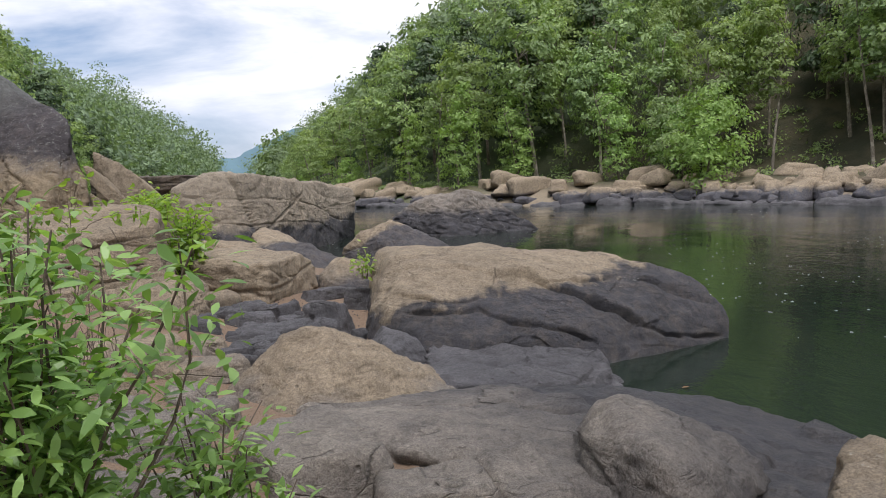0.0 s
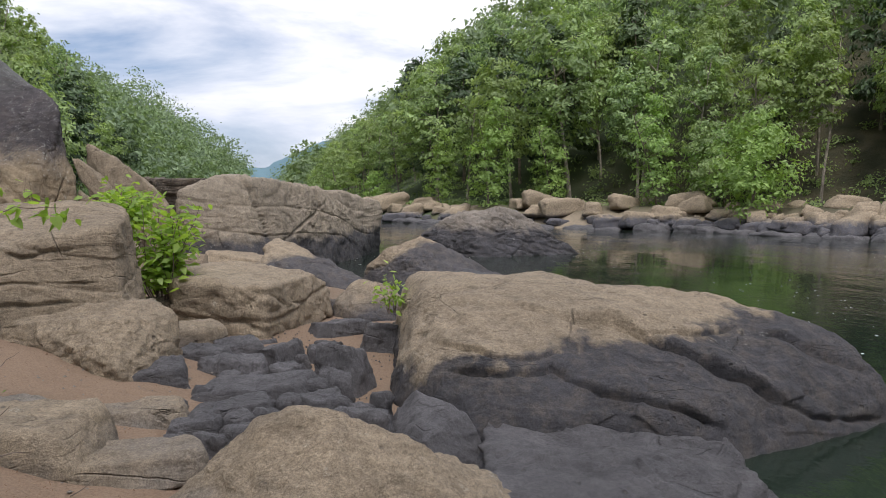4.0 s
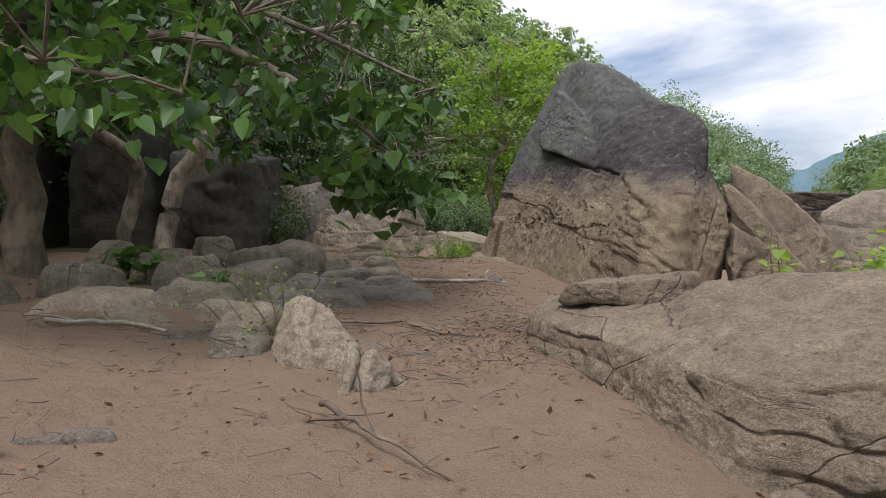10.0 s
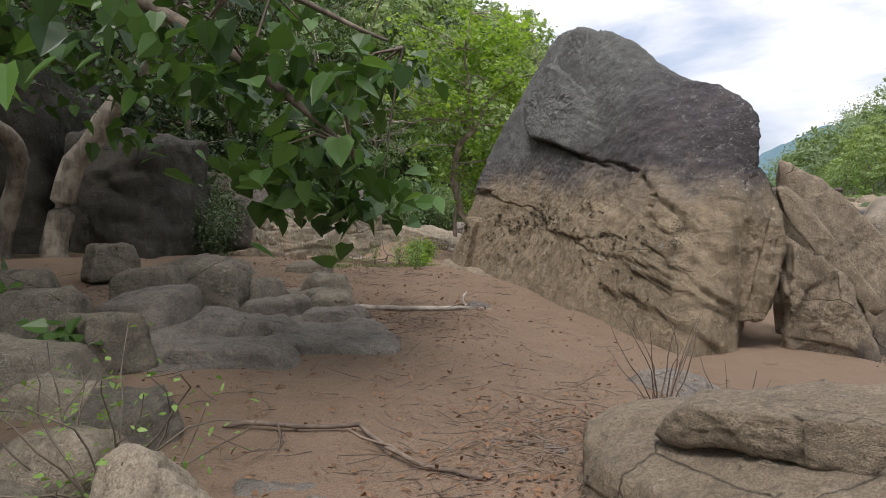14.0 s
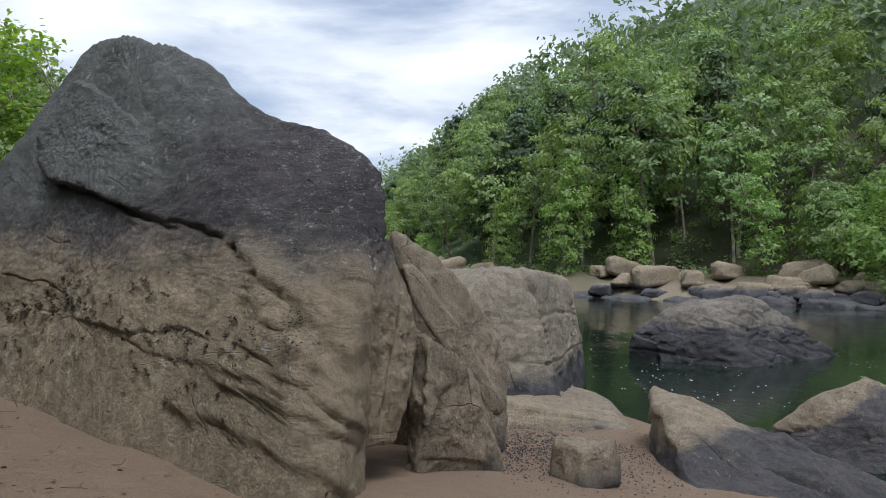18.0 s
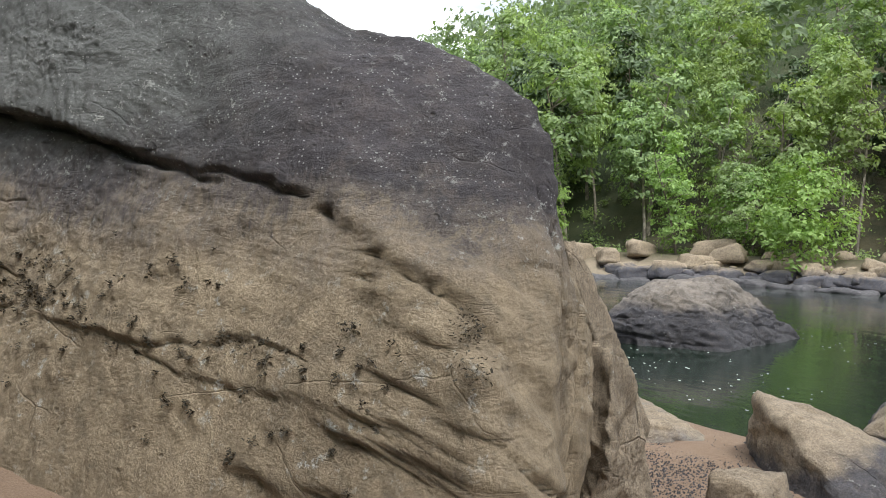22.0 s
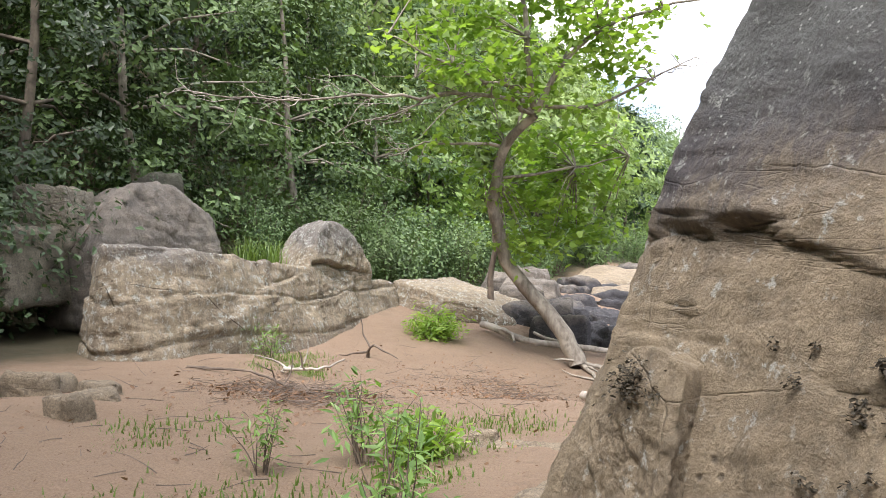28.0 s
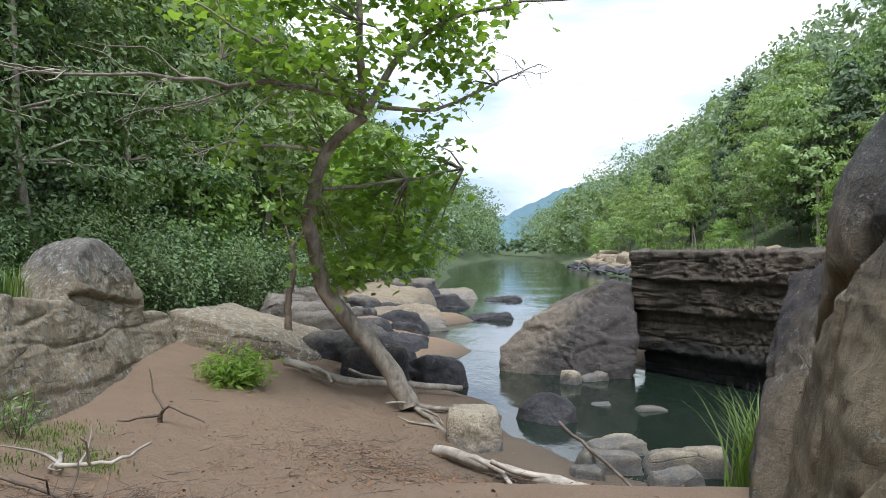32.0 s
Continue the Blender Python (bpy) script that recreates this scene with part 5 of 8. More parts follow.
boulder("rounded_boulder", "rounded grey knob of rock with white lichen streaks", [(-14.5, 33.0, 0.5), (-14.5, 33.3, 1.2), (-14.7, 34.0, 1.9), (-14.9, 34.9, 2.2), (-14.9, 36.0, 1.9), (-14.8, 36.8, 1.0), (-14.8, 37, 0.4), (-16.4, 34, 0.5), (-16.4, 35.6, 2.0), (-16.6, 36.5, 0.4)],
        STONE_WALL, n=84, crisp=17.6, broken=0.25, lumps=0.05, size=0.8, rough=0.02, seed=52, lines=((0.04, 0.12, 0.08, ((-14.4, 33.0, 1.1), (-14.5, 34.2, 1.2), (-14.7, 35.4, 0.95), (-14.8, 36.6, 0.85))),))
boulder("wall_end_rock", "tan rock wall end sloping towards the shore", [(-15.0, 38.2, -0.8), (-14.95, 38.3, 0.58), (-13.5, 38.7, 0.36), (-12.5, 39.0, 0.08), (-11.9, 39.5, -0.2), (-11.55, 38.75, -0.5), (-11.35, 38.5, -1.3), (-13.3, 37.8, -1.0), (-13.4, 37.95, 0.2), (-12.3, 38.2, -0.1), (-15, 43, 0.4), (-12, 42, -0.2), (-12, 42, -1.2)],
        STONE_WALL, n=80, crisp=34.0, swell=0.4, broken=0.3, lumps=0.05, size=0.8, rough=0.02, seed=53, beds=((0.2, 0.0, 0.45, 0.03),))
boulder("back_boulder", "big grey boulder behind the rock wall", [(-16.6, 29.9, 1.95), (-16.7, 30.5, 2.75), (-16.8, 31.3, 2.9), (-16.6, 31.9, 2.6), (-16.4, 32.3, 2.0), (-16.3, 32.7, 1.4), (-16.3, 32.7, 0), (-16.2, 29.6, 0), (-16.4, 29.4, 1.5), (-19.5, 32.0, 2.6), (-19.5, 32.0, 0), (-17.5, 34.0, 2.2), (-17.5, 34.0, 0), (-18.4, 29.8, 1.5), (-18.4, 29.8, 0)],
        STONE_RIVER, n=80, crisp=26.0, swell=0.3, broken=0.4, lumps=0.06, size=1.0, rough=0.025, seed=54)
boulder("fallen_block", "squared grey block lodged behind the big boulder", block_corners(-17.9, 29.9, 1.45, 1.2, 1.0, 1.15, 12, 0.85, rng=random.Random(14)), STONE_SHADE, "blocks behind the boulder", n=30, crisp=30.0, swell=0.4, lumps=0.03, size=0.5, rough=0.012, seed=55)
boulder("fallen_block", "flat grey slab leaning behind the rock wall", block_corners(-18.3, 28.9, 0.5, 2.4, 1.7, 1.45, 8, 0.85, tilt=0.1, rng=random.Random(18)), STONE_SHADE, "blocks behind the boulder", n=36, crisp=30.0, swell=0.4, lumps=0.05, size=0.6, rough=0.015, seed=58)
boulder("fallen_block", "dark angular block in the hillside shade", block_corners(-18.4, 33.0, 2.0, 1.2, 1.0, 1.1, -15, 0.8, rng=random.Random(15)), STONE_DEEP_SHADE, "blocks behind the boulder", n=30, crisp=22.0, lumps=0.04, size=0.5, rough=0.012, seed=56)
boulder("fallen_block", "tall grey block at the foot of the hill", block_corners(-20.4, 29.2, 0.4, 1.8, 1.6, 2.6, 25, 0.8, rng=random.Random(16)), STONE_SHADE, "blocks behind the boulder", n=36, crisp=18.0, lumps=0.06, size=0.8, rough=0.02, seed=57)

# pond at the end
ledge = thing("undercut_ledge", "thick layered brown ledge overhanging a backwater", "rock", (-1.0, 41.0, -1.4))
for name, label, base, top, back, mat, seed in (("cap_layer", "thick overhanging top layer with a grassy edge", 1.15, 1.95, 0.0, STONE_LEDGE, 61), ("middle_layer", "", 0.3, 1.22, 0.15, STONE_LEDGE, 65),
                                                ("lower_layer", "", -0.8, 0.42, 0.32, STONE_LEDGE, 66), ("foot_layer", "dark recessed foot of the ledge above the water", -1.8, -0.5, 0.75, STONE_BLACK, 67)):
    front = [(-3.85, 42.4), (-2.6, 40.3), (-1.2, 38.4), (1.1, 36.2)]
    edge = [(x + 0.76 * back, y + 0.65 * back) for x, y in front] + [(3.5, 42.0), (-1.5, 48.0)]
    v, q, c = rock_shape([(x + 0.05 * (k % 2), y, z) for k, (x, y) in enumerate(edge) for z in (base, top)], n=64, cols=200, focus=230, crisp=34.0, swell=0.3, broken=0.35, lumps=0.07, size=0.8, rough=0.04, seed=seed, beds=((0.06, 0.1, 0.4, 0.04),))
    mesh_object(name, v - np.array(ledge.location), [q, c], mat, ledge, label)
boulder("tilted_dark_boulder", "tilted dark boulder with a flat pale face by the pond", [(-7.35, 42.6, -1.3), (-7.3, 42.5, -0.8), (-6.9, 42.0, -1.9), (-6.2, 42.5, 0.15), (-5.25, 42.4, 0.5), (-4.2, 42.3, 1.15), (-3.6, 42.6, 1.0), (-3.7, 41.3, -0.4), (-4.0, 41.2, -1.9), (-5.3, 41.2, -1.9), (-5.0, 41.5, -0.7), (-3.3, 44.5, -1.5), (-5.5, 46.0, -1.6), (-5.2, 45.5, 0.4)],
        STONE_TILTED, n=80, crisp=44.0, swell=0.4, lumps=0.05, size=0.8, rough=0.03, seed=62, broken=0.6)
boulder("cube_stone", "squared tan and black boulder on the pond shore", [(-8.5, 33.6, -1.6), (-8.45, 33.75, -0.72), (-7.85, 33.6, -0.66), (-7.6, 33.75, -0.8), (-7.5, 33.6, -1.7), (-8.0, 33.3, -1.6), (-7.95, 33.4, -0.85), (-7.6, 34.6, -1.7), (-7.65, 34.5, -0.72), (-8.4, 34.6, -0.7), (-8.5, 34.7, -1.5)], STONE_PALE, n=44, crisp=25.6, lumps=0.025, size=0.5, rough=0.01, seed=63)
boulder("pond_stone", "smooth grey stone standing in the pond", [(-7.35, 36.6, -1.7), (-7.1, 36.5, -1.1), (-6.6, 36.5, -0.8), (-6.1, 36.3, -0.95), (-5.85, 36.2, -1.7), (-6.6, 35.7, -1.7), (-6.6, 37.4, -1.7)], STONE_RIVER, n=40, crisp=14.4, lumps=0.04, size=0.5, rough=0.012, seed=64)


# ---- smaller stones ----
def stones(name, label, group, rows, mat, seed, flat=0.8, **shape):
    """Loose stones: rows of (x, y, base z, length, width, height, turn)."""
    rng = random.Random(seed)
    for k, (x, y, z, lx, ly, h, turn) in enumerate(rows):
        corners = block_corners(x, y, z - 0.12, lx, ly, h + 0.12, turn, flat, rng.uniform(-0.12, 0.12), rng.uniform(-0.12, 0.12), rng.uniform(-0.1, 0.1), rng)
        boulder(name, label, corners, mat, group, **{"n": 26, "crisp": 14.0, "lumps": 0.03, "size": 0.4, "rough": 0.01, "seed": seed + k, **shape})


stones("flat_stone", "flat pale weathered stone lying on the sand", "flat stones on the sand", [(2.2, 7.35, -0.9, 0.85, 0.55, 0.16, 5), (1.6, 6.4, -0.75, 1.15, 0.75, 0.2, -12), (2.3, 6.2, -0.85, 0.95, 0.55, 0.13, 8), (1.5, 5.1, -0.7, 0.6, 0.4, 0.12, 30)], STONE_SAND, 101)
stones("dark_stone", "dark blue-grey angular stone among the rubble", "dark stones in the gully", [
    (2.25, 8.4, -0.92, 0.7, 0.45, 0.26, 12), (2.6, 9.4, -0.9, 0.65, 0.5, 0.2, -25), (2.95, 9.85, -0.9, 0.6, 0.4, 0.2, 15), (3.4, 9.4, -1.0, 0.5, 0.5, 0.3, 40), (3.0, 8.85, -0.95, 0.55, 0.35, 0.22, 0), (3.1, 8.05, -0.98, 1.2, 0.55, 0.2, -14), (2.9, 7.45, -0.95, 0.8, 0.4, 0.16, 10),
    (4.0, 8.75, -1.05, 0.6, 0.45, 0.4, -35), (4.0, 10.1, -1.0, 0.4, 0.3, 0.2, 20), (4.3, 11.2, -1.0, 1.0, 0.5, 0.25, 18), (4.65, 10.3, -1.05, 0.55, 0.4, 0.4, -10), (3.7, 7.55, -1.05, 0.5, 0.35, 0.22, 25), (3.9, 7.0, -1.05, 0.6, 0.4, 0.22, -20), (3.05, 6.8, -1.0, 0.5, 0.35, 0.16, 15), (2.65, 7.0, -0.95, 0.5, 0.3, 0.14, -8), (3.45, 8.5, -1.0, 0.35, 0.3, 0.26, 33), (2.75, 8.95, -0.95, 0.4, 0.3, 0.2, 50)], STONE_DARK, 131, 0.74, n=34, crisp=36.0, broken=0.5, swell=0.45)
gully = random.Random(12)
stones("dark_chip", "small angular dark stone between larger ones", "small dark stones in the gully", [(2.3 + 0.22 * k % 1.9, 6.4 + 0.31 * k % 4.2, -0.98 + 0.02 * (k % 3), gully.uniform(0.16, 0.36), gully.uniform(0.12, 0.26), gully.uniform(0.1, 0.2), gully.uniform(0, 180)) for k in range(34)], STONE_DARK, 601, 0.8, n=16, crisp=26.0, broken=0.1, size=0.2, lumps=0.02)
stones("grey_stone", "smooth grey stone beside the rock shelf", "grey stones by the shelf", [(3.0, 2.95, -0.95, 0.85, 1.3, 0.36, 12), (3.6, 2.3, -1.0, 0.75, 0.55, 0.28, -10), (4.1, 2.2, -1.0, 0.5, 0.8, 0.34, 5), (2.15, 2.3, -0.7, 1.0, 0.8, 0.16, -15), (4.15, 3.0, -1.0, 0.7, 0.5, 0.2, 20), (2.0, 3.5, -0.65, 0.8, 0.6, 0.14, -15), (1.75, 4.3, -0.7, 0.6, 0.4, 0.14, 10), (1.5, 7.0, -0.72, 0.5, 0.4, 0.12, 25), (2.2, 5.0, -0.85, 0.5, 0.35, 0.15, 10), (2.4, 4.3, -0.85, 0.45, 0.35, 0.16, -30)], STONE_SHELF, 161)
stones("tan_stone", "tan broken stone between larger boulders", "tan stones by the block", [(2.45, 10.1, -0.9, 0.8, 0.5, 0.35, 25), (1.9, 11.6, -0.75, 0.6, 0.5, 0.3, 0), (4.6, 14.7, -1.2, 0.8, 0.7, 0.3, 30), (3.4, 14.6, -1.0, 1.3, 0.9, 0.35, -10), (1.7, 14.2, -0.75, 1.2, 0.8, 0.35, 15), (3.6, 16.2, -1.1, 1.2, 0.9, 0.3, 25), (1.3, 16.5, -0.7, 1.1, 0.8, 0.35, -20), (5.4, 11.7, -1.2, 0.6, 0.6, 0.35, 0)], STONE_BANK, 171)
stones("ledge_pebble", "small rounded stone wedged under the ledge", "stones under the ledge", [(0.35, 9.0, -0.35, 0.22, 0.18, 0.14, 0), (0.65, 8.9, -0.38, 0.3, 0.2, 0.15, 10), (1.0, 8.85, -0.42, 0.35, 0.2, 0.12, -10)], STONE_SAND, 181)
stones("shaded_stone", "grey-green stone in the shade of the trees", "stones under the trees", [
    (-6.7, 12.3, 0.1, 1.3, 0.8, 0.4, 20), (-6.9, 13.4, 0.1, 1.0, 0.8, 0.5, -20), (-8.0, 13.6, 0.15, 1.2, 0.9, 0.55, 30), (-5.1, 11.7, 0.0, 0.8, 0.6, 0.32, 12), (-9.0, 12.6, 0.2, 1.2, 1.0, 0.5, 0), (-9.4, 14.6, 0.25, 1.2, 0.9, 0.5, 40),
    (-8.3, 15.8, 0.15, 1.1, 0.9, 0.6, 15), (-7.5, 16.9, 0.1, 0.9, 0.7, 0.45, -15), (-9.0, 17.4, 0.2, 1.4, 1.0, 0.5, 5), (-10.6, 14.6, 0.4, 1.0, 0.8, 0.6, 25), (-10.0, 11.4, 0.25, 1.6, 1.0, 0.4, -5), (-8.8, 20.6, 0.05, 1.1, 0.6, 0.45, 10), (-7.6, 18.3, 0.0, 1.3, 0.5, 0.2, -8), (-11.4, 18.2, 0.4, 1.0, 0.8, 0.5, 60), (-4.4, 10.4, 0.0, 0.7, 0.5, 0.25, 10), (-9.9, 19.3, 0.2, 1.3, 0.8, 0.4, 30), (-5.5, 10.9, 0.05, 0.7, 0.4, 0.12, 40)], STONE_SHADE, 191, 0.72, n=26, size=0.6, lumps=0.05)
stones("bedrock_slab", "smooth grey bedrock slab rising from the sand", "bedrock slabs by the path", [(-6.0, 14.2, -0.1, 1.5, 0.8, 0.3, 22), (-5.3, 15.2, -0.1, 1.8, 1.1, 0.24, 18), (-6.6, 15.2, -0.05, 1.5, 0.9, 0.36, 12), (-7.7, 15.0, 0.0, 1.2, 1.2, 0.55, 0), (-6.8, 16.3, 0.0, 1.1, 0.7, 0.36, -15), (-5.9, 16.3, 0.0, 1.0, 0.6, 0.26, 8)], STONE_SHELF, 211, 0.74, n=32, size=0.6, lumps=0.05, crisp=11.0)
stones("mossy_stone", "rounded mossy stone by the bedrock slabs", "mossy stones by the slabs", [(-7.9, 16.4, 0.0, 1.2, 0.9, 0.85, 10), (-6.6, 17.4, 0.0, 0.8, 0.6, 0.35, 20), (-8.9, 17.9, 0.1, 1.3, 0.8, 0.55, -12), (-7.3, 18.6, 0.05, 0.9, 0.6, 0.4, 30)], STONE_SHADE, 216, 0.7, n=30, size=0.5, lumps=0.06, crisp=9.0)
stones("pitted_stone", "low tan stone with dark pits in the sand", "pitted stones on the sand", [(-7.6, 11.6, 0.0, 1.9, 1.1, 0.45, 8), (-6.5, 11.1, 0.0, 1.4, 0.8, 0.3, -10), (-4.55, 10.75, 0.0, 0.8, 0.6, 0.42, 15), (-5.9, 12.0, 0.0, 0.9, 0.6, 0.3, 30)], STONE_PALE, 226, 0.7, n=36, size=0.5, lumps=0.05, crisp=8.0, broken=0.3)
stones("low_slab", "thin grey slab lying flush with the sand", "slabs flush with the sand", [(-3.5, 11.3, -0.05, 0.8, 0.6, 0.08, 20), (-2.85, 10.85, -0.05, 0.6, 0.4, 0.06, -10), (-3.75, 7.9, -0.08, 0.8, 0.12, 0.09, 38), (-3.9, 7.1, -0.1, 0.5, 0.9, 0.3, 10), (-2.3, 12.5, -0.05, 0.25, 0.2, 0.1, 0)], STONE_SHELF, 221)
stones("low_ledge_stone", "low flat tan ledge stone in the sand", "ledge stones by the foot", [(-7.8, 25.7, -0.25, 1.7, 0.4, 0.2, -8), (-8.1, 25.9, -0.1, 0.35, 0.25, 0.12, 0), (-12.7, 25.2, 0.1, 0.7, 0.5, 0.25, 20), (-11.4, 24.4, 0.15, 0.4, 0.3, 0.2, 0), (-12.2, 25.5, 0.1, 0.6, 0.4, 0.12, -30), (-13.2, 24.6, 0.15, 0.9, 0.6, 0.25, 10), (-11.9, 25.1, 0.12, 0.5, 0.3, 0.1, 45)], STONE_SAND, 231)
stones("shore_stone", "dark scoured rock along the backwater shore", "rocks along the left shore", [
    (-11.2, 42.6, -1.4, 2.2, 1.6, 1.0, 20), (-10.3, 44.6, -1.6, 2.0, 1.5, 0.9, -10), (-11.8, 45.8, -1.4, 2.4, 1.6, 1.1, 30), (-10.9, 48.2, -1.6, 2.6, 1.6, 0.9, 5), (-12.8, 49.8, -1.3, 2.4, 1.8, 1.1, -25), (-11.4, 52.6, -1.6, 3.0, 1.8, 0.9, 12), (-13.4, 55.2, -1.3, 2.6, 1.8, 1.1, 40), (-11.8, 58.6, -1.6, 3.6, 1.8, 0.8, -8), (-10.2, 41.4, -1.6, 1.4, 1.2, 0.7, 35), (-13.2, 43.8, -1.0, 1.8, 1.4, 1.0, 0), (-9.8, 39.6, -1.5, 1.2, 0.9, 0.6, 20), (-10.6, 39.2, -1.3, 1.0, 0.8, 0.5, -20),
    (-14.6, 47.0, -0.8, 1.8, 1.4, 1.1, 15), (-15.0, 52.0, -0.8, 2.2, 1.6, 1.2, -15), (-10.6, 66.0, -1.6, 5.0, 2.4, 0.9, 10), (-12.5, 72.0, -1.4, 5.0, 3.0, 1.2, -10), (-7.2, 58.0, -1.7, 2.6, 1.4, 0.45, 0), (-6.0, 72.0, -1.7, 3.0, 1.6, 0.5, 10)], STONE_RIVER, 241, 0.72, n=40, size=0.7, lumps=0.1, crisp=30.0, broken=1.2, swell=0.3)
stones("pond_edge_stone", "pale flat stone at the pond's edge", "stones at the pond's edge", [(-5.7, 34.2, -1.5, 1.1, 0.8, 0.3, 10), (-4.85, 33.1, -1.5, 1.3, 0.8, 0.4, -10), (-6.0, 33.1, -1.45, 1.05, 0.8, 0.3, 5), (-5.2, 32.2, -1.4, 0.8, 0.5, 0.25, 20), (-6.4, 32.5, -1.4, 0.5, 0.4, 0.2, 5), (-5.3, 37.9, -1.55, 0.5, 0.35, 0.2, 0), (-4.3, 37.4, -1.55, 0.8, 0.4, 0.22, 8), (-4.9, 41.0, -1.6, 0.8, 0.4, 0.35, 30), (-5.6, 40.5, -1.6, 0.6, 0.4, 0.5, -40), (-3.6, 32.2, -1.4, 1.4, 1.1, 0.35, 15)], STONE_PALE, 271)
stones("shore_block", "squared dark block of stone behind the leaning tree", "blocks behind the leaning tree", [(-10.2, 38.2, -1.5, 1.7, 1.0, 1.25, 8), (-11.5, 39.4, -1.1, 1.5, 1.1, 1.0, -20), (-12.2, 41.6, -0.9, 1.4, 1.0, 1.1, 25), (-9.0, 39.8, -1.6, 1.4, 1.0, 0.9, 40), (-12.8, 45.0, -0.8, 2.4, 1.6, 1.0, 0), (-10.9, 40.8, -1.2, 1.0, 0.8, 1.0, 10)], STONE_RIVER, 281, 0.8, n=34, size=0.6, lumps=0.06, crisp=18.0)
stones("bar_rock", "broad pale rock bar beside the far water", "rock bars downstream", [(-11.0, 54.0, -1.4, 3.6, 4.0, 0.75, 10), (-12.6, 62.0, -1.3, 5.0, 6.0, 1.0, -12), (-9.6, 76.0, -1.6, 4.0, 8.0, 0.7, 5)], STONE_SAND, 291, 0.7, n=34, size=1.2, lumps=0.1, crisp=18.0)
# cliffs under the trees, their shade held by the stone's dark colour
boulder("cliff_block", "dark upright pillar of rock under the trees", [(-17.4, 19.2, 0.0), (-17.4, 19.3, 6.0), (-15.3, 20.1, 0.0), (-15.25, 20.2, 5.8), (-18.5, 22.0, 6.2), (-18.5, 22.0, 0), (-16.2, 23.0, 6.0), (-16.0, 23.0, 0), (-16.3, 19.4, 2.5)], STONE_DEEP_SHADE, "rock pillars under the trees", n=70, crisp=30.0, lumps=0.1, size=1.2, rough=0.03, seed=71, beds=((0.1, 0.1, 1.1, 0.05),))
boulder("cliff_block", "squat dark block of the cliff beside a black cleft", [(-14.85, 20.3, 0.0), (-14.85, 20.4, 3.3), (-13.0, 21.0, 0.0), (-13.1, 21.2, 3.0), (-15.4, 22.6, 3.6), (-15.4, 22.6, 0), (-13.2, 23.4, 3.2), (-13.0, 23.4, 0), (-13.9, 20.4, 1.5)], STONE_DEEP_SHADE, "rock pillars under the trees", n=60, crisp=30.0, lumps=0.1, size=1.0, rough=0.03, seed=73, beds=((0.1, 0.1, 1.1, 0.05),))
boulder("cliff_block", "broad dark face of the cliff with mossy ledges", [(-20.5, 16.0, 0.0), (-20.5, 16.2, 6.5), (-17.75, 18.4, 0.0), (-17.8, 18.6, 6.2), (-21, 20.0, 6.5), (-21, 20.0, 0), (-19.0, 21.0, 6.0), (-19.0, 21.0, 0), (-19.0, 17.0, 3.0)], STONE_DEEP_SHADE, "rock pillars under the trees", n=60, crisp=30.0, lumps=0.12, size=1.2, rough=0.03, seed=74)
# raised as a dark backing that stands in for shade behind the leaf gaps
boulder("cliff_wall", "tall dark rock face at the foot of the hill", [(-20.4, 8.0, 0), (-20.2, 8.2, 6.5), (-20.0, 16.0, 8.0), (-20.0, 16.0, 0.2), (-20.5, 27, 7.4), (-20.2, 27.5, 0.2), (-24, 8, 7.0), (-24, 8, 0), (-24, 28, 7.8), (-24, 28, 0)], STONE_DEEP_SHADE, n=60, crisp=22.0, lumps=0.16, size=1.4, rough=0.03, seed=72)


# ---- trees ----
def crown_points(rng, radius, low, high, clumps, per, puff, waist=0.45):
    """Places of leaves in clumps over an uneven crown between two heights."""
    h = rng.beta(1.7, 1.6, clumps)
    wide = np.sin(np.pi * np.clip(h * (1 - waist * 0.4) + 0.16, 0, 1)) ** 0.75
    a = rng.uniform(0, 2 * np.pi, clumps)
    r = radius * wide * np.sqrt(rng.uniform(0.12, 1.0, clumps)) * (1 + 0.22 * np.sin(3 * a + rng.uniform(0, 6)))
    c = np.stack([r * np.cos(a), r * np.sin(a), low + (high - low) * h], 1)
    p = c[:, None] + rng.normal(0, 1, (clumps, per, 3)) * puff * np.array([1, 1, 0.55]) * rng.uniform(0.6, 1.3, (clumps, 1, 1))
    return p.reshape(-1, 3), c


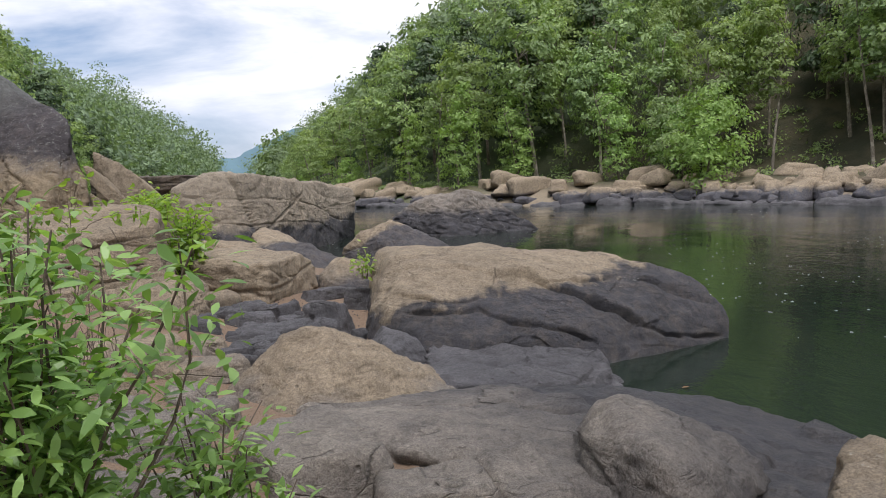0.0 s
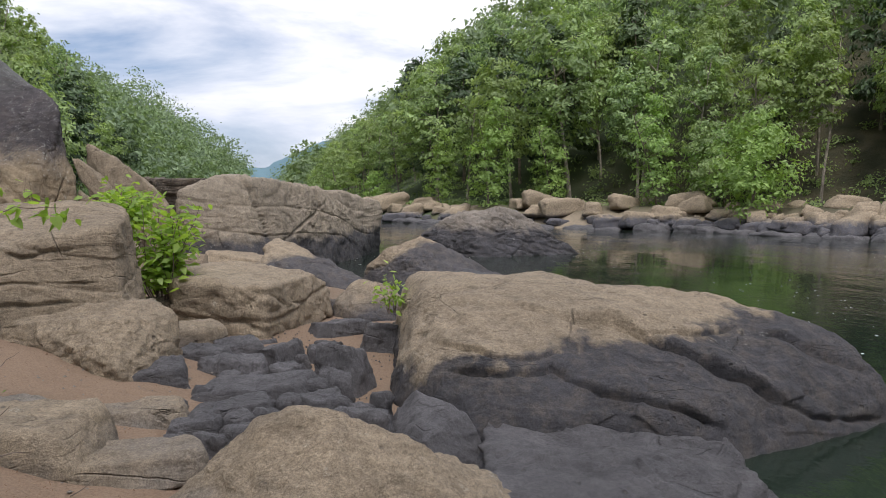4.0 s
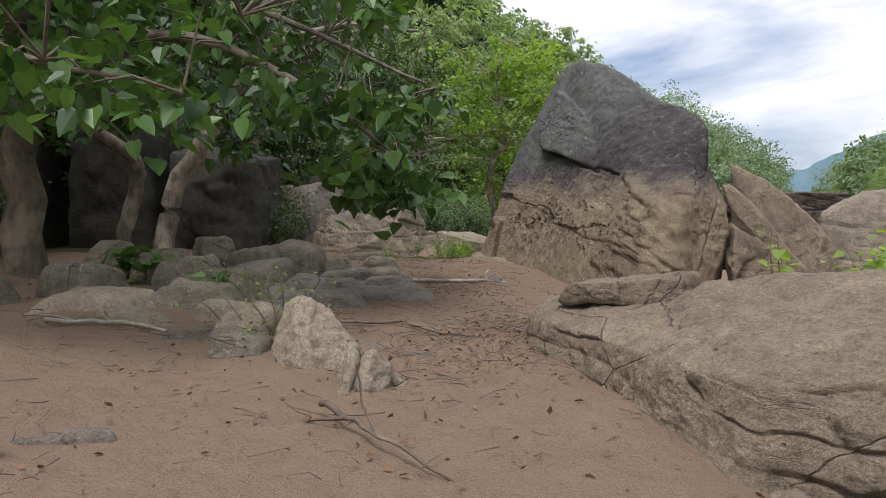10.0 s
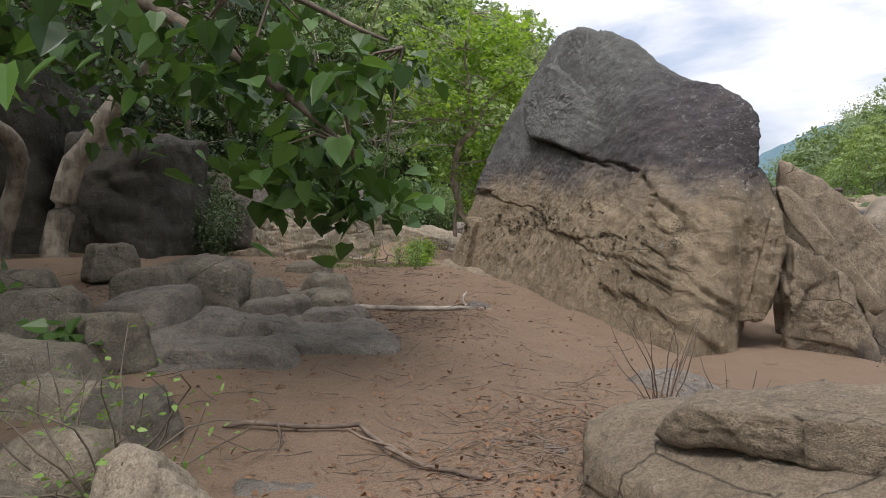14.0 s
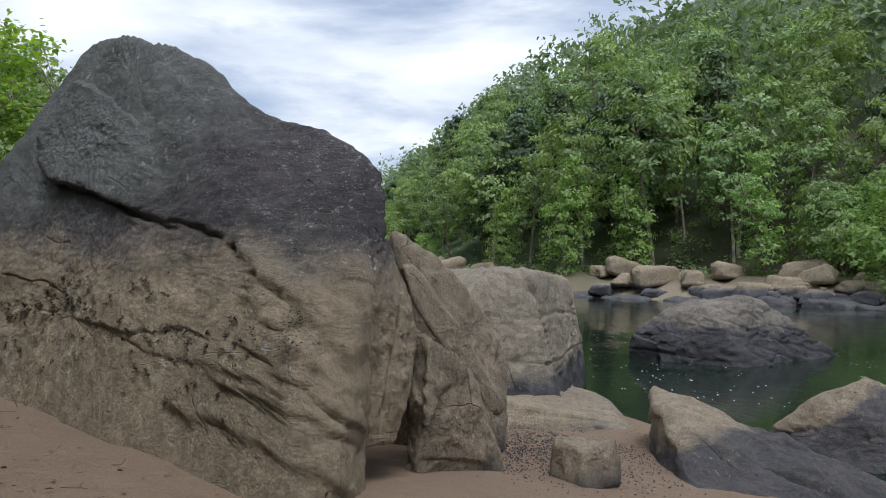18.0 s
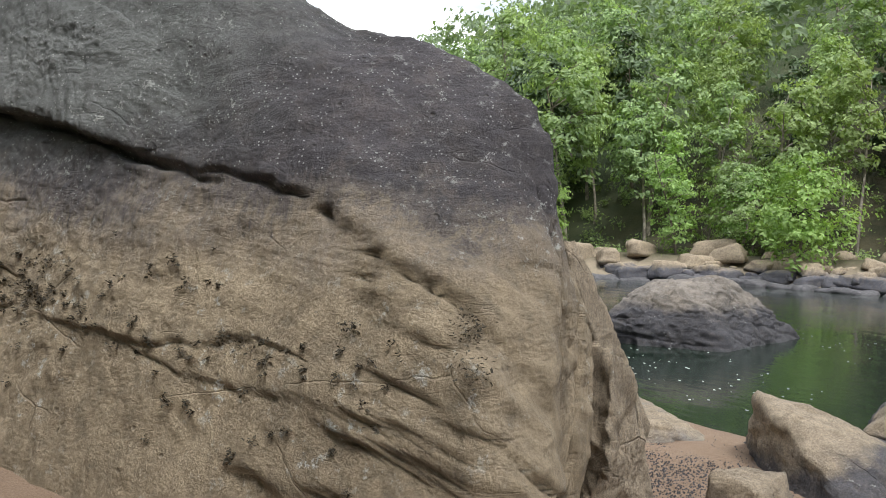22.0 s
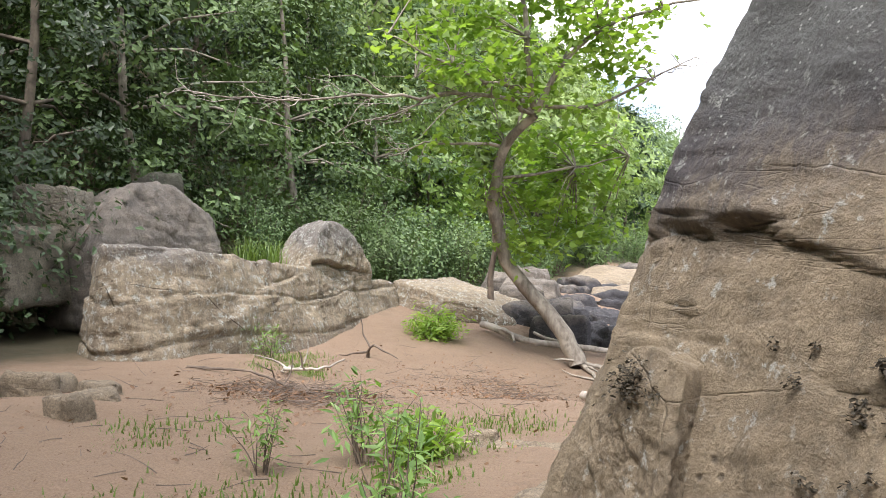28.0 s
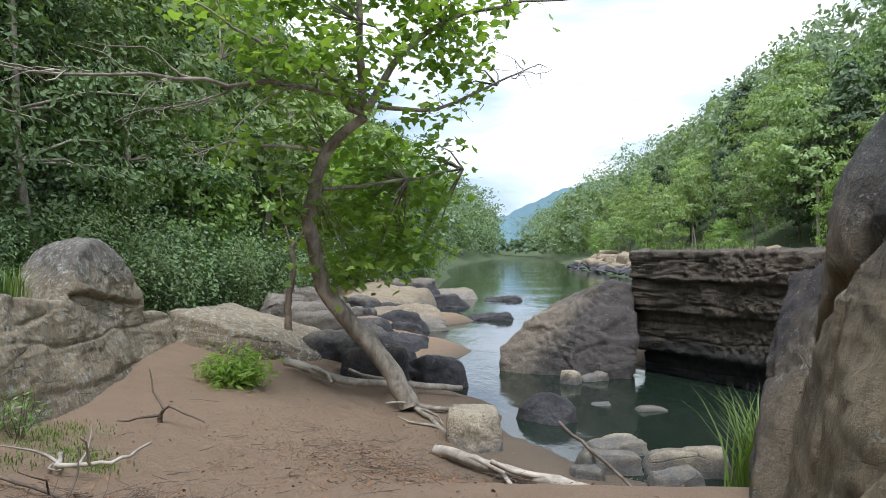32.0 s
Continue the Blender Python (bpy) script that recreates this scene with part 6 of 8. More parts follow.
def woodland_tree(seed, label, height, radius, low, clumps, per, spray, leaf, bark=BARK, trunk=0.2, lean=0.0, puff=0.42):
    rng = np.random.default_rng(seed)
    tree = thing("tree", label, "tree", group="woodland trees")
    line = bent(rng, (0, 0, -0.6), (lean, 0.4 * lean, 1), height * 0.93, 9, 0.06, 0.02)
    pieces = [tube(line, np.linspace(trunk, trunk * 0.2, 10), 6)]
    places, centres = crown_points(rng, radius, low, height, clumps, per, puff)
    for c in centres[:: max(1, clumps // 12)]:
        k = int(np.clip(np.searchsorted(line[:, 2], c[2] * 0.8), 1, 8))
        mid = 0.5 * (line[k] + c) + (0, 0, 0.25)
        pieces.append(tube([line[k], mid, c], [trunk * 0.32, trunk * 0.2, trunk * 0.07], 4))
    v, f = joined(pieces)
    mesh_object("trunk", v, f, bark, tree)
    mid = np.repeat(centres, per, axis=0)
    out = mid * (1, 1, 0) / (np.linalg.norm(mid[:, :2], axis=1, keepdims=True) + 0.4) + (places - mid) / puff * 0.45 + (0, 0, 0.65) + rng.normal(0, 0.4, mid.shape)
    bow = np.interp(places[:, 2], line[:, 2], line[:, 0])[:, None] * np.array([1.0, 0, 0])
    v, f = cards(rng, places + bow, rng.uniform(0.55, 1.35, len(places)) * spray, LEAF_SPRAY[:4], out)
    mesh_object("crown", v, f, leaf, tree, smooth=False)
    return tree


KINDS = [
    woodland_tree(1, "tall broadleaf tree with a full mid-green crown", 15.5, 3.4, 4.8, 110, 30, 0.42, LEAF_FAR, BARK_PALE, trunk=0.2, puff=0.4),
    woodland_tree(2, "slender broadleaf tree with a high thin crown", 17.0, 2.6, 7.5, 80, 30, 0.4, LEAF_FAR, BARK_PALE, 0.16, 0.06, puff=0.38),
    woodland_tree(3, "spreading broadleaf tree with drooping outer boughs", 12.0, 4.3, 2.2, 120, 30, 0.42, LEAF_FAR, BARK_PALE, trunk=0.2, puff=0.4),
    woodland_tree(4, "low bushy tree in bright fresh leaf", 7.5, 3.0, 0.3, 120, 32, 0.3, LEAF_BRIGHT, trunk=0.12, puff=0.38),
    woodland_tree(5, "tree with a dense crown in shade-darkened green", 14.0, 3.4, 2.0, 100, 27, 0.5, LEAF_DARK, trunk=0.2),
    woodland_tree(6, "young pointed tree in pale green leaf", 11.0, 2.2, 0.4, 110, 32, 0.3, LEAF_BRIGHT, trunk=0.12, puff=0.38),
    woodland_tree(7, "layered tree in shade-darkened leaf with boughs sweeping to the ground", 13.0, 3.4, 0.4, 220, 56, 0.16, LEAF_DEEP, trunk=0.18, puff=0.36),
    woodland_tree(8, "fine-leaved green tree at the wood's edge", 11.0, 3.1, 0.3, 180, 56, 0.16, LEAF_MID, BARK_PALE, 0.15, puff=0.36),
]
planted = [[] for _ in KINDS]


def plant(kind, x, y, size=1.0, turn=0.0):
    planted[kind].append((x, y, size, turn))


pick = random.Random(31)
# the far bank: a front row by the water, then rows up the slope
y = 14.0
while y < 235:
    for row, (off, kinds) in enumerate(((8.2, (3, 2, 3, 5)), (12.5, (0, 1, 1, 0)), (17.5, (0, 1, 4, 1)), (24.0, (0, 4, 4, 0)), (31.0, (0, 4, 0)))):
        if y > 150 and row > 2:
            continue
        if row == 0 and pick.random() < (0.9 if y < 60 else 0.3):
            continue
        yy = y + pick.uniform(-2.2, 2.2)
        plant(pick.choice(kinds), float(far_shore(yy)) + off + pick.uniform(-1.6, 1.6), yy, pick.uniform(0.95, 1.35) * (0.85 if row == 0 else 1.0) * (1.0 if yy < 80 else 1.16 if yy < 112 else 0.8 if row < 3 else 1.05), pick.uniform(0, 360))
    y += 6.4 if y < 90 else 8.0
plant(5, 31.6, 86.0, 1.2, 20)
plant(3, 47.5, 59.0, 1.35, 0)
plant(3, 49.5, 66.0, 1.2, 70)
# the hill on the near side
FOOT = ([-80, 0, 10, 22, 34, 50, 70, 200, 420], [-15, -15, -16, -18.5, -19, -17, -17, -18, 4])
y = 2.0
while y < 160:
    foot = float(np.interp(y, *FOOT))
    for row, (off, kinds) in enumerate(((1.8, (3, 2, 4)), (6.0, (4, 0, 2)), (11.0, (0, 4, 1)), (17.0, (0, 4)))):
        if row == 0 and pick.random() < 0.15:
            continue
        yy = y + pick.uniform(-2, 2)
        kind = pick.choice(kinds)
        # near the path the hill takes the kinds with shade in their leaf colour
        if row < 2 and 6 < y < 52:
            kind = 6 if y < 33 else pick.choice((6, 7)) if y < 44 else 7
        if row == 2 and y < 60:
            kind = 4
        plant(kind, foot - off + pick.uniform(-1.4, 1.4), yy, pick.uniform(0.95, 1.3), pick.uniform(0, 360))
    y += 5.0 if y < 70 else 6.5
for kind, places in zip(KINDS, planted):
    for k, (x, y, size, turn) in enumerate(places):
        z = float(ground_height(np.array([x]), np.array([y]))[0])
        m = pose(x, y, z - 0.15, 0, 0, turn)
        if k == 0:
            kind.matrix_basis = m @ Matrix.Diagonal((size, size, size, 1))
        else:
            one = copy_thing(kind, m)
            one.scale = (size, size, size)


def forest(name, label, seed, spots, leaf):
    """Woods too far off to count: crowns of leaf sprays in one mesh."""
    rng = np.random.default_rng(seed)
    every, ways = [], []
    for x, y, size in spots:
        z = float(ground_height(np.array([x]), np.array([y]))[0])
        p, c = crown_points(rng, 4.0 * size, 1.0 * size, 14.0 * size, 24, 11, 0.95 * size)
        c = np.repeat(c, 11, axis=0)
        every.append(p + (x, y, z))
        ways.append(c * (1, 1, 0) / (np.linalg.norm(c[:, :2], axis=1, keepdims=True) + 0.4) + (0, 0, 0.65) + rng.normal(0, 0.45, p.shape))
    p = np.concatenate(every)
    v, f = cards(rng, p, rng.uniform(0.7, 1.5, len(p)) * 1.2, LEAF_SPRAY[:4], np.concatenate(ways))
    ob = mesh_object(name, v, f, leaf, smooth=False)
    return tagged(ob, label, "trees", kind="stuff")


spots = []
for y in np.concatenate([np.arange(10, 420, 9.0), np.arange(420, 700, 24.0)]):
    for off in (42, 51, 61, 72) if y < 145 else (28, 37, 47, 58) if y < 235 else (5, 13, 22, 33, 45, 58):
        spots.append((float(far_shore(y)) + off + pick.uniform(-3, 3), float(y) + pick.uniform(-3, 3), pick.uniform(1.1, 1.5) * (1.0 if y < 420 else 1.6)))
spots += [(x + pick.uniform(-2, 2), 392 + pick.uniform(-6, 10), pick.uniform(0.5, 0.75)) for x in range(-30, 60, 4)]
forest("far_woods", "continuous green woods on the far hillside", 41, spots, LEAF_WOODS)
spots = []
for y in np.concatenate([np.arange(0, 420, 9.0), np.arange(420, 700, 24.0)]):
    foot = float(np.interp(y, *FOOT))
    for off in (24, 32, 41, 52) if y < 155 else (2, 10, 19, 30, 42, 55):
        spots.append((foot - off + pick.uniform(-3, 3), float(y) + pick.uniform(-3, 3), pick.uniform(1.1, 1.5) * (1.0 if y < 420 else 1.6)))
forest("hill_woods", "continuous green woods on the near hillside", 42, spots, LEAF_WOODS)


rng = np.random.default_rng(43)
base = np.stack([rng.uniform(6.5, 26.0, 620), rng.uniform(8.0, 185.0, 620)], 1)
base[:, 0] += far_shore(base[:, 1])
base = np.concatenate([base, ground_height(base[:, 0], base[:, 1])[:, None] + 0.35], 1)
wide = rng.uniform(0.35, 1.1, (len(base), 1, 1))
p = (base[:, None, :] + rng.normal(0, 0.6, (len(base), 60, 3)) * wide * (1, 1, 0.7)).reshape(-1, 3)
v, f = cards(rng, p, rng.uniform(0.18, 0.42, len(p)), LEAF_SPRAY[:4], rng.normal(0, 0.5, p.shape) + (-0.5, -0.2, 0.6))
tagged(mesh_object("bank_undergrowth", v, f, LEAF_FAR, smooth=False), "low green undergrowth on the wooded slope across the river", "undergrowth", kind="stuff")


# ---- far bank rocks ----
bank_rng = random.Random(77)
samples = []
for k in range(9):
    corners = block_corners(0, 0, -0.5, bank_rng.uniform(1.3, 2.8), bank_rng.uniform(1.1, 2.0), bank_rng.uniform(1.0, 1.7), 0, bank_rng.uniform(0.55, 0.85), bank_rng.uniform(-0.3, 0.3), bank_rng.uniform(-0.3, 0.3), bank_rng.uniform(-0.2, 0.2), bank_rng)
    samples.append(boulder("bank_boulder", "tan boulder on the far bank with a dark foot", corners, STONE_FAR, "far bank boulders", n=14, crisp=bank_rng.choice((16.0, 22.0, 30.0)), lumps=0.1, size=0.9, rough=0.04, seed=300 + k))
used = set()
y = 20.0
while y < 185:
    for off, z in ((0.9, -1.25), (2.2, -0.85), (3.6, -0.4), (5.2, 0.1), (7.0, 0.45)):
        if bank_rng.random() < (0.1 if off < 5 else 0.4):
            continue
        k = bank_rng.randrange(9)
        x, yy = float(far_shore(y)) + off + bank_rng.uniform(-0.9, 0.9) - 0.6, y + bank_rng.uniform(-1.2, 1.2)
        big = bank_rng.choice((0.5, 0.7, 0.9, 1.1, 1.4)) * bank_rng.uniform(0.85, 1.15)
        m = pose(x, yy, z + bank_rng.uniform(-0.25, 0.2), bank_rng.uniform(-10, 10), bank_rng.uniform(-10, 10), bank_rng.uniform(0, 360))
        s = (big * bank_rng.uniform(1.0, 1.6), big, big * bank_rng.uniform(0.55, 0.85))
        if k not in used:
            used.add(k)
            samples[k].matrix_basis = m @ Matrix.Diagonal((*s, 1))
        else:
            copy_thing(samples[k], m).scale = s
    y += 1.15 if y < 66 else 2.6 if y < 120 else 4.5
ledge_row = []
y = 22.0
while y < 100:
    long_ = bank_rng.uniform(3.5, 8.0)
    x = float(far_shore(y + long_ / 2)) - 0.9 + bank_rng.uniform(-0.5, 0.4)
    slope = math.degrees(math.atan2(float(far_shore(y + long_)) - float(far_shore(y)), long_))
    boulder("bank_ledge", "low dark scoured ledge at the far waterline", block_corners(x, y + long_ / 2, -2.0, bank_rng.uniform(2.0, 3.2), long_ * 1.1, bank_rng.uniform(0.85, 1.25), -slope, 0.8, 0.1, 0, 0, bank_rng),
            STONE_DARK, "far bank ledges", n=20, crisp=10.0, lumps=0.16, size=1.1, rough=0.05, seed=int(320 + y))
    y += long_ * 0.95


# ---- plants near the path ----
def limb_tree(name, label, seed, trunks, limbs, bark, leaf, outline, size, clusters, per, puff, droop, at, hang=0.0):
    """A near tree: trunks and limbs as rows of (points, first radius, last radius), and leaves round the cluster centres."""
    rng = np.random.default_rng(seed)
    tree = thing(name, label, "tree", at)
    home = np.array(at, float)
    for word, rows in (("trunk", trunks), ("limb", limbs)):
        for points, r0, r1 in rows:
            p = np.array(points, float)
            t = np.linspace(0, len(p) - 1, len(p) * 3)
            p = np.stack([np.interp(t, range(len(p)), p[:, k]) for k in range(3)], 1)
            k = np.ones(3) / 3
            q = np.stack([np.convolve(np.pad(p[:, a], 1, "edge"), k, "valid") for a in range(3)], 1)
            q = q + 0.35 * r0 * fbm(q / 0.6, seed, 2)[:, None] * np.array([1, 0.6, 0.3])
            q = q + (0.09 * min(1.0, 0.25 / r0 * 0.3) * fbm(q / 0.45, seed + 7, 2)[:, None] * np.array([0.5, 0.7, 1.0]) if word == "limb" else 0)
            v, f = tube(q - home, np.linspace(r0, r1, len(q)), 9)
            mesh_object(word, v, f, bark, tree)
    c = np.array(clusters, float)
    twigs = []
    ends = np.concatenate([np.array(p, float) for p, _, _ in limbs])
    for x in c:
        near = ends[np.argmin(((ends - x) ** 2).sum(1))]
        mid = 0.5 * (near + x) + (0, 0, 0.12)
        twigs.append(tube(np.array([near, mid, x]) - home, [0.022, 0.014, 0.006], 4))
    v, f = joined(twigs)
    tagged(mesh_object("twig_spray", v, f, bark, tree), kind="stuff")
    p = c[:, None] + rng.normal(0, 1, (len(c), per, 3)) * puff * np.array([1, 1, 0.5])
    p = p.reshape(-1, 3)
    p[:, 2] -= hang * rng.uniform(0, 1, len(p))
    v, f = leaves(rng, p - home, rng.uniform(0.6, 1.15, len(p)) * size, outline, droop)
    mesh_object("foliage", v, f, leaf, tree, smooth=False)
    return tree


def scattered(rng, low, high, n, keep):
    out = []
    while len(out) < n:
        p = [rng.uniform(a, b) for a, b in zip(low, high)]
        if keep(*p):
            out.append(p)
    return out


leaf_rng = random.Random(5)
hanging = [(-5.0, 14.5, 1.75), (-5.05, 15.2, 1.75), (-5.1, 14.8, 1.6), (-4.95, 15.7, 1.75), (-5.2, 14.2, 1.95), (-5.0, 14.5, 2.15), (-4.97, 13.6, 2.2), (-5.31, 13.89, 2.75), (-5.21, 15.76, 3.04), (-5.0, 16.4, 3.3), (-4.9, 13.5, 2.1), (-4.78, 13.51, 2.74), (-5.1, 15.1, 2.9), (-5.16, 12.06, 3.0), (-3.5, 11.81, 3.6), (-5.0, 14.2, 1.95), (-4.9, 14.6, 2.4)]
low_left = [(-5.3, 10.4, 2.5), (-4.85, 10.25, 2.42), (-5.0, 9.2, 2.45), (-5.6, 9.9, 2.65), (-5.9, 9.2, 2.75), (-6.3, 9.8, 2.7), (-6.9, 9.4, 2.9)]
canopy = scattered(leaf_rng, (-12.5, 8.5, 2.7), (-3.3, 17.5, 7.2), 120, lambda x, y, z: x < 0.4 - 0.40 * (y - 4.1) and z > 2.2 + 0.10 * max(0.0, -5 - x) and not (z > 6.0 and x > -5))
# extra clusters added overhead to block the sky and darken the ground below
shade_roof = scattered(leaf_rng, (-16.5, 5.5, 3.6), (-6.5, 20.0, 9.0), 185, lambda x, y, z: x < -1.0 - 0.42 * (y - 4.1) and z > 3.4 + 0.06 * max(0.0, -8 - x))
limb_tree("overhanging_tree", "large overhanging tree with broad heart-shaped leaves", 51,
    [([(-11.85, 13.8, 0.1), (-11.84, 13.8, 2.0), (-11.83, 13.8, 3.6), (-11.7, 13.9, 5.2), (-11.4, 13.8, 7.0)], 0.36, 0.22)],
    [([(-11.8, 13.8, 3.4), (-9.4, 13.6, 4.4), (-7.0, 13.6, 3.9), (-5.4, 13.8, 2.9), (-4.4, 13.9, 2.1)], 0.13, 0.025), ([(-11.8, 13.8, 4.2), (-9.6, 12.0, 5.2), (-7.2, 11.0, 4.8), (-5.2, 11.6, 3.6)], 0.11, 0.02),
     ([(-11.7, 13.9, 5.0), (-9.0, 14.8, 5.6), (-6.6, 15.6, 4.4), (-4.8, 16.0, 3.4)], 0.1, 0.02), ([(-11.8, 13.8, 3.0), (-9.8, 11.0, 3.8), (-7.6, 9.6, 3.4), (-6.0, 9.7, 2.85), (-4.8, 10.2, 2.5)], 0.08, 0.014), ([(-11.6, 13.8, 6.2), (-9.0, 12.6, 6.8), (-6.0, 12.6, 6.2)], 0.1, 0.02)],
    BARK, LEAF_BROAD, LEAF_HEART, 0.24, hanging + low_left + canopy + shade_roof, 24, 0.3, 0.55, (-11.85, 13.8, 0.1), 0.15)
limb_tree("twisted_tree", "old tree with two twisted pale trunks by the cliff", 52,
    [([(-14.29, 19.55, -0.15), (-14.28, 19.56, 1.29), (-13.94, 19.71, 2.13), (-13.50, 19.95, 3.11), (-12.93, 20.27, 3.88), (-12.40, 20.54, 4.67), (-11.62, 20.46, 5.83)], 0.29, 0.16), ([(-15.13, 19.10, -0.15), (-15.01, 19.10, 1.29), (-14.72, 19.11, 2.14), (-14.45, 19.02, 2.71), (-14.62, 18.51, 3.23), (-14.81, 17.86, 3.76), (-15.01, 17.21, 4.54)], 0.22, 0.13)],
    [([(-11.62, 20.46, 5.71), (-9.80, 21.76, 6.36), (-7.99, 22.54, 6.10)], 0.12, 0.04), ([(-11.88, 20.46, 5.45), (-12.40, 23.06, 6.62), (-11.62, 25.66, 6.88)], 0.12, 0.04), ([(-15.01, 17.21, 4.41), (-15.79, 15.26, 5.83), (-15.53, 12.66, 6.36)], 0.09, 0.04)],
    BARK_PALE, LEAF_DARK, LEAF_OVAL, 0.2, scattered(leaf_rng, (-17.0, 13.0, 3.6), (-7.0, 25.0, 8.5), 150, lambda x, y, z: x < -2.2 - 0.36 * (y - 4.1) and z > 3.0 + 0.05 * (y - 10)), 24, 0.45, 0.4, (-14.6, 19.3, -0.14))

syc = [(-9.17, 35.62, -1.1), (-9.6, 35.68, -0.39), (-10.0, 35.83, 0.15), (-10.58, 35.74, 0.72), (-10.96, 35.56, 1.42), (-11.09, 35.33, 2.37), (-10.95, 35.15, 3.08), (-10.67, 35.01, 3.68), (-10.38, 34.86, 4.01), (-9.96, 34.72, 4.29)]
fork = syc[-1]
syc_limbs = [
    ([fork, (-10.64, 33.89, 4.6), (-11.71, 33.09, 4.5), (-12.79, 32.14, 4.44), (-14.05, 30.89, 4.2), (-15.0, 30.1, 4.3)], 0.05, 0.007), ([fork, (-10.4, 34.2, 4.8), (-11.22, 33.24, 5.1), (-12.2, 32.4, 5.6)], 0.06, 0.012), ([fork, (-9.4, 34.59, 5.29), (-8.6, 34.6, 5.9), (-7.4, 34.6, 6.2), (-6.2, 34.6, 6.25)], 0.075, 0.012),
    ([fork, (-9.91, 34.02, 5.7), (-10.0, 33.6, 7.0), (-9.6, 33.4, 8.2)], 0.075, 0.02), ([(-9.8, 34.7, 4.5), (-8.81, 34.64, 4.3), (-7.62, 35.15, 4.9), (-6.9, 35.3, 5.3)], 0.045, 0.008), ([(-10.95, 35.15, 3.0), (-9.29, 35.61, 3.23), (-8.24, 36.16, 3.5)], 0.04, 0.008), ([(-10.67, 35.01, 3.7), (-11.92, 34.07, 3.75), (-12.8, 33.4, 3.4)], 0.04, 0.008), ([(-11.7, 33.1, 4.5), (-12.2, 32.9, 4.1), (-12.9, 32.4, 4.0), (-13.3, 32.2, 3.7)], 0.022, 0.005), ([(-12.2, 32.7, 4.47), (-12.7, 32.0, 4.8), (-13.4, 31.6, 4.75)], 0.02, 0.004), ([(-10.9, 33.7, 4.58), (-11.4, 33.2, 4.2), (-11.9, 33.0, 3.6)], 0.022, 0.005), ([(-11.2, 33.5, 4.55), (-12.0, 33.2, 4.9), (-12.6, 32.9, 5.0)], 0.018, 0.004)]
syc_green = scattered(leaf_rng, (-12.4, 33.2, 4.4), (-8.0, 36.2, 8.4), 80, lambda x, y, z: z > 4.5 + 0.2 * abs(x + 10)) + scattered(leaf_rng, (-11.4, 35.0, 1.3), (-8.7, 39.0, 4.2), 64, lambda x, y, z: z > 1.6 + 0.3 * (x + 9)) + [(-11.9, 34.1, 3.7), (-11.3, 33.3, 5.0), (-12.3, 32.5, 5.4), (-8.6, 34.6, 5.8), (-7.5, 34.6, 6.1), (-8.8, 34.6, 4.3), (-9.2, 35.6, 3.1)]
sycamore = limb_tree("leaning_sycamore", "leaning crooked tree with lobed leaves and bare branches", 53, [(syc, 0.2, 0.085)], syc_limbs, BARK_PALE, LEAF_SYC, LEAF_LOBED, 0.19, syc_green, 44, 0.31, 0.25, (-9.17, 35.62, -1.1))

bare_rng = np.random.default_rng(54)
bare = []
for points, reach, n in ((syc_limbs[0][0], 1.0, 26), (syc_limbs[1][0], 0.8, 8), (syc_limbs[4][0], 0.7, 8), (syc_limbs[7][0], 0.6, 8), (syc_limbs[6][0], 0.7, 8)):
    p = np.array(points, float)
    for u in bare_rng.uniform(0.15, 1.0, n):
        at = np.array([np.interp(u * (len(p) - 1), range(len(p)), p[:, k]) for k in range(3)])
        along = p[-1] - p[0]
        line = bent(bare_rng, at, along / np.linalg.norm(along) + bare_rng.normal(0, 0.55, 3), reach * bare_rng.uniform(0.5, 1.2), 7, 0.3)
        bare.append(tube(line - np.array(sycamore.location), np.linspace(0.012, 0.003, 8), 4))
        bare.append(tube(bent(bare_rng, line[4], bare_rng.normal(0, 1, 3), 0.35, 4, 0.25) - np.array(sycamore.location), np.linspace(0.006, 0.002, 5), 4))
v, f = joined(bare)
tagged(mesh_object("twig_tangle", v, f, DRIFT, sycamore, "bare pale dead twigs"), kind="stuff")


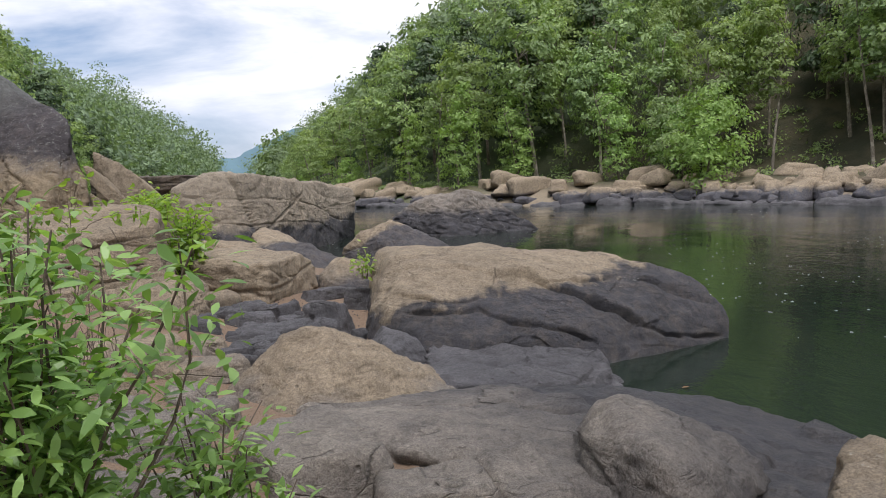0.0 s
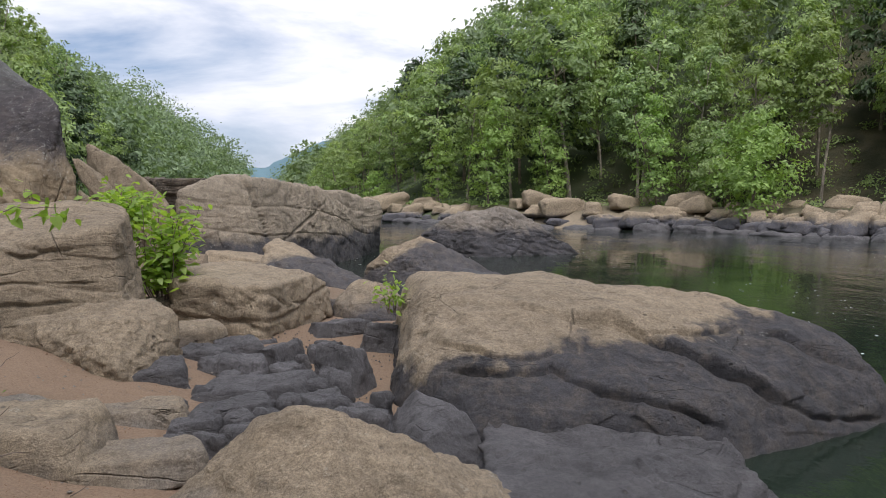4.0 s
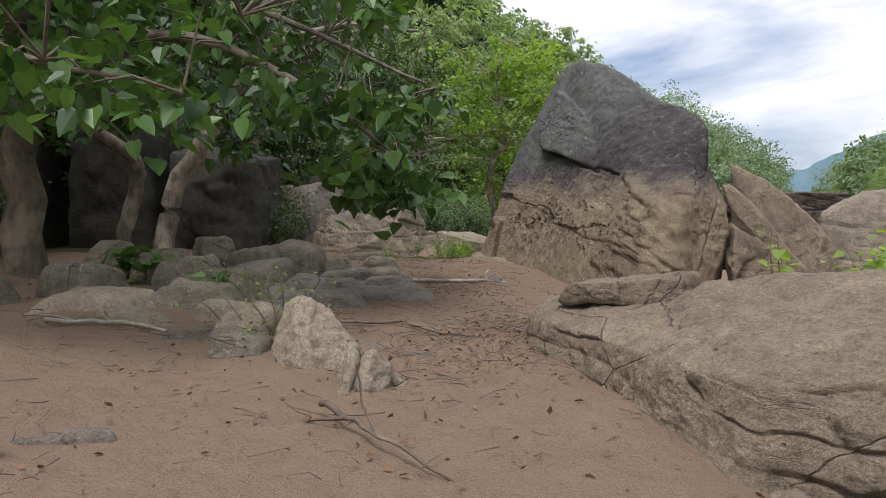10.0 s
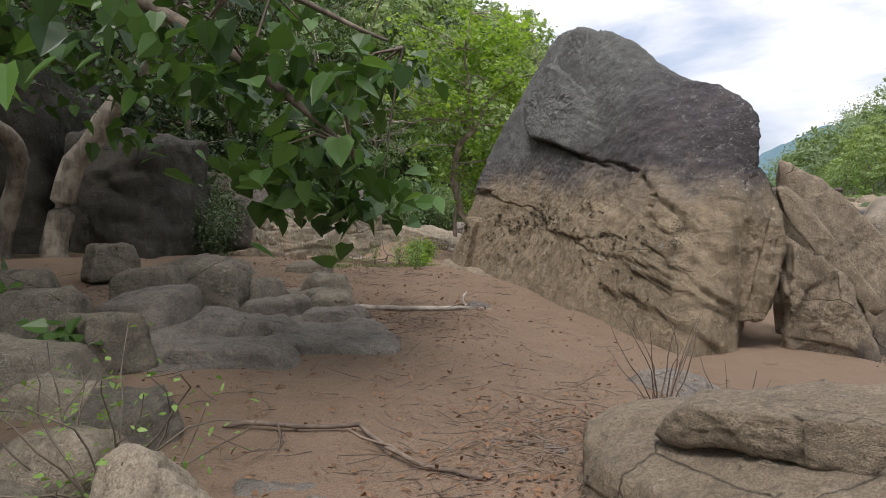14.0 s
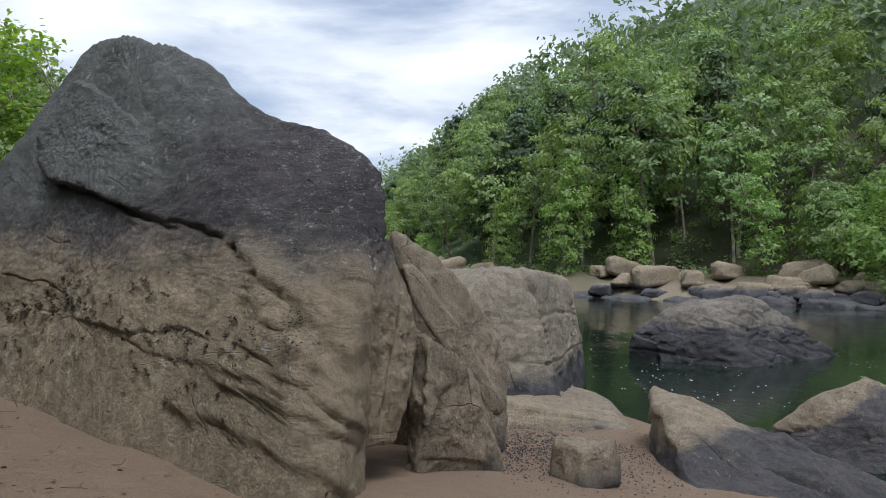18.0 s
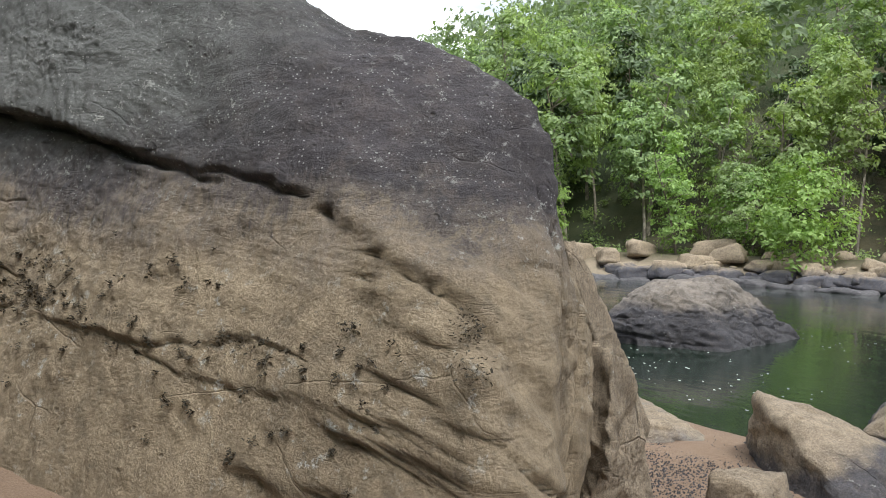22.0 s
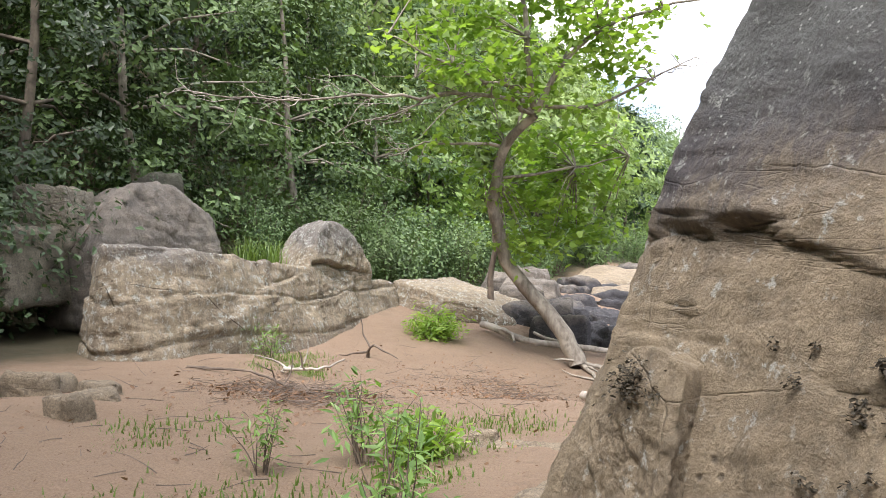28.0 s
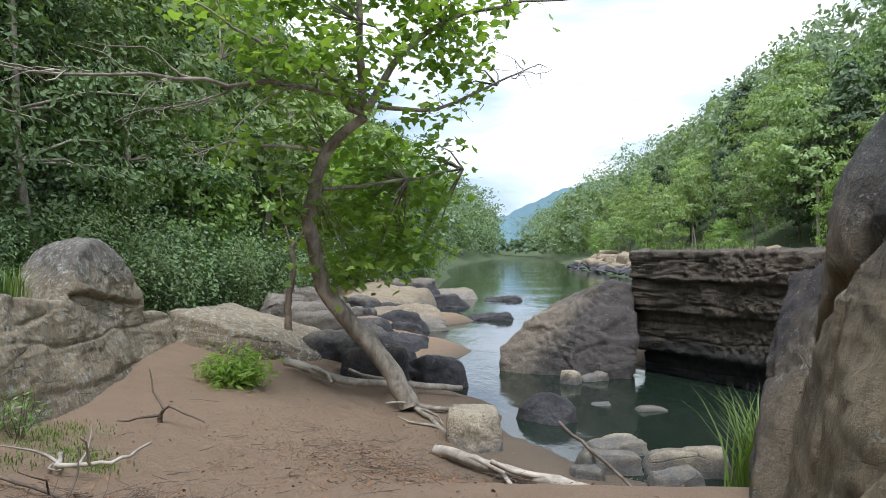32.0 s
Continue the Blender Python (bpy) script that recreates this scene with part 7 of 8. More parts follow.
def bush(seed, label, height, radius, stems, count, leaf, outline, size, name="bush", group="", droop=0.15, outward=False, bark=TWIG, wander=0.13):
    """Stems from one root with leaves along their upper halves."""
    rng = np.random.default_rng(seed)
    ob = thing(name, label, "plant", group=group)
    pieces, places = [], []
    for _ in range(stems):
        a = rng.uniform(0, 2 * np.pi)
        lean = rng.uniform(0.05, 1.0) * radius / height
        line = bent(rng, (0.06 * math.cos(a), 0.06 * math.sin(a), -0.05), (math.cos(a) * lean, math.sin(a) * lean, 1), height * rng.uniform(0.65, 1.05), 7, wander, 0.03)
        pieces.append(tube(line, np.linspace(0.0055, 0.0015, 8) * (0.6 + height), 4))
        k = rng.uniform(1.6, 7, max(1, count // stems))
        p = np.stack([np.interp(k, range(8), line[:, c]) for c in range(3)], 1)
        places.append(p + rng.normal(0, 0.05 + 0.09 * radius, p.shape) * (1, 1, 0.5))
    if stems <= 26:
        for v, f in pieces:
            mesh_object("stem", v, f, bark, ob)
    else:
        v, f = joined(pieces)
        tagged(mesh_object("stem_tangle", v, f, bark, ob), kind="stuff")
    p = np.concatenate(places)
    if count:
        if outward:
            p = p + rng.normal(0, 0.12 * radius, p.shape)
            way = p * (1, 1, 0) / (np.linalg.norm(p[:, :2], axis=1, keepdims=True) + 0.3) + (0, 0, 0.7) + rng.normal(0, 0.5, p.shape)
            v, f = cards(rng, p, rng.uniform(0.6, 1.25, len(p)) * size, outline, way)
        else:
            v, f = leaves(rng, p, rng.uniform(0.6, 1.2, len(p)) * size, outline, droop)
        mesh_object("foliage", v, f, leaf, ob, smooth=False)
    return ob


def put_on(ob, x, y, turn=0.0, size=1.0, z=None, lift=0.0):
    z = float(ground_height(np.array([x]), np.array([y]))[0]) if z is None else z
    ob.matrix_basis = pose(x, y, z + lift, 0, 0, turn) @ Matrix.Diagonal((size, size, size, 1))
    return ob


def sapling(name, label, seed, stems, tufts, leaf, outline, size, per, puff):
    """A thin sapling: crooked stems as rows of (points, first radius), and tufts of leaves at their ends."""
    rng = np.random.default_rng(seed)
    at = np.array(stems[0][0][0], float)
    ob = thing(name, label, "plant", at)
    for points, r in stems:
        p = np.array(points, float)
        t = np.linspace(0, len(p) - 1, len(p) * 4)
        p = np.stack([np.interp(t, range(len(p)), p[:, k]) for k in range(3)], 1)
        p = p + rng.normal(0, 0.006, p.shape) - at
        v, f = tube(p, np.linspace(r, r * 0.35, len(p)), 5)
        mesh_object("stem", v, f, TWIG, ob)
    if tufts:
        c = np.repeat(np.array(tufts, float), per, axis=0)
        c = c + rng.normal(0, puff, c.shape) * (1, 1, 0.6) - at
        v, f = leaves(rng, c, rng.uniform(0.55, 1.15, len(c)) * size, outline, 0.45)
        mesh_object("foliage", v, f, leaf, ob, smooth=False)
    return ob


put_on(bush(61, "tall leafy green shrub beside the rocks", 1.72, 0.62, 34, 5200, LEAF_SHRUB, LEAF_BLADE, 0.1, "leafy_shrub"), 1.78, 1.4)
put_on(bush(62, "small leafy green shrub among stones", 1.02, 0.3, 14, 1000, LEAF_SHRUB, LEAF_BLADE, 0.085, "small_shrub"), 2.47, 1.45)
sapling("thin_sapling", "thin crooked sapling with a tuft of small green leaves", 64, [([(1.22, 5.38, -0.52), (1.11, 5.29, 0.23), (1.02, 5.27, 0.42), (0.94, 5.24, 0.52)], 0.009), ([(0.94, 5.24, 0.52), (0.97, 5.25, 0.6), (0.96, 5.25, 0.74)], 0.005), ([(1.0, 5.26, 0.46), (1.04, 5.28, 0.6), (1.09, 5.29, 0.76)], 0.005), ([(0.94, 5.24, 0.52), (0.9, 5.22, 0.62), (0.88, 5.22, 0.72)], 0.004), ([(1.06, 5.28, 0.36), (1.15, 5.3, 0.46), (1.22, 5.32, 0.56)], 0.004)],
    [(0.96, 5.25, 0.72), (1.07, 5.28, 0.7), (0.89, 5.22, 0.7), (1.1, 5.29, 0.78), (1.0, 5.26, 0.66), (0.93, 5.24, 0.76), (1.12, 5.3, 0.66)], LEAF_SHRUB, LEAF_HEART, 0.055, 11, 0.045)
sapling("broad_sapling", "thin sapling with broad yellow-green leaves", 65, [([(1.08, 6.6, -0.6), (1.12, 6.64, -0.28), (1.13, 6.64, 0.2), (1.14, 6.64, 0.56), (1.12, 6.64, 0.98)], 0.009), ([(1.14, 6.64, 0.5), (1.3, 6.66, 0.66), (1.55, 6.68, 0.76), (1.82, 6.68, 0.78)], 0.006), ([(1.14, 6.64, 0.6), (1.0, 6.62, 0.78), (0.8, 6.57, 0.86)], 0.005), ([(1.14, 6.64, 0.7), (1.2, 6.65, 0.9), (1.25, 6.66, 1.09)], 0.004)],
    [(0.8, 6.57, 0.88), (0.95, 6.6, 0.82), (1.08, 6.64, 0.8), (1.2, 6.65, 0.78), (1.43, 6.68, 0.87), (1.56, 6.68, 0.74), (1.7, 6.69, 0.76), (1.83, 6.68, 0.72), (1.25, 6.66, 1.1), (1.1, 6.64, 0.6)], LEAF_SYC, LEAF_HEART, 0.088, 8, 0.06)
sapling("dry_shrub", "dry brown shrub of thin bare stalks in the sand", 68, [([(1.11, 5.82, -0.5), (1.02, 5.82, -0.2), (0.79, 5.8, 0.02), (0.57, 5.78, 0.42)], 0.007), ([(1.12, 5.82, -0.5), (1.0, 5.8, -0.15), (0.9, 5.82, 0.19), (0.86, 5.85, 0.4)], 0.006), ([(1.12, 5.83, -0.5), (1.13, 5.84, -0.1), (1.17, 5.85, 0.31)], 0.006), ([(1.14, 5.82, -0.5), (1.28, 5.86, 0.06), (1.34, 5.87, 0.3)], 0.006), ([(1.15, 5.82, -0.5), (1.36, 5.86, -0.25), (1.61, 5.89, -0.16), (1.76, 5.91, -0.05)], 0.005), ([(1.1, 5.82, -0.48), (0.92, 5.78, -0.3), (0.7, 5.76, -0.22)], 0.004), ([(1.36, 5.86, -0.25), (1.5, 5.88, -0.12), (1.52, 5.88, 0.02)], 0.003), ([(0.79, 5.8, 0.02), (0.7, 5.82, 0.2), (0.72, 5.8, 0.36)], 0.003), ([(1.13, 5.84, -0.1), (1.05, 5.84, 0.1), (1.03, 5.84, 0.24)], 0.003), ([(1.17, 5.82, -0.5), (1.3, 5.8, -0.36), (1.5, 5.78, -0.33)], 0.004)],
    [(1.6, 5.88, -0.2), (1.33, 5.87, 0.1)], LEAF_SHRUB, LEAF_HEART, 0.05, 5, 0.03)
sapling("bare_sapling", "bare upright dead twig in the sand", 66, [([(1.42, 5.6, -0.7), (1.4, 5.6, -0.1), (1.41, 5.6, 0.32)], 0.007), ([(1.4, 5.6, 0.05), (1.46, 5.6, 0.2), (1.5, 5.6, 0.3)], 0.003), ([(1.4, 5.6, 0.0), (1.36, 5.6, 0.15)], 0.003)], [], TWIG, LEAF_OVAL, 0.05, 1, 0.01)
sapling("bare_sapling", "thin leaning dead stalk in the sand", 67, [([(0.72, 5.1, -0.45), (0.68, 5.1, 0.05), (0.62, 5.1, 0.38)], 0.005)], [], TWIG, LEAF_OVAL, 0.05, 1, 0.01)
put_on(bush(63, "dry twiggy bush with few green leaves", 0.8, 0.6, 24, 12, LEAF_SHRUB, LEAF_OVAL, 0.05, "dry_bush", wander=0.24), 1.42, 5.45)
put_on(bush(67, "bright green shrub growing behind the ledge", 1.5, 0.75, 18, 1000, LEAF_SYC, LEAF_OVAL, 0.14, "ledge_shrub"), 2.0, 11.55, z=-0.55)
put_on(bush(68, "low green vines on top of the ledge", 0.75, 0.9, 20, 900, LEAF_SYC, LEAF_OVAL, 0.13, "ledge_vine"), 1.35, 12.2, z=0.42)
put_on(bush(69, "sprig with yellow-green leaves on the ledge", 0.75, 0.2, 3, 16, LEAF_SYC, LEAF_HEART, 0.12, "ledge_sprig"), 0.35, 12.3, z=0.45)
put_on(bush(70, "small yellow-green shoot between boulders", 0.55, 0.16, 6, 90, LEAF_SYC, LEAF_OVAL, 0.1, "yellow_shoot"), 4.75, 10.0, z=-0.45)
put_on(bush(71, "dry shrub with sparse small leaves beside a stone", 1.15, 0.75, 24, 300, LEAF_SHRUB, LEAF_OVAL, 0.055, "sparse_shrub", bark=BARK, wander=0.3), -4.25, 10.75)
put_on(bush(72, "broad-leaved green plant in the shade", 0.9, 0.7, 12, 120, LEAF_BROAD, LEAF_HEART, 0.22, "broad_plant"), -9.6, 14.2)
put_on(bush(73, "broad-leaved green seedling under the trees", 0.6, 0.5, 8, 60, LEAF_BROAD, LEAF_HEART, 0.18, "broad_seedling"), -6.9, 12.9)
put_on(bush(74, "thin dry stalks standing in the sand", 0.95, 0.55, 12, 8, DRY, LEAF_LANCE, 0.06, "dry_stalks"), -1.75, 14.1)
put_on(bush(75, "thin dry stalks by the bedded ledge", 0.7, 0.3, 7, 0, DRY, LEAF_LANCE, 0.06, "dry_stalks"), -1.3, 13.0)
for x, y, turn, size in ((-8.6, 24.6, 0, 1.0), (-9.05, 23.9, 80, 0.75), (-7.75, 23.3, 160, 1.05), (-8.9, 25.1, 40, 0.7), (-7.4, 22.6, 220, 0.8)):
    put_on(bush(80 + int(turn), "slender green weed growing in the sand", 0.75, 0.3, 9, 150, LEAF_SHRUB, LEAF_LANCE, 0.12, "green_weed", "weeds in the sand"), x, y, turn, size)
put_on(bush(76, "low clump of bright green ferns", 0.75, 1.4, 60, 1500, LEAF_SYC, LEAF_LANCE, 0.17, "fern_clump"), -12.4, 35.2)
put_on(bush(77, "low clump of green herbs by the boulder", 0.6, 0.8, 30, 500, LEAF_SYC, LEAF_OVAL, 0.12, "herb_clump"), -8.3, 24.9, z=0.0, size=0.8)
put_on(bush(78, "small herb growing at the wall's foot", 0.7, 0.5, 16, 260, LEAF_SHRUB, LEAF_LANCE, 0.1, "wall_herb"), -13.5, 30.4)

under = bush(90, "dense green undergrowth bush at the wood's edge", 2.6, 1.9, 9, 2600, LEAF_MID, LEAF_SPRAY[:4], 0.125, "undergrowth_bush", "undergrowth bushes", 0.25, True)
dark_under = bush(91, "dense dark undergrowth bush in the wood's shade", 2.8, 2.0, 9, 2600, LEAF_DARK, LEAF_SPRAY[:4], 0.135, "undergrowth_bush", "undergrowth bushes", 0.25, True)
fresh_under = bush(92, "tall fresh green bush of fine leaves", 3.4, 1.9, 9, 3200, LEAF_MID, LEAF_SPRAY[:4], 0.11, "undergrowth_bush", "undergrowth bushes", 0.25, True)
bush_rng = random.Random(9)
beds = {0: [], 1: [], 2: []}
y = 23.0
while y < 74:
    foot = float(np.interp(y, *FOOT))
    for off, lot in ((-1.2, (0, 2, 0)), (1.2, (0, 1, 2)), (3.8, (1, 1, 0)), (6.6, (1, 1, 0))):
        if (off < 0 and y < 38) or (y < 30 and off < 2):
            continue
        kind = bush_rng.choice(lot) if y > 34 else 1
        beds[kind].append((foot - off + bush_rng.uniform(-0.8, 0.8), y + bush_rng.uniform(-1, 1), bush_rng.uniform(0.85, 1.35)))
    y += 2.7
beds[1] += [(-17.6, 24.5, 1.0), (-13.9, 23.4, 0.8), (-16.2, 25.6, 0.9), (-14.4, 14.4, 0.8), (-15.0, 11.0, 1.1), (-14.0, 8.0, 1.2), (-12.6, 22.6, 0.6), (-18.0, 28.4, 1.1)]
beds[2] += [(-17.4, 39.6, 1.0), (-16.8, 42.4, 1.1), (-16.2, 40.6, 0.7), (-17.9, 36.6, 0.8), (-15.6, 45.4, 0.9)]
beds[0] += [(-14.2, 66.0, 1.3), (-13.6, 76.0, 1.4), (-13.0, 88.0, 1.5), (-13.0, 100.0, 1.6), (-16.9, 37.4, 0.6)]
for kind, ob in enumerate((under, dark_under, fresh_under)):
    for k, (x, y, s) in enumerate(beds[kind]):
        put_on(ob if k == 0 else copy_thing(ob, Matrix()), x, y, bush_rng.uniform(0, 360), s)
sapling("pale_snag", "pale crooked dead sapling behind the rock wall", 93, [([(-12.43, 39.4, -0.4), (-12.5, 39.5, 0.7), (-12.35, 39.5, 1.4), (-12.4, 39.5, 2.0), (-12.1, 39.5, 2.4)], 0.11), ([(-12.4, 39.5, 1.9), (-12.6, 39.5, 2.6), (-12.7, 39.5, 3.4)], 0.04)], [], TWIG, LEAF_OVAL, 0.1, 1, 0.1)


def grass(name, label, seed, spots, tall, count, mat=GRASS, kind="stuff"):
    rng = np.random.default_rng(seed)
    verts, faces, n = [], [], 0
    for x, y, z, wide in spots:
        for _ in range(count):
            bx, by = x + rng.normal(0, wide), y + rng.normal(0, wide)
            a, h, w = rng.uniform(0, 6.28), tall * rng.uniform(0.5, 1.1), 0.006 + 0.006 * tall
            bend = rng.uniform(0.15, 0.6) * h
            for k, t in enumerate((0, 0.45, 0.8, 1.0)):
                cx, cy, cz = bx + bend * t * t * math.cos(a), by + bend * t * t * math.sin(a), z - 0.03 + h * (t - 0.25 * t * t)
                s = w * (1 - t) + 0.001
                verts += [(cx - s * math.sin(a), cy + s * math.cos(a), cz), (cx + s * math.sin(a), cy - s * math.cos(a), cz)]
            faces += [(n, n + 1, n + 3, n + 2), (n + 2, n + 3, n + 5, n + 4), (n + 4, n + 5, n + 7, n + 6)]
            n += 8
    return tagged(mesh_object(name, np.array(verts), np.array(faces), mat), label, "grass", kind=kind)


def low(x, y):
    return float(ground_height(np.array([x]), np.array([y]))[0])


grass("sedge_clump", "arching green sedge clump by the pond", 21, [(-4.35, 31.6, low(-4.35, 31.6), 0.16), (-4.15, 31.9, low(-4.15, 31.9), 0.14)], 1.7, 110, kind="")
grass("wall_grass", "tuft of green grass behind the rock wall", 22, [(-15.3, 33.0, 1.1, 0.15), (-15.6, 32.6, 1.1, 0.15)], 0.9, 120, kind="")
grass("short_grass", "patches of short bright grass on the sand", 23, [(-13.2, 29.8, low(-13.2, 29.8), 0.35), (-13.4, 31.0, low(-13.4, 31), 0.3), (-12.9, 28.8, low(-12.9, 28.8), 0.3), (-8.2, 25.2, low(-8.2, 25.2), 0.3), (-8.0, 24.2, low(-8, 24.2), 0.25), (-8.6, 23.2, low(-8.6, 23.2), 0.3), (-10.5, 24.2, low(-10.5, 24.2), 0.4), (-9.0, 26.5, low(-9, 26.5), 0.25), (-9.3, 22.4, low(-9.3, 22.4), 0.3), (-12.3, 29.4, low(-12.3, 29.4), 0.22), (-12.0, 29.1, low(-12.0, 29.1), 0.2), (-12.6, 29.6, low(-12.6, 29.6), 0.2), (-8.4, 25.3, low(-8.4, 25.3), 0.2), (-8.1, 26.8, low(-8.1, 26.8), 0.3)], 0.085, 380)
grass("ledge_grass", "tufts of green grass on top of the layered ledge", 25, [(-2.9, 42.2, 1.9, 0.2), (-2.2, 41.6, 1.92, 0.25), (-1.2, 40.8, 1.95, 0.2)], 0.4, 70, kind="")
far_spots = []
for y in np.arange(24, 90, 2.2):
    for off in (6.4, 9.0):
        x = float(far_shore(y)) + off + bush_rng.uniform(-1, 1)
        far_spots.append((x, float(y), low(x, y), 0.8))
grass("bank_grass", "rough green grass along the far bank", 24, far_spots, 0.7, 60)


# ---- sticks, litter, foam ----
def stick(name, label, points, r0, r1, mat=TWIG, lift=0.02, side=0, group=""):
    rng = np.random.default_rng(side + len(points))
    p = np.array([(x, y, low(x, y) + lift + dz) for x, y, dz in points])
    t = np.linspace(0, len(p) - 1, len(p) * 4)
    p = np.stack([np.interp(t, range(len(p)), p[:, k]) for k in range(3)], 1) + rng.normal(0, 0.008, (len(t), 3))
    pieces = [tube(p, np.linspace(r0, r1, len(p)), 6)]
    for _ in range(side):
        k = int(rng.integers(2, len(p) - 1))
        pieces.append(tube(bent(rng, p[k], (*rng.normal(0, 1, 2), 0.25), 0.25 + 10 * r0, 4, 0.25), np.linspace(r0 * 0.6, r1 * 0.5, 5), 4))
    v, f = joined(pieces)
    at = p[0].copy()
    ob = mesh_object(name, v - at, f, mat)
    ob.location = at
    return tagged(ob, label, "stick", group)


stick("dead_branch", "dark forked dead branch lying on the sand", [(-2.55, 8.95, 0.06), (-2.1, 8.7, 0.03), (-1.62, 8.48, 0.0)], 0.024, 0.01, side=3)
stick("long_stick", "long thin grey stick on the sand", [(-2.4, 5.2, 0), (-1.4, 5.9, 0.02), (-0.7, 6.2, 0), (-0.1, 6.1, 0.02)], 0.017, 0.008, side=3)
stick("fallen_limb", "bleached fallen limb beside the stones", [(-6.9, 10.3, 0.02), (-6.2, 10.75, 0.03), (-5.6, 10.9, 0.0)], 0.03, 0.022, DRIFT, side=1)
stick("crooked_stick", "crooked brown stick across the sand", [(-4.6, 12.2, 0), (-3.6, 12.35, 0.03), (-3.0, 11.9, 0.0), (-2.55, 11.8, 0)], 0.02, 0.014, side=2)
stick("half_buried_log", "long grey log half buried in the sand", [(-6.6, 17.7, 0), (-5.7, 17.9, 0.02), (-4.9, 18.3, 0.02), (-4.4, 18.5, 0)], 0.05, 0.03, DRIFT, side=1)
stick("driftwood_log", "pale driftwood log below the leaning tree", [(-12.0, 37.3, 0.1), (-10.6, 36.4, 0.1), (-9.2, 37.1, 0.12), (-8.3, 37.6, 0.15)], 0.1, 0.07, DRIFT, 0.06, 2)
stick("driftwood_log", "long driftwood trunk stranded at the pond's edge", [(-8.6, 33.0, 0.05), (-7.6, 32.0, 0.08), (-6.4, 31.4, 0.05), (-5.0, 31.6, 0.05)], 0.1, 0.07, DRIFT, 0.06, 2)
stick("leaning_pole", "thin stick leaning out of the pond", [(-6.6, 34.4, 0.45), (-6.2, 32.4, 0.3), (-5.9, 30.7, 0.1)], 0.03, 0.018, side=0)
stick("bare_branch", "pale bare branch with forks on the sand", [(-12.5, 29.6, 0.0), (-12.0, 28.6, 0.08), (-11.5, 28.7, 0.15), (-11.3, 29.1, 0.3)], 0.035, 0.012, DRIFT, side=4)
stick("bare_branch", "thin brown branch on the sand near the wall", [(-13.2, 28.0, 0.0), (-12.2, 28.1, 0.04), (-11.2, 27.6, 0.0), (-10.4, 27.4, 0.04)], 0.022, 0.01, side=5)
stick("dead_stub", "small dead stub of roots in the sand", [(-12.45, 32.0, 0.0), (-12.4, 31.95, 0.14), (-12.25, 31.9, 0.26)], 0.04, 0.014, side=3)
stick("root", "pale surface root at the tree's foot", [(-9.2, 35.7, 0.06), (-8.8, 35.0, 0.05), (-8.5, 34.3, 0.03), (-8.3, 33.6, 0.02)], 0.06, 0.02, BARK_PALE, side=2)
stick("root", "pale surface root beside the squared stone", [(-9.1, 35.6, 0.08), (-8.6, 35.8, 0.06), (-8.2, 36.3, 0.04)], 0.07, 0.03, BARK_PALE, side=1)

roots = thing("uprooted_stump", "bleached uprooted stump with forking roots on the far bank", "stump", (52.4, 40.8, 0.6))
root_rng = np.random.default_rng(12)
for k in range(9):
    line = bent(root_rng, (0, 0, 1.2), (-0.4 + root_rng.normal(0, 0.5), 0.5 + root_rng.normal(0, 0.6), root_rng.uniform(-0.7, 0.9)), root_rng.uniform(2.5, 4.5), 6, 0.2)
    v, f = tube(line, np.linspace(0.16, 0.03, 7), 5)
    mesh_object("root", v, f, DRIFT, roots)
v, f = tube(bent(root_rng, (0, 0, 1.2), (0.7, -0.5, 1.1), 5.5, 6, 0.08), np.linspace(0.3, 0.16, 7), 8)
mesh_object("trunk", v, f, DRIFT, roots)


def litter(name, label, seed, count, areas, size, mat, outline):
    rng = np.random.default_rng(seed)
    p = []
    for x, y, wide, long_, share in areas:
        n = int(count * share)
        q = np.stack([x + rng.normal(0, wide, n), y + rng.normal(0, long_, n)], 1)
        p.append(np.c_[q, ground_height(q[:, 0], q[:, 1]) + 0.05 * fbm(np.c_[q, 0 * q[:, 0]] / 1.7, 3, 3) + 0.02])
    p = np.concatenate(p)
    p = p[p[:, 2] > WATER + 0.12]
    v, f = leaves(rng, p, rng.uniform(0.5, 1.3, len(p)) * size, outline, 0.0)
    return tagged(mesh_object(name, v, f, mat, smooth=False), label, "litter", kind="stuff")


AREAS = [(-3.0, 8.0, 2.2, 2.2, 0.2), (-4.5, 14.5, 1.8, 2.5, 0.28), (-7.5, 20.0, 1.8, 2.5, 0.18), (-10.5, 27.0, 1.6, 3.0, 0.2), (-9.5, 32.0, 1.2, 1.6, 0.14), (-9.5, 16.0, 2.0, 4.0, 0.2), (-10.9, 27.2, 0.5, 0.45, 0.5), (-2.3, 12.3, 0.6, 1.2, 0.3), (-9.2, 31.0, 0.8, 1.4, 0.3), (-6.5, 17.2, 1.4, 0.9, 0.3)]
litter("leaf_litter", "scattered brown dead leaves on the sand", 31, 2000, AREAS, 0.06, DRY, LEAF_OVAL)


litter("sand_debris", "fine dark bits of bark and leaf on the sand", 36, 12000, AREAS + [(1.0, 6.0, 1.6, 1.6, 0.15), (2.0, 4.0, 0.8, 1.4, 0.06)], 0.022, DRY, LEAF_LANCE)


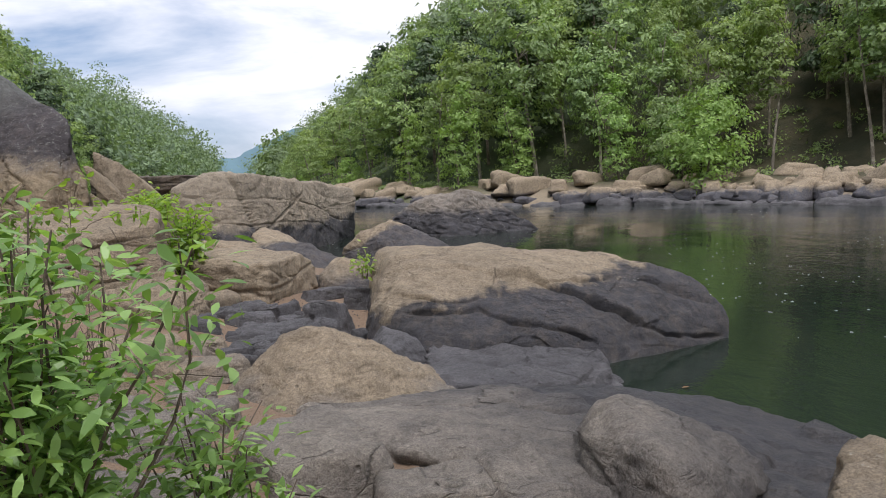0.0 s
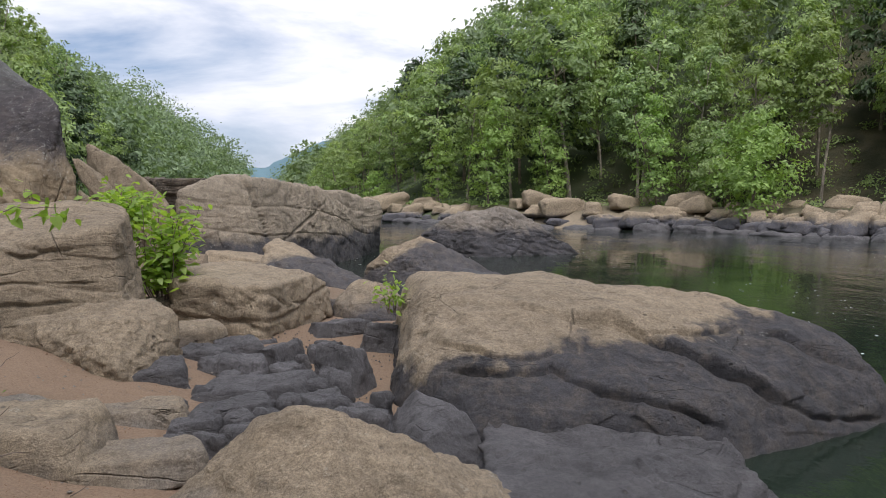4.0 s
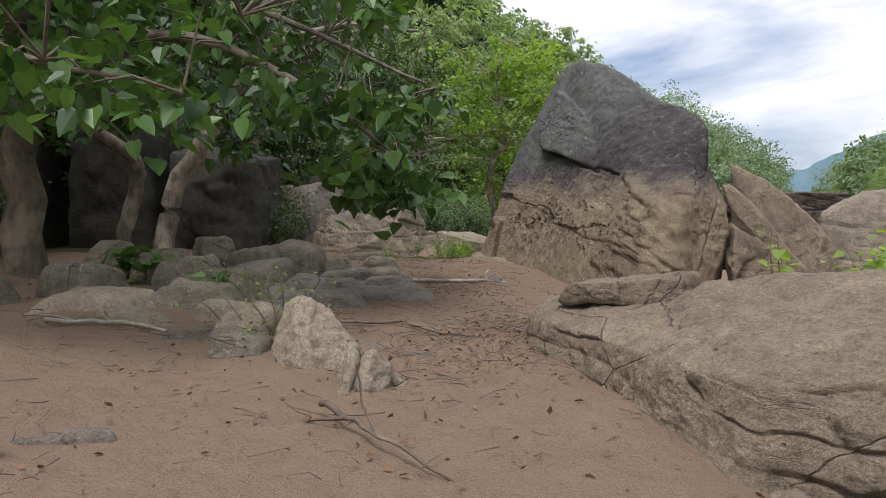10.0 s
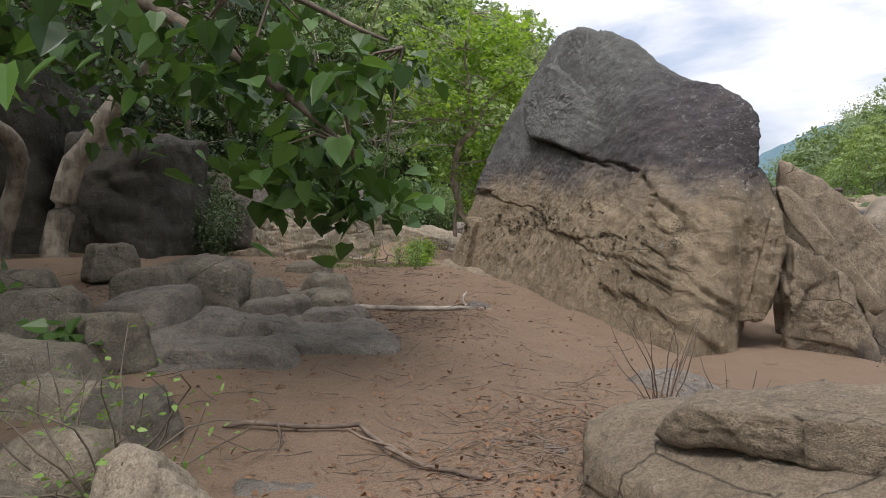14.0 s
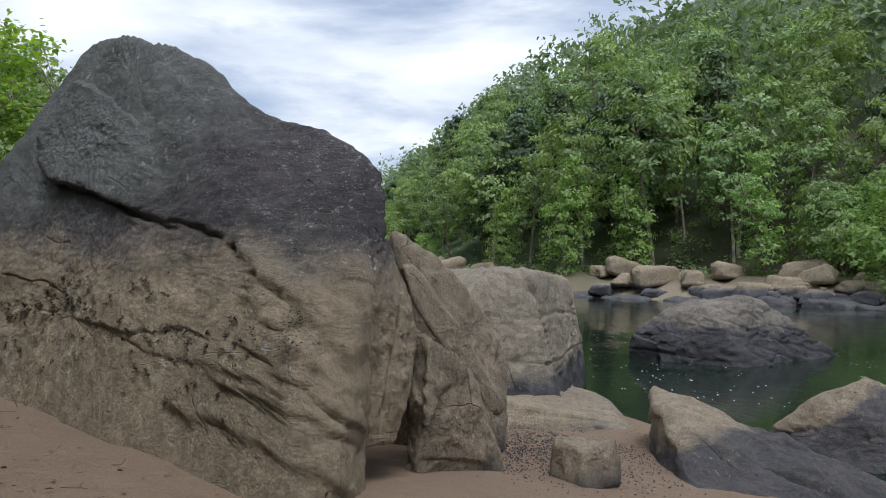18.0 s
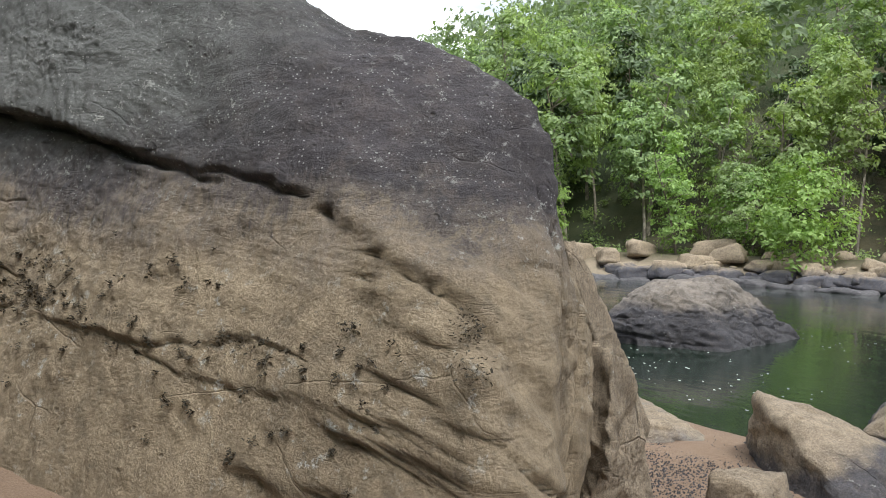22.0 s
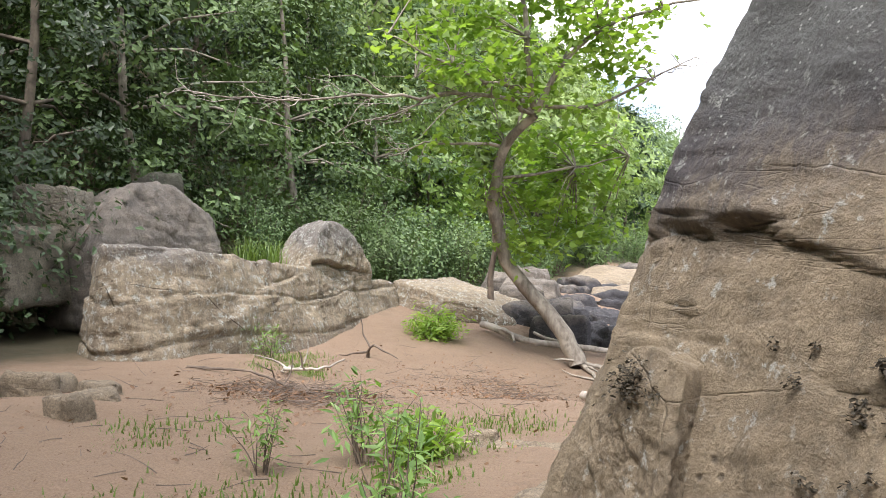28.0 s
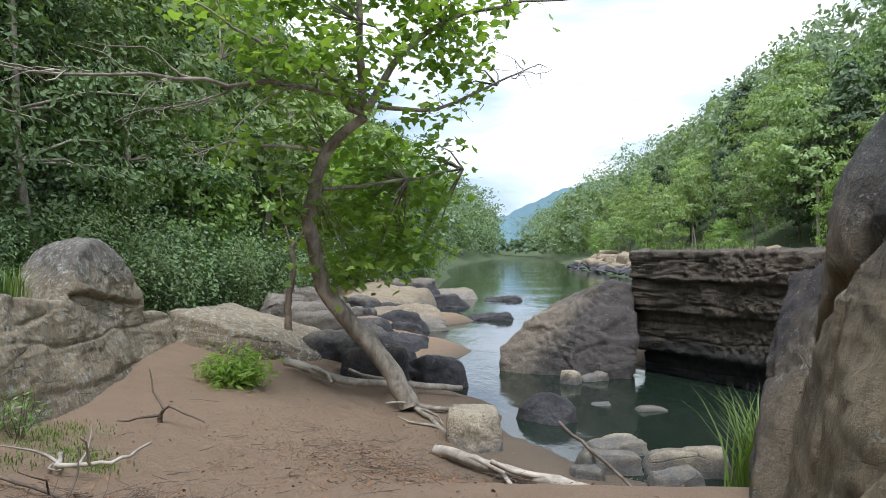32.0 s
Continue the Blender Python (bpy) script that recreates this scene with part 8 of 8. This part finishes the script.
def twig_litter(seed, count):
    rng = np.random.default_rng(seed)
    pieces = []
    for x, y, wide, long_, share in AREAS:
        for _ in range(int(count * share)):
            a, b = x + rng.normal(0, wide), y + rng.normal(0, long_)
            z = low(a, b) + 0.03
            if z > WATER + 0.15:
                pieces.append(tube(bent(rng, (a, b, z), (rng.normal(), rng.normal(), 0.0), rng.uniform(0.08, 0.5), 3, 0.15), np.linspace(0.0045, 0.002, 4), 4))
    v, f = joined(pieces)
    return tagged(mesh_object("twig_litter", v, f, TWIG), "scattered thin twigs and sticks on the sand", "litter", kind="stuff")


twig_litter(33, 900)


def pebbles(seed, count):
    """Loose pebbles as small angular grains."""
    rng = np.random.default_rng(seed)
    base = np.array([(1, 0, 0), (-1, 0, 0), (0, 1, 0), (0, -1, 0), (0, 0, 0.7), (0, 0, -0.7)], float)
    tri = np.array([(0, 2, 4), (2, 1, 4), (1, 3, 4), (3, 0, 4), (2, 0, 5), (1, 2, 5), (3, 1, 5), (0, 3, 5)])
    places = [np.stack([x + rng.normal(0, wide, int(count * share)), y + rng.normal(0, long_, int(count * share))], 1) for x, y, wide, long_, share in
              [(1.7, 21.2, 0.8, 1.0, 0.5), (2.9, 21.6, 0.6, 0.8, 0.16), (-2.4, 12.0, 0.4, 1.0, 0.03), (3.2, 9.0, 1.2, 2.0, 0.15), (-6.6, 31.8, 1.2, 0.9, 0.16)]]
    at = np.concatenate(places)
    at = np.concatenate([at, ground_height(at[:, 0], at[:, 1])[:, None] + 0.025], 1)
    verts = base[None] * (rng.uniform(0.004, 0.018, (len(at), 1, 1)) * rng.uniform(0.6, 1.3, (len(at), 6, 3))) + at[:, None, :]
    faces = tri[None] + 6 * np.arange(len(at))[:, None, None]
    verts, faces = verts.reshape(-1, 3), faces.reshape(-1, 3)
    return tagged(mesh_object("shingle", verts, faces, STONE_SHELF, smooth=False), "small grey and brown pebbles on the sand", "pebbles", kind="stuff")


pebbles(35, 7000)

foam_mat, foam_body = surface("river_foam", 0.6)
foam_body.inputs["Base Color"].default_value = (0.75, 0.76, 0.72, 1)
foam_rng = np.random.default_rng(14)
spots = []
while len(spots) < 900:
    x, y = foam_rng.uniform(7.0, 40), foam_rng.uniform(-2, 42)
    if x < float(far_shore(y)) - 1 and vnoise(np.array([[x * 0.28 - 0.1 * y, y * 0.1, 3.0]]), 6)[0] > -0.05 + 0.01 * y:
        spots.append((x, y))
ang = np.linspace(0, 2 * np.pi, 6, endpoint=False)
fv, ff = [], []
for k, (x, y) in enumerate(spots):
    s = foam_rng.uniform(0.006, 0.022) * (1 + 0.015 * y)
    fv.append(np.stack([x + s * np.cos(ang), y + s * 1.5 * np.sin(ang), np.full(6, WATER + 0.006)], 1))
    ff.append(np.arange(6) + 6 * k)
tagged(mesh_object("foam_specks", np.concatenate(fv), np.array(ff), foam_mat), "drifting white foam specks on the water", "foam", kind="stuff")
leaf_on = mesh_object("floating_leaf", np.array([(0, 0, 0), (0.05, 0.03, 0.006), (0.1, 0, 0.004), (0.05, -0.03, 0.008)]), np.array([(0, 1, 2, 3)]), DRY)
leaf_on.location = (7.35, 5.4, WATER + 0.006)
tagged(leaf_on, "single orange leaf floating on the water", "leaf")

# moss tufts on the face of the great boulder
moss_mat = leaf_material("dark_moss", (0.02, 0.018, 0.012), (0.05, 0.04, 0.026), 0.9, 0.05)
skin = []
for name in ("main_mass", "foot_lobe", "foot_block"):
    mv = np.empty(len(bpy.data.objects[name].data.vertices) * 3, np.float32)
    bpy.data.objects[name].data.vertices.foreach_get("co", mv)
    skin.append(mv.reshape(-1, 3) + home)
skin = np.concatenate(skin)
moss_rng = np.random.default_rng(15)
MOSS_AT = (-6.42, 23.1, 1.07)
blobs = []


def tuft(q, n, wide):
    near = skin[np.argmin(((skin - q) ** 2).sum(1))]
    blobs.append(near + np.array([-0.012, -0.015, 0.0]) + moss_rng.normal(0, wide, (n, 3)))


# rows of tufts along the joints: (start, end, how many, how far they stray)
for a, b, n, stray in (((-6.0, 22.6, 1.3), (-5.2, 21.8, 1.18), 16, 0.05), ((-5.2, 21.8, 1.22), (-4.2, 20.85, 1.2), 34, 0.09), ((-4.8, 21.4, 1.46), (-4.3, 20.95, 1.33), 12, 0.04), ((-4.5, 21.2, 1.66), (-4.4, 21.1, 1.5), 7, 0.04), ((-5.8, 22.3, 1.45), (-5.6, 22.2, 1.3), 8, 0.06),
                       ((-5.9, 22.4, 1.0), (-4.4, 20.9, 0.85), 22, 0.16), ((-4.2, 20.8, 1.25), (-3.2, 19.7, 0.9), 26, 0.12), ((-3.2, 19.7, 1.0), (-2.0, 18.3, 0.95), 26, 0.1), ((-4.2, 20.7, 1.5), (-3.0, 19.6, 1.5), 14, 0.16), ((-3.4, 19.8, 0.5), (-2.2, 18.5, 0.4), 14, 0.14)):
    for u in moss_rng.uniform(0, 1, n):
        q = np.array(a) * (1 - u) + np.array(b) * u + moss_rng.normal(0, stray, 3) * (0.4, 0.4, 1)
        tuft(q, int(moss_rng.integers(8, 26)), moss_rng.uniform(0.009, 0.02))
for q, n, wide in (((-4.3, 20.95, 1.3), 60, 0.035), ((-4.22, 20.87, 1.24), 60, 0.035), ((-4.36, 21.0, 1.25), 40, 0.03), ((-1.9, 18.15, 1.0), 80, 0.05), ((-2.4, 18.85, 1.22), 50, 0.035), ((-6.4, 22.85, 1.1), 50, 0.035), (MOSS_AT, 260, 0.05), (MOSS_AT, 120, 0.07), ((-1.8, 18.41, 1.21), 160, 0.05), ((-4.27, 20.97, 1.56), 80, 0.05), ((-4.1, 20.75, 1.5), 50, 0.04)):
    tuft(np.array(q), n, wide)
blobs = np.concatenate(blobs)
v, f = leaves(moss_rng, blobs - home, moss_rng.uniform(0.015, 0.035, len(blobs)), LEAF_SPRAY[:4], 0.2)
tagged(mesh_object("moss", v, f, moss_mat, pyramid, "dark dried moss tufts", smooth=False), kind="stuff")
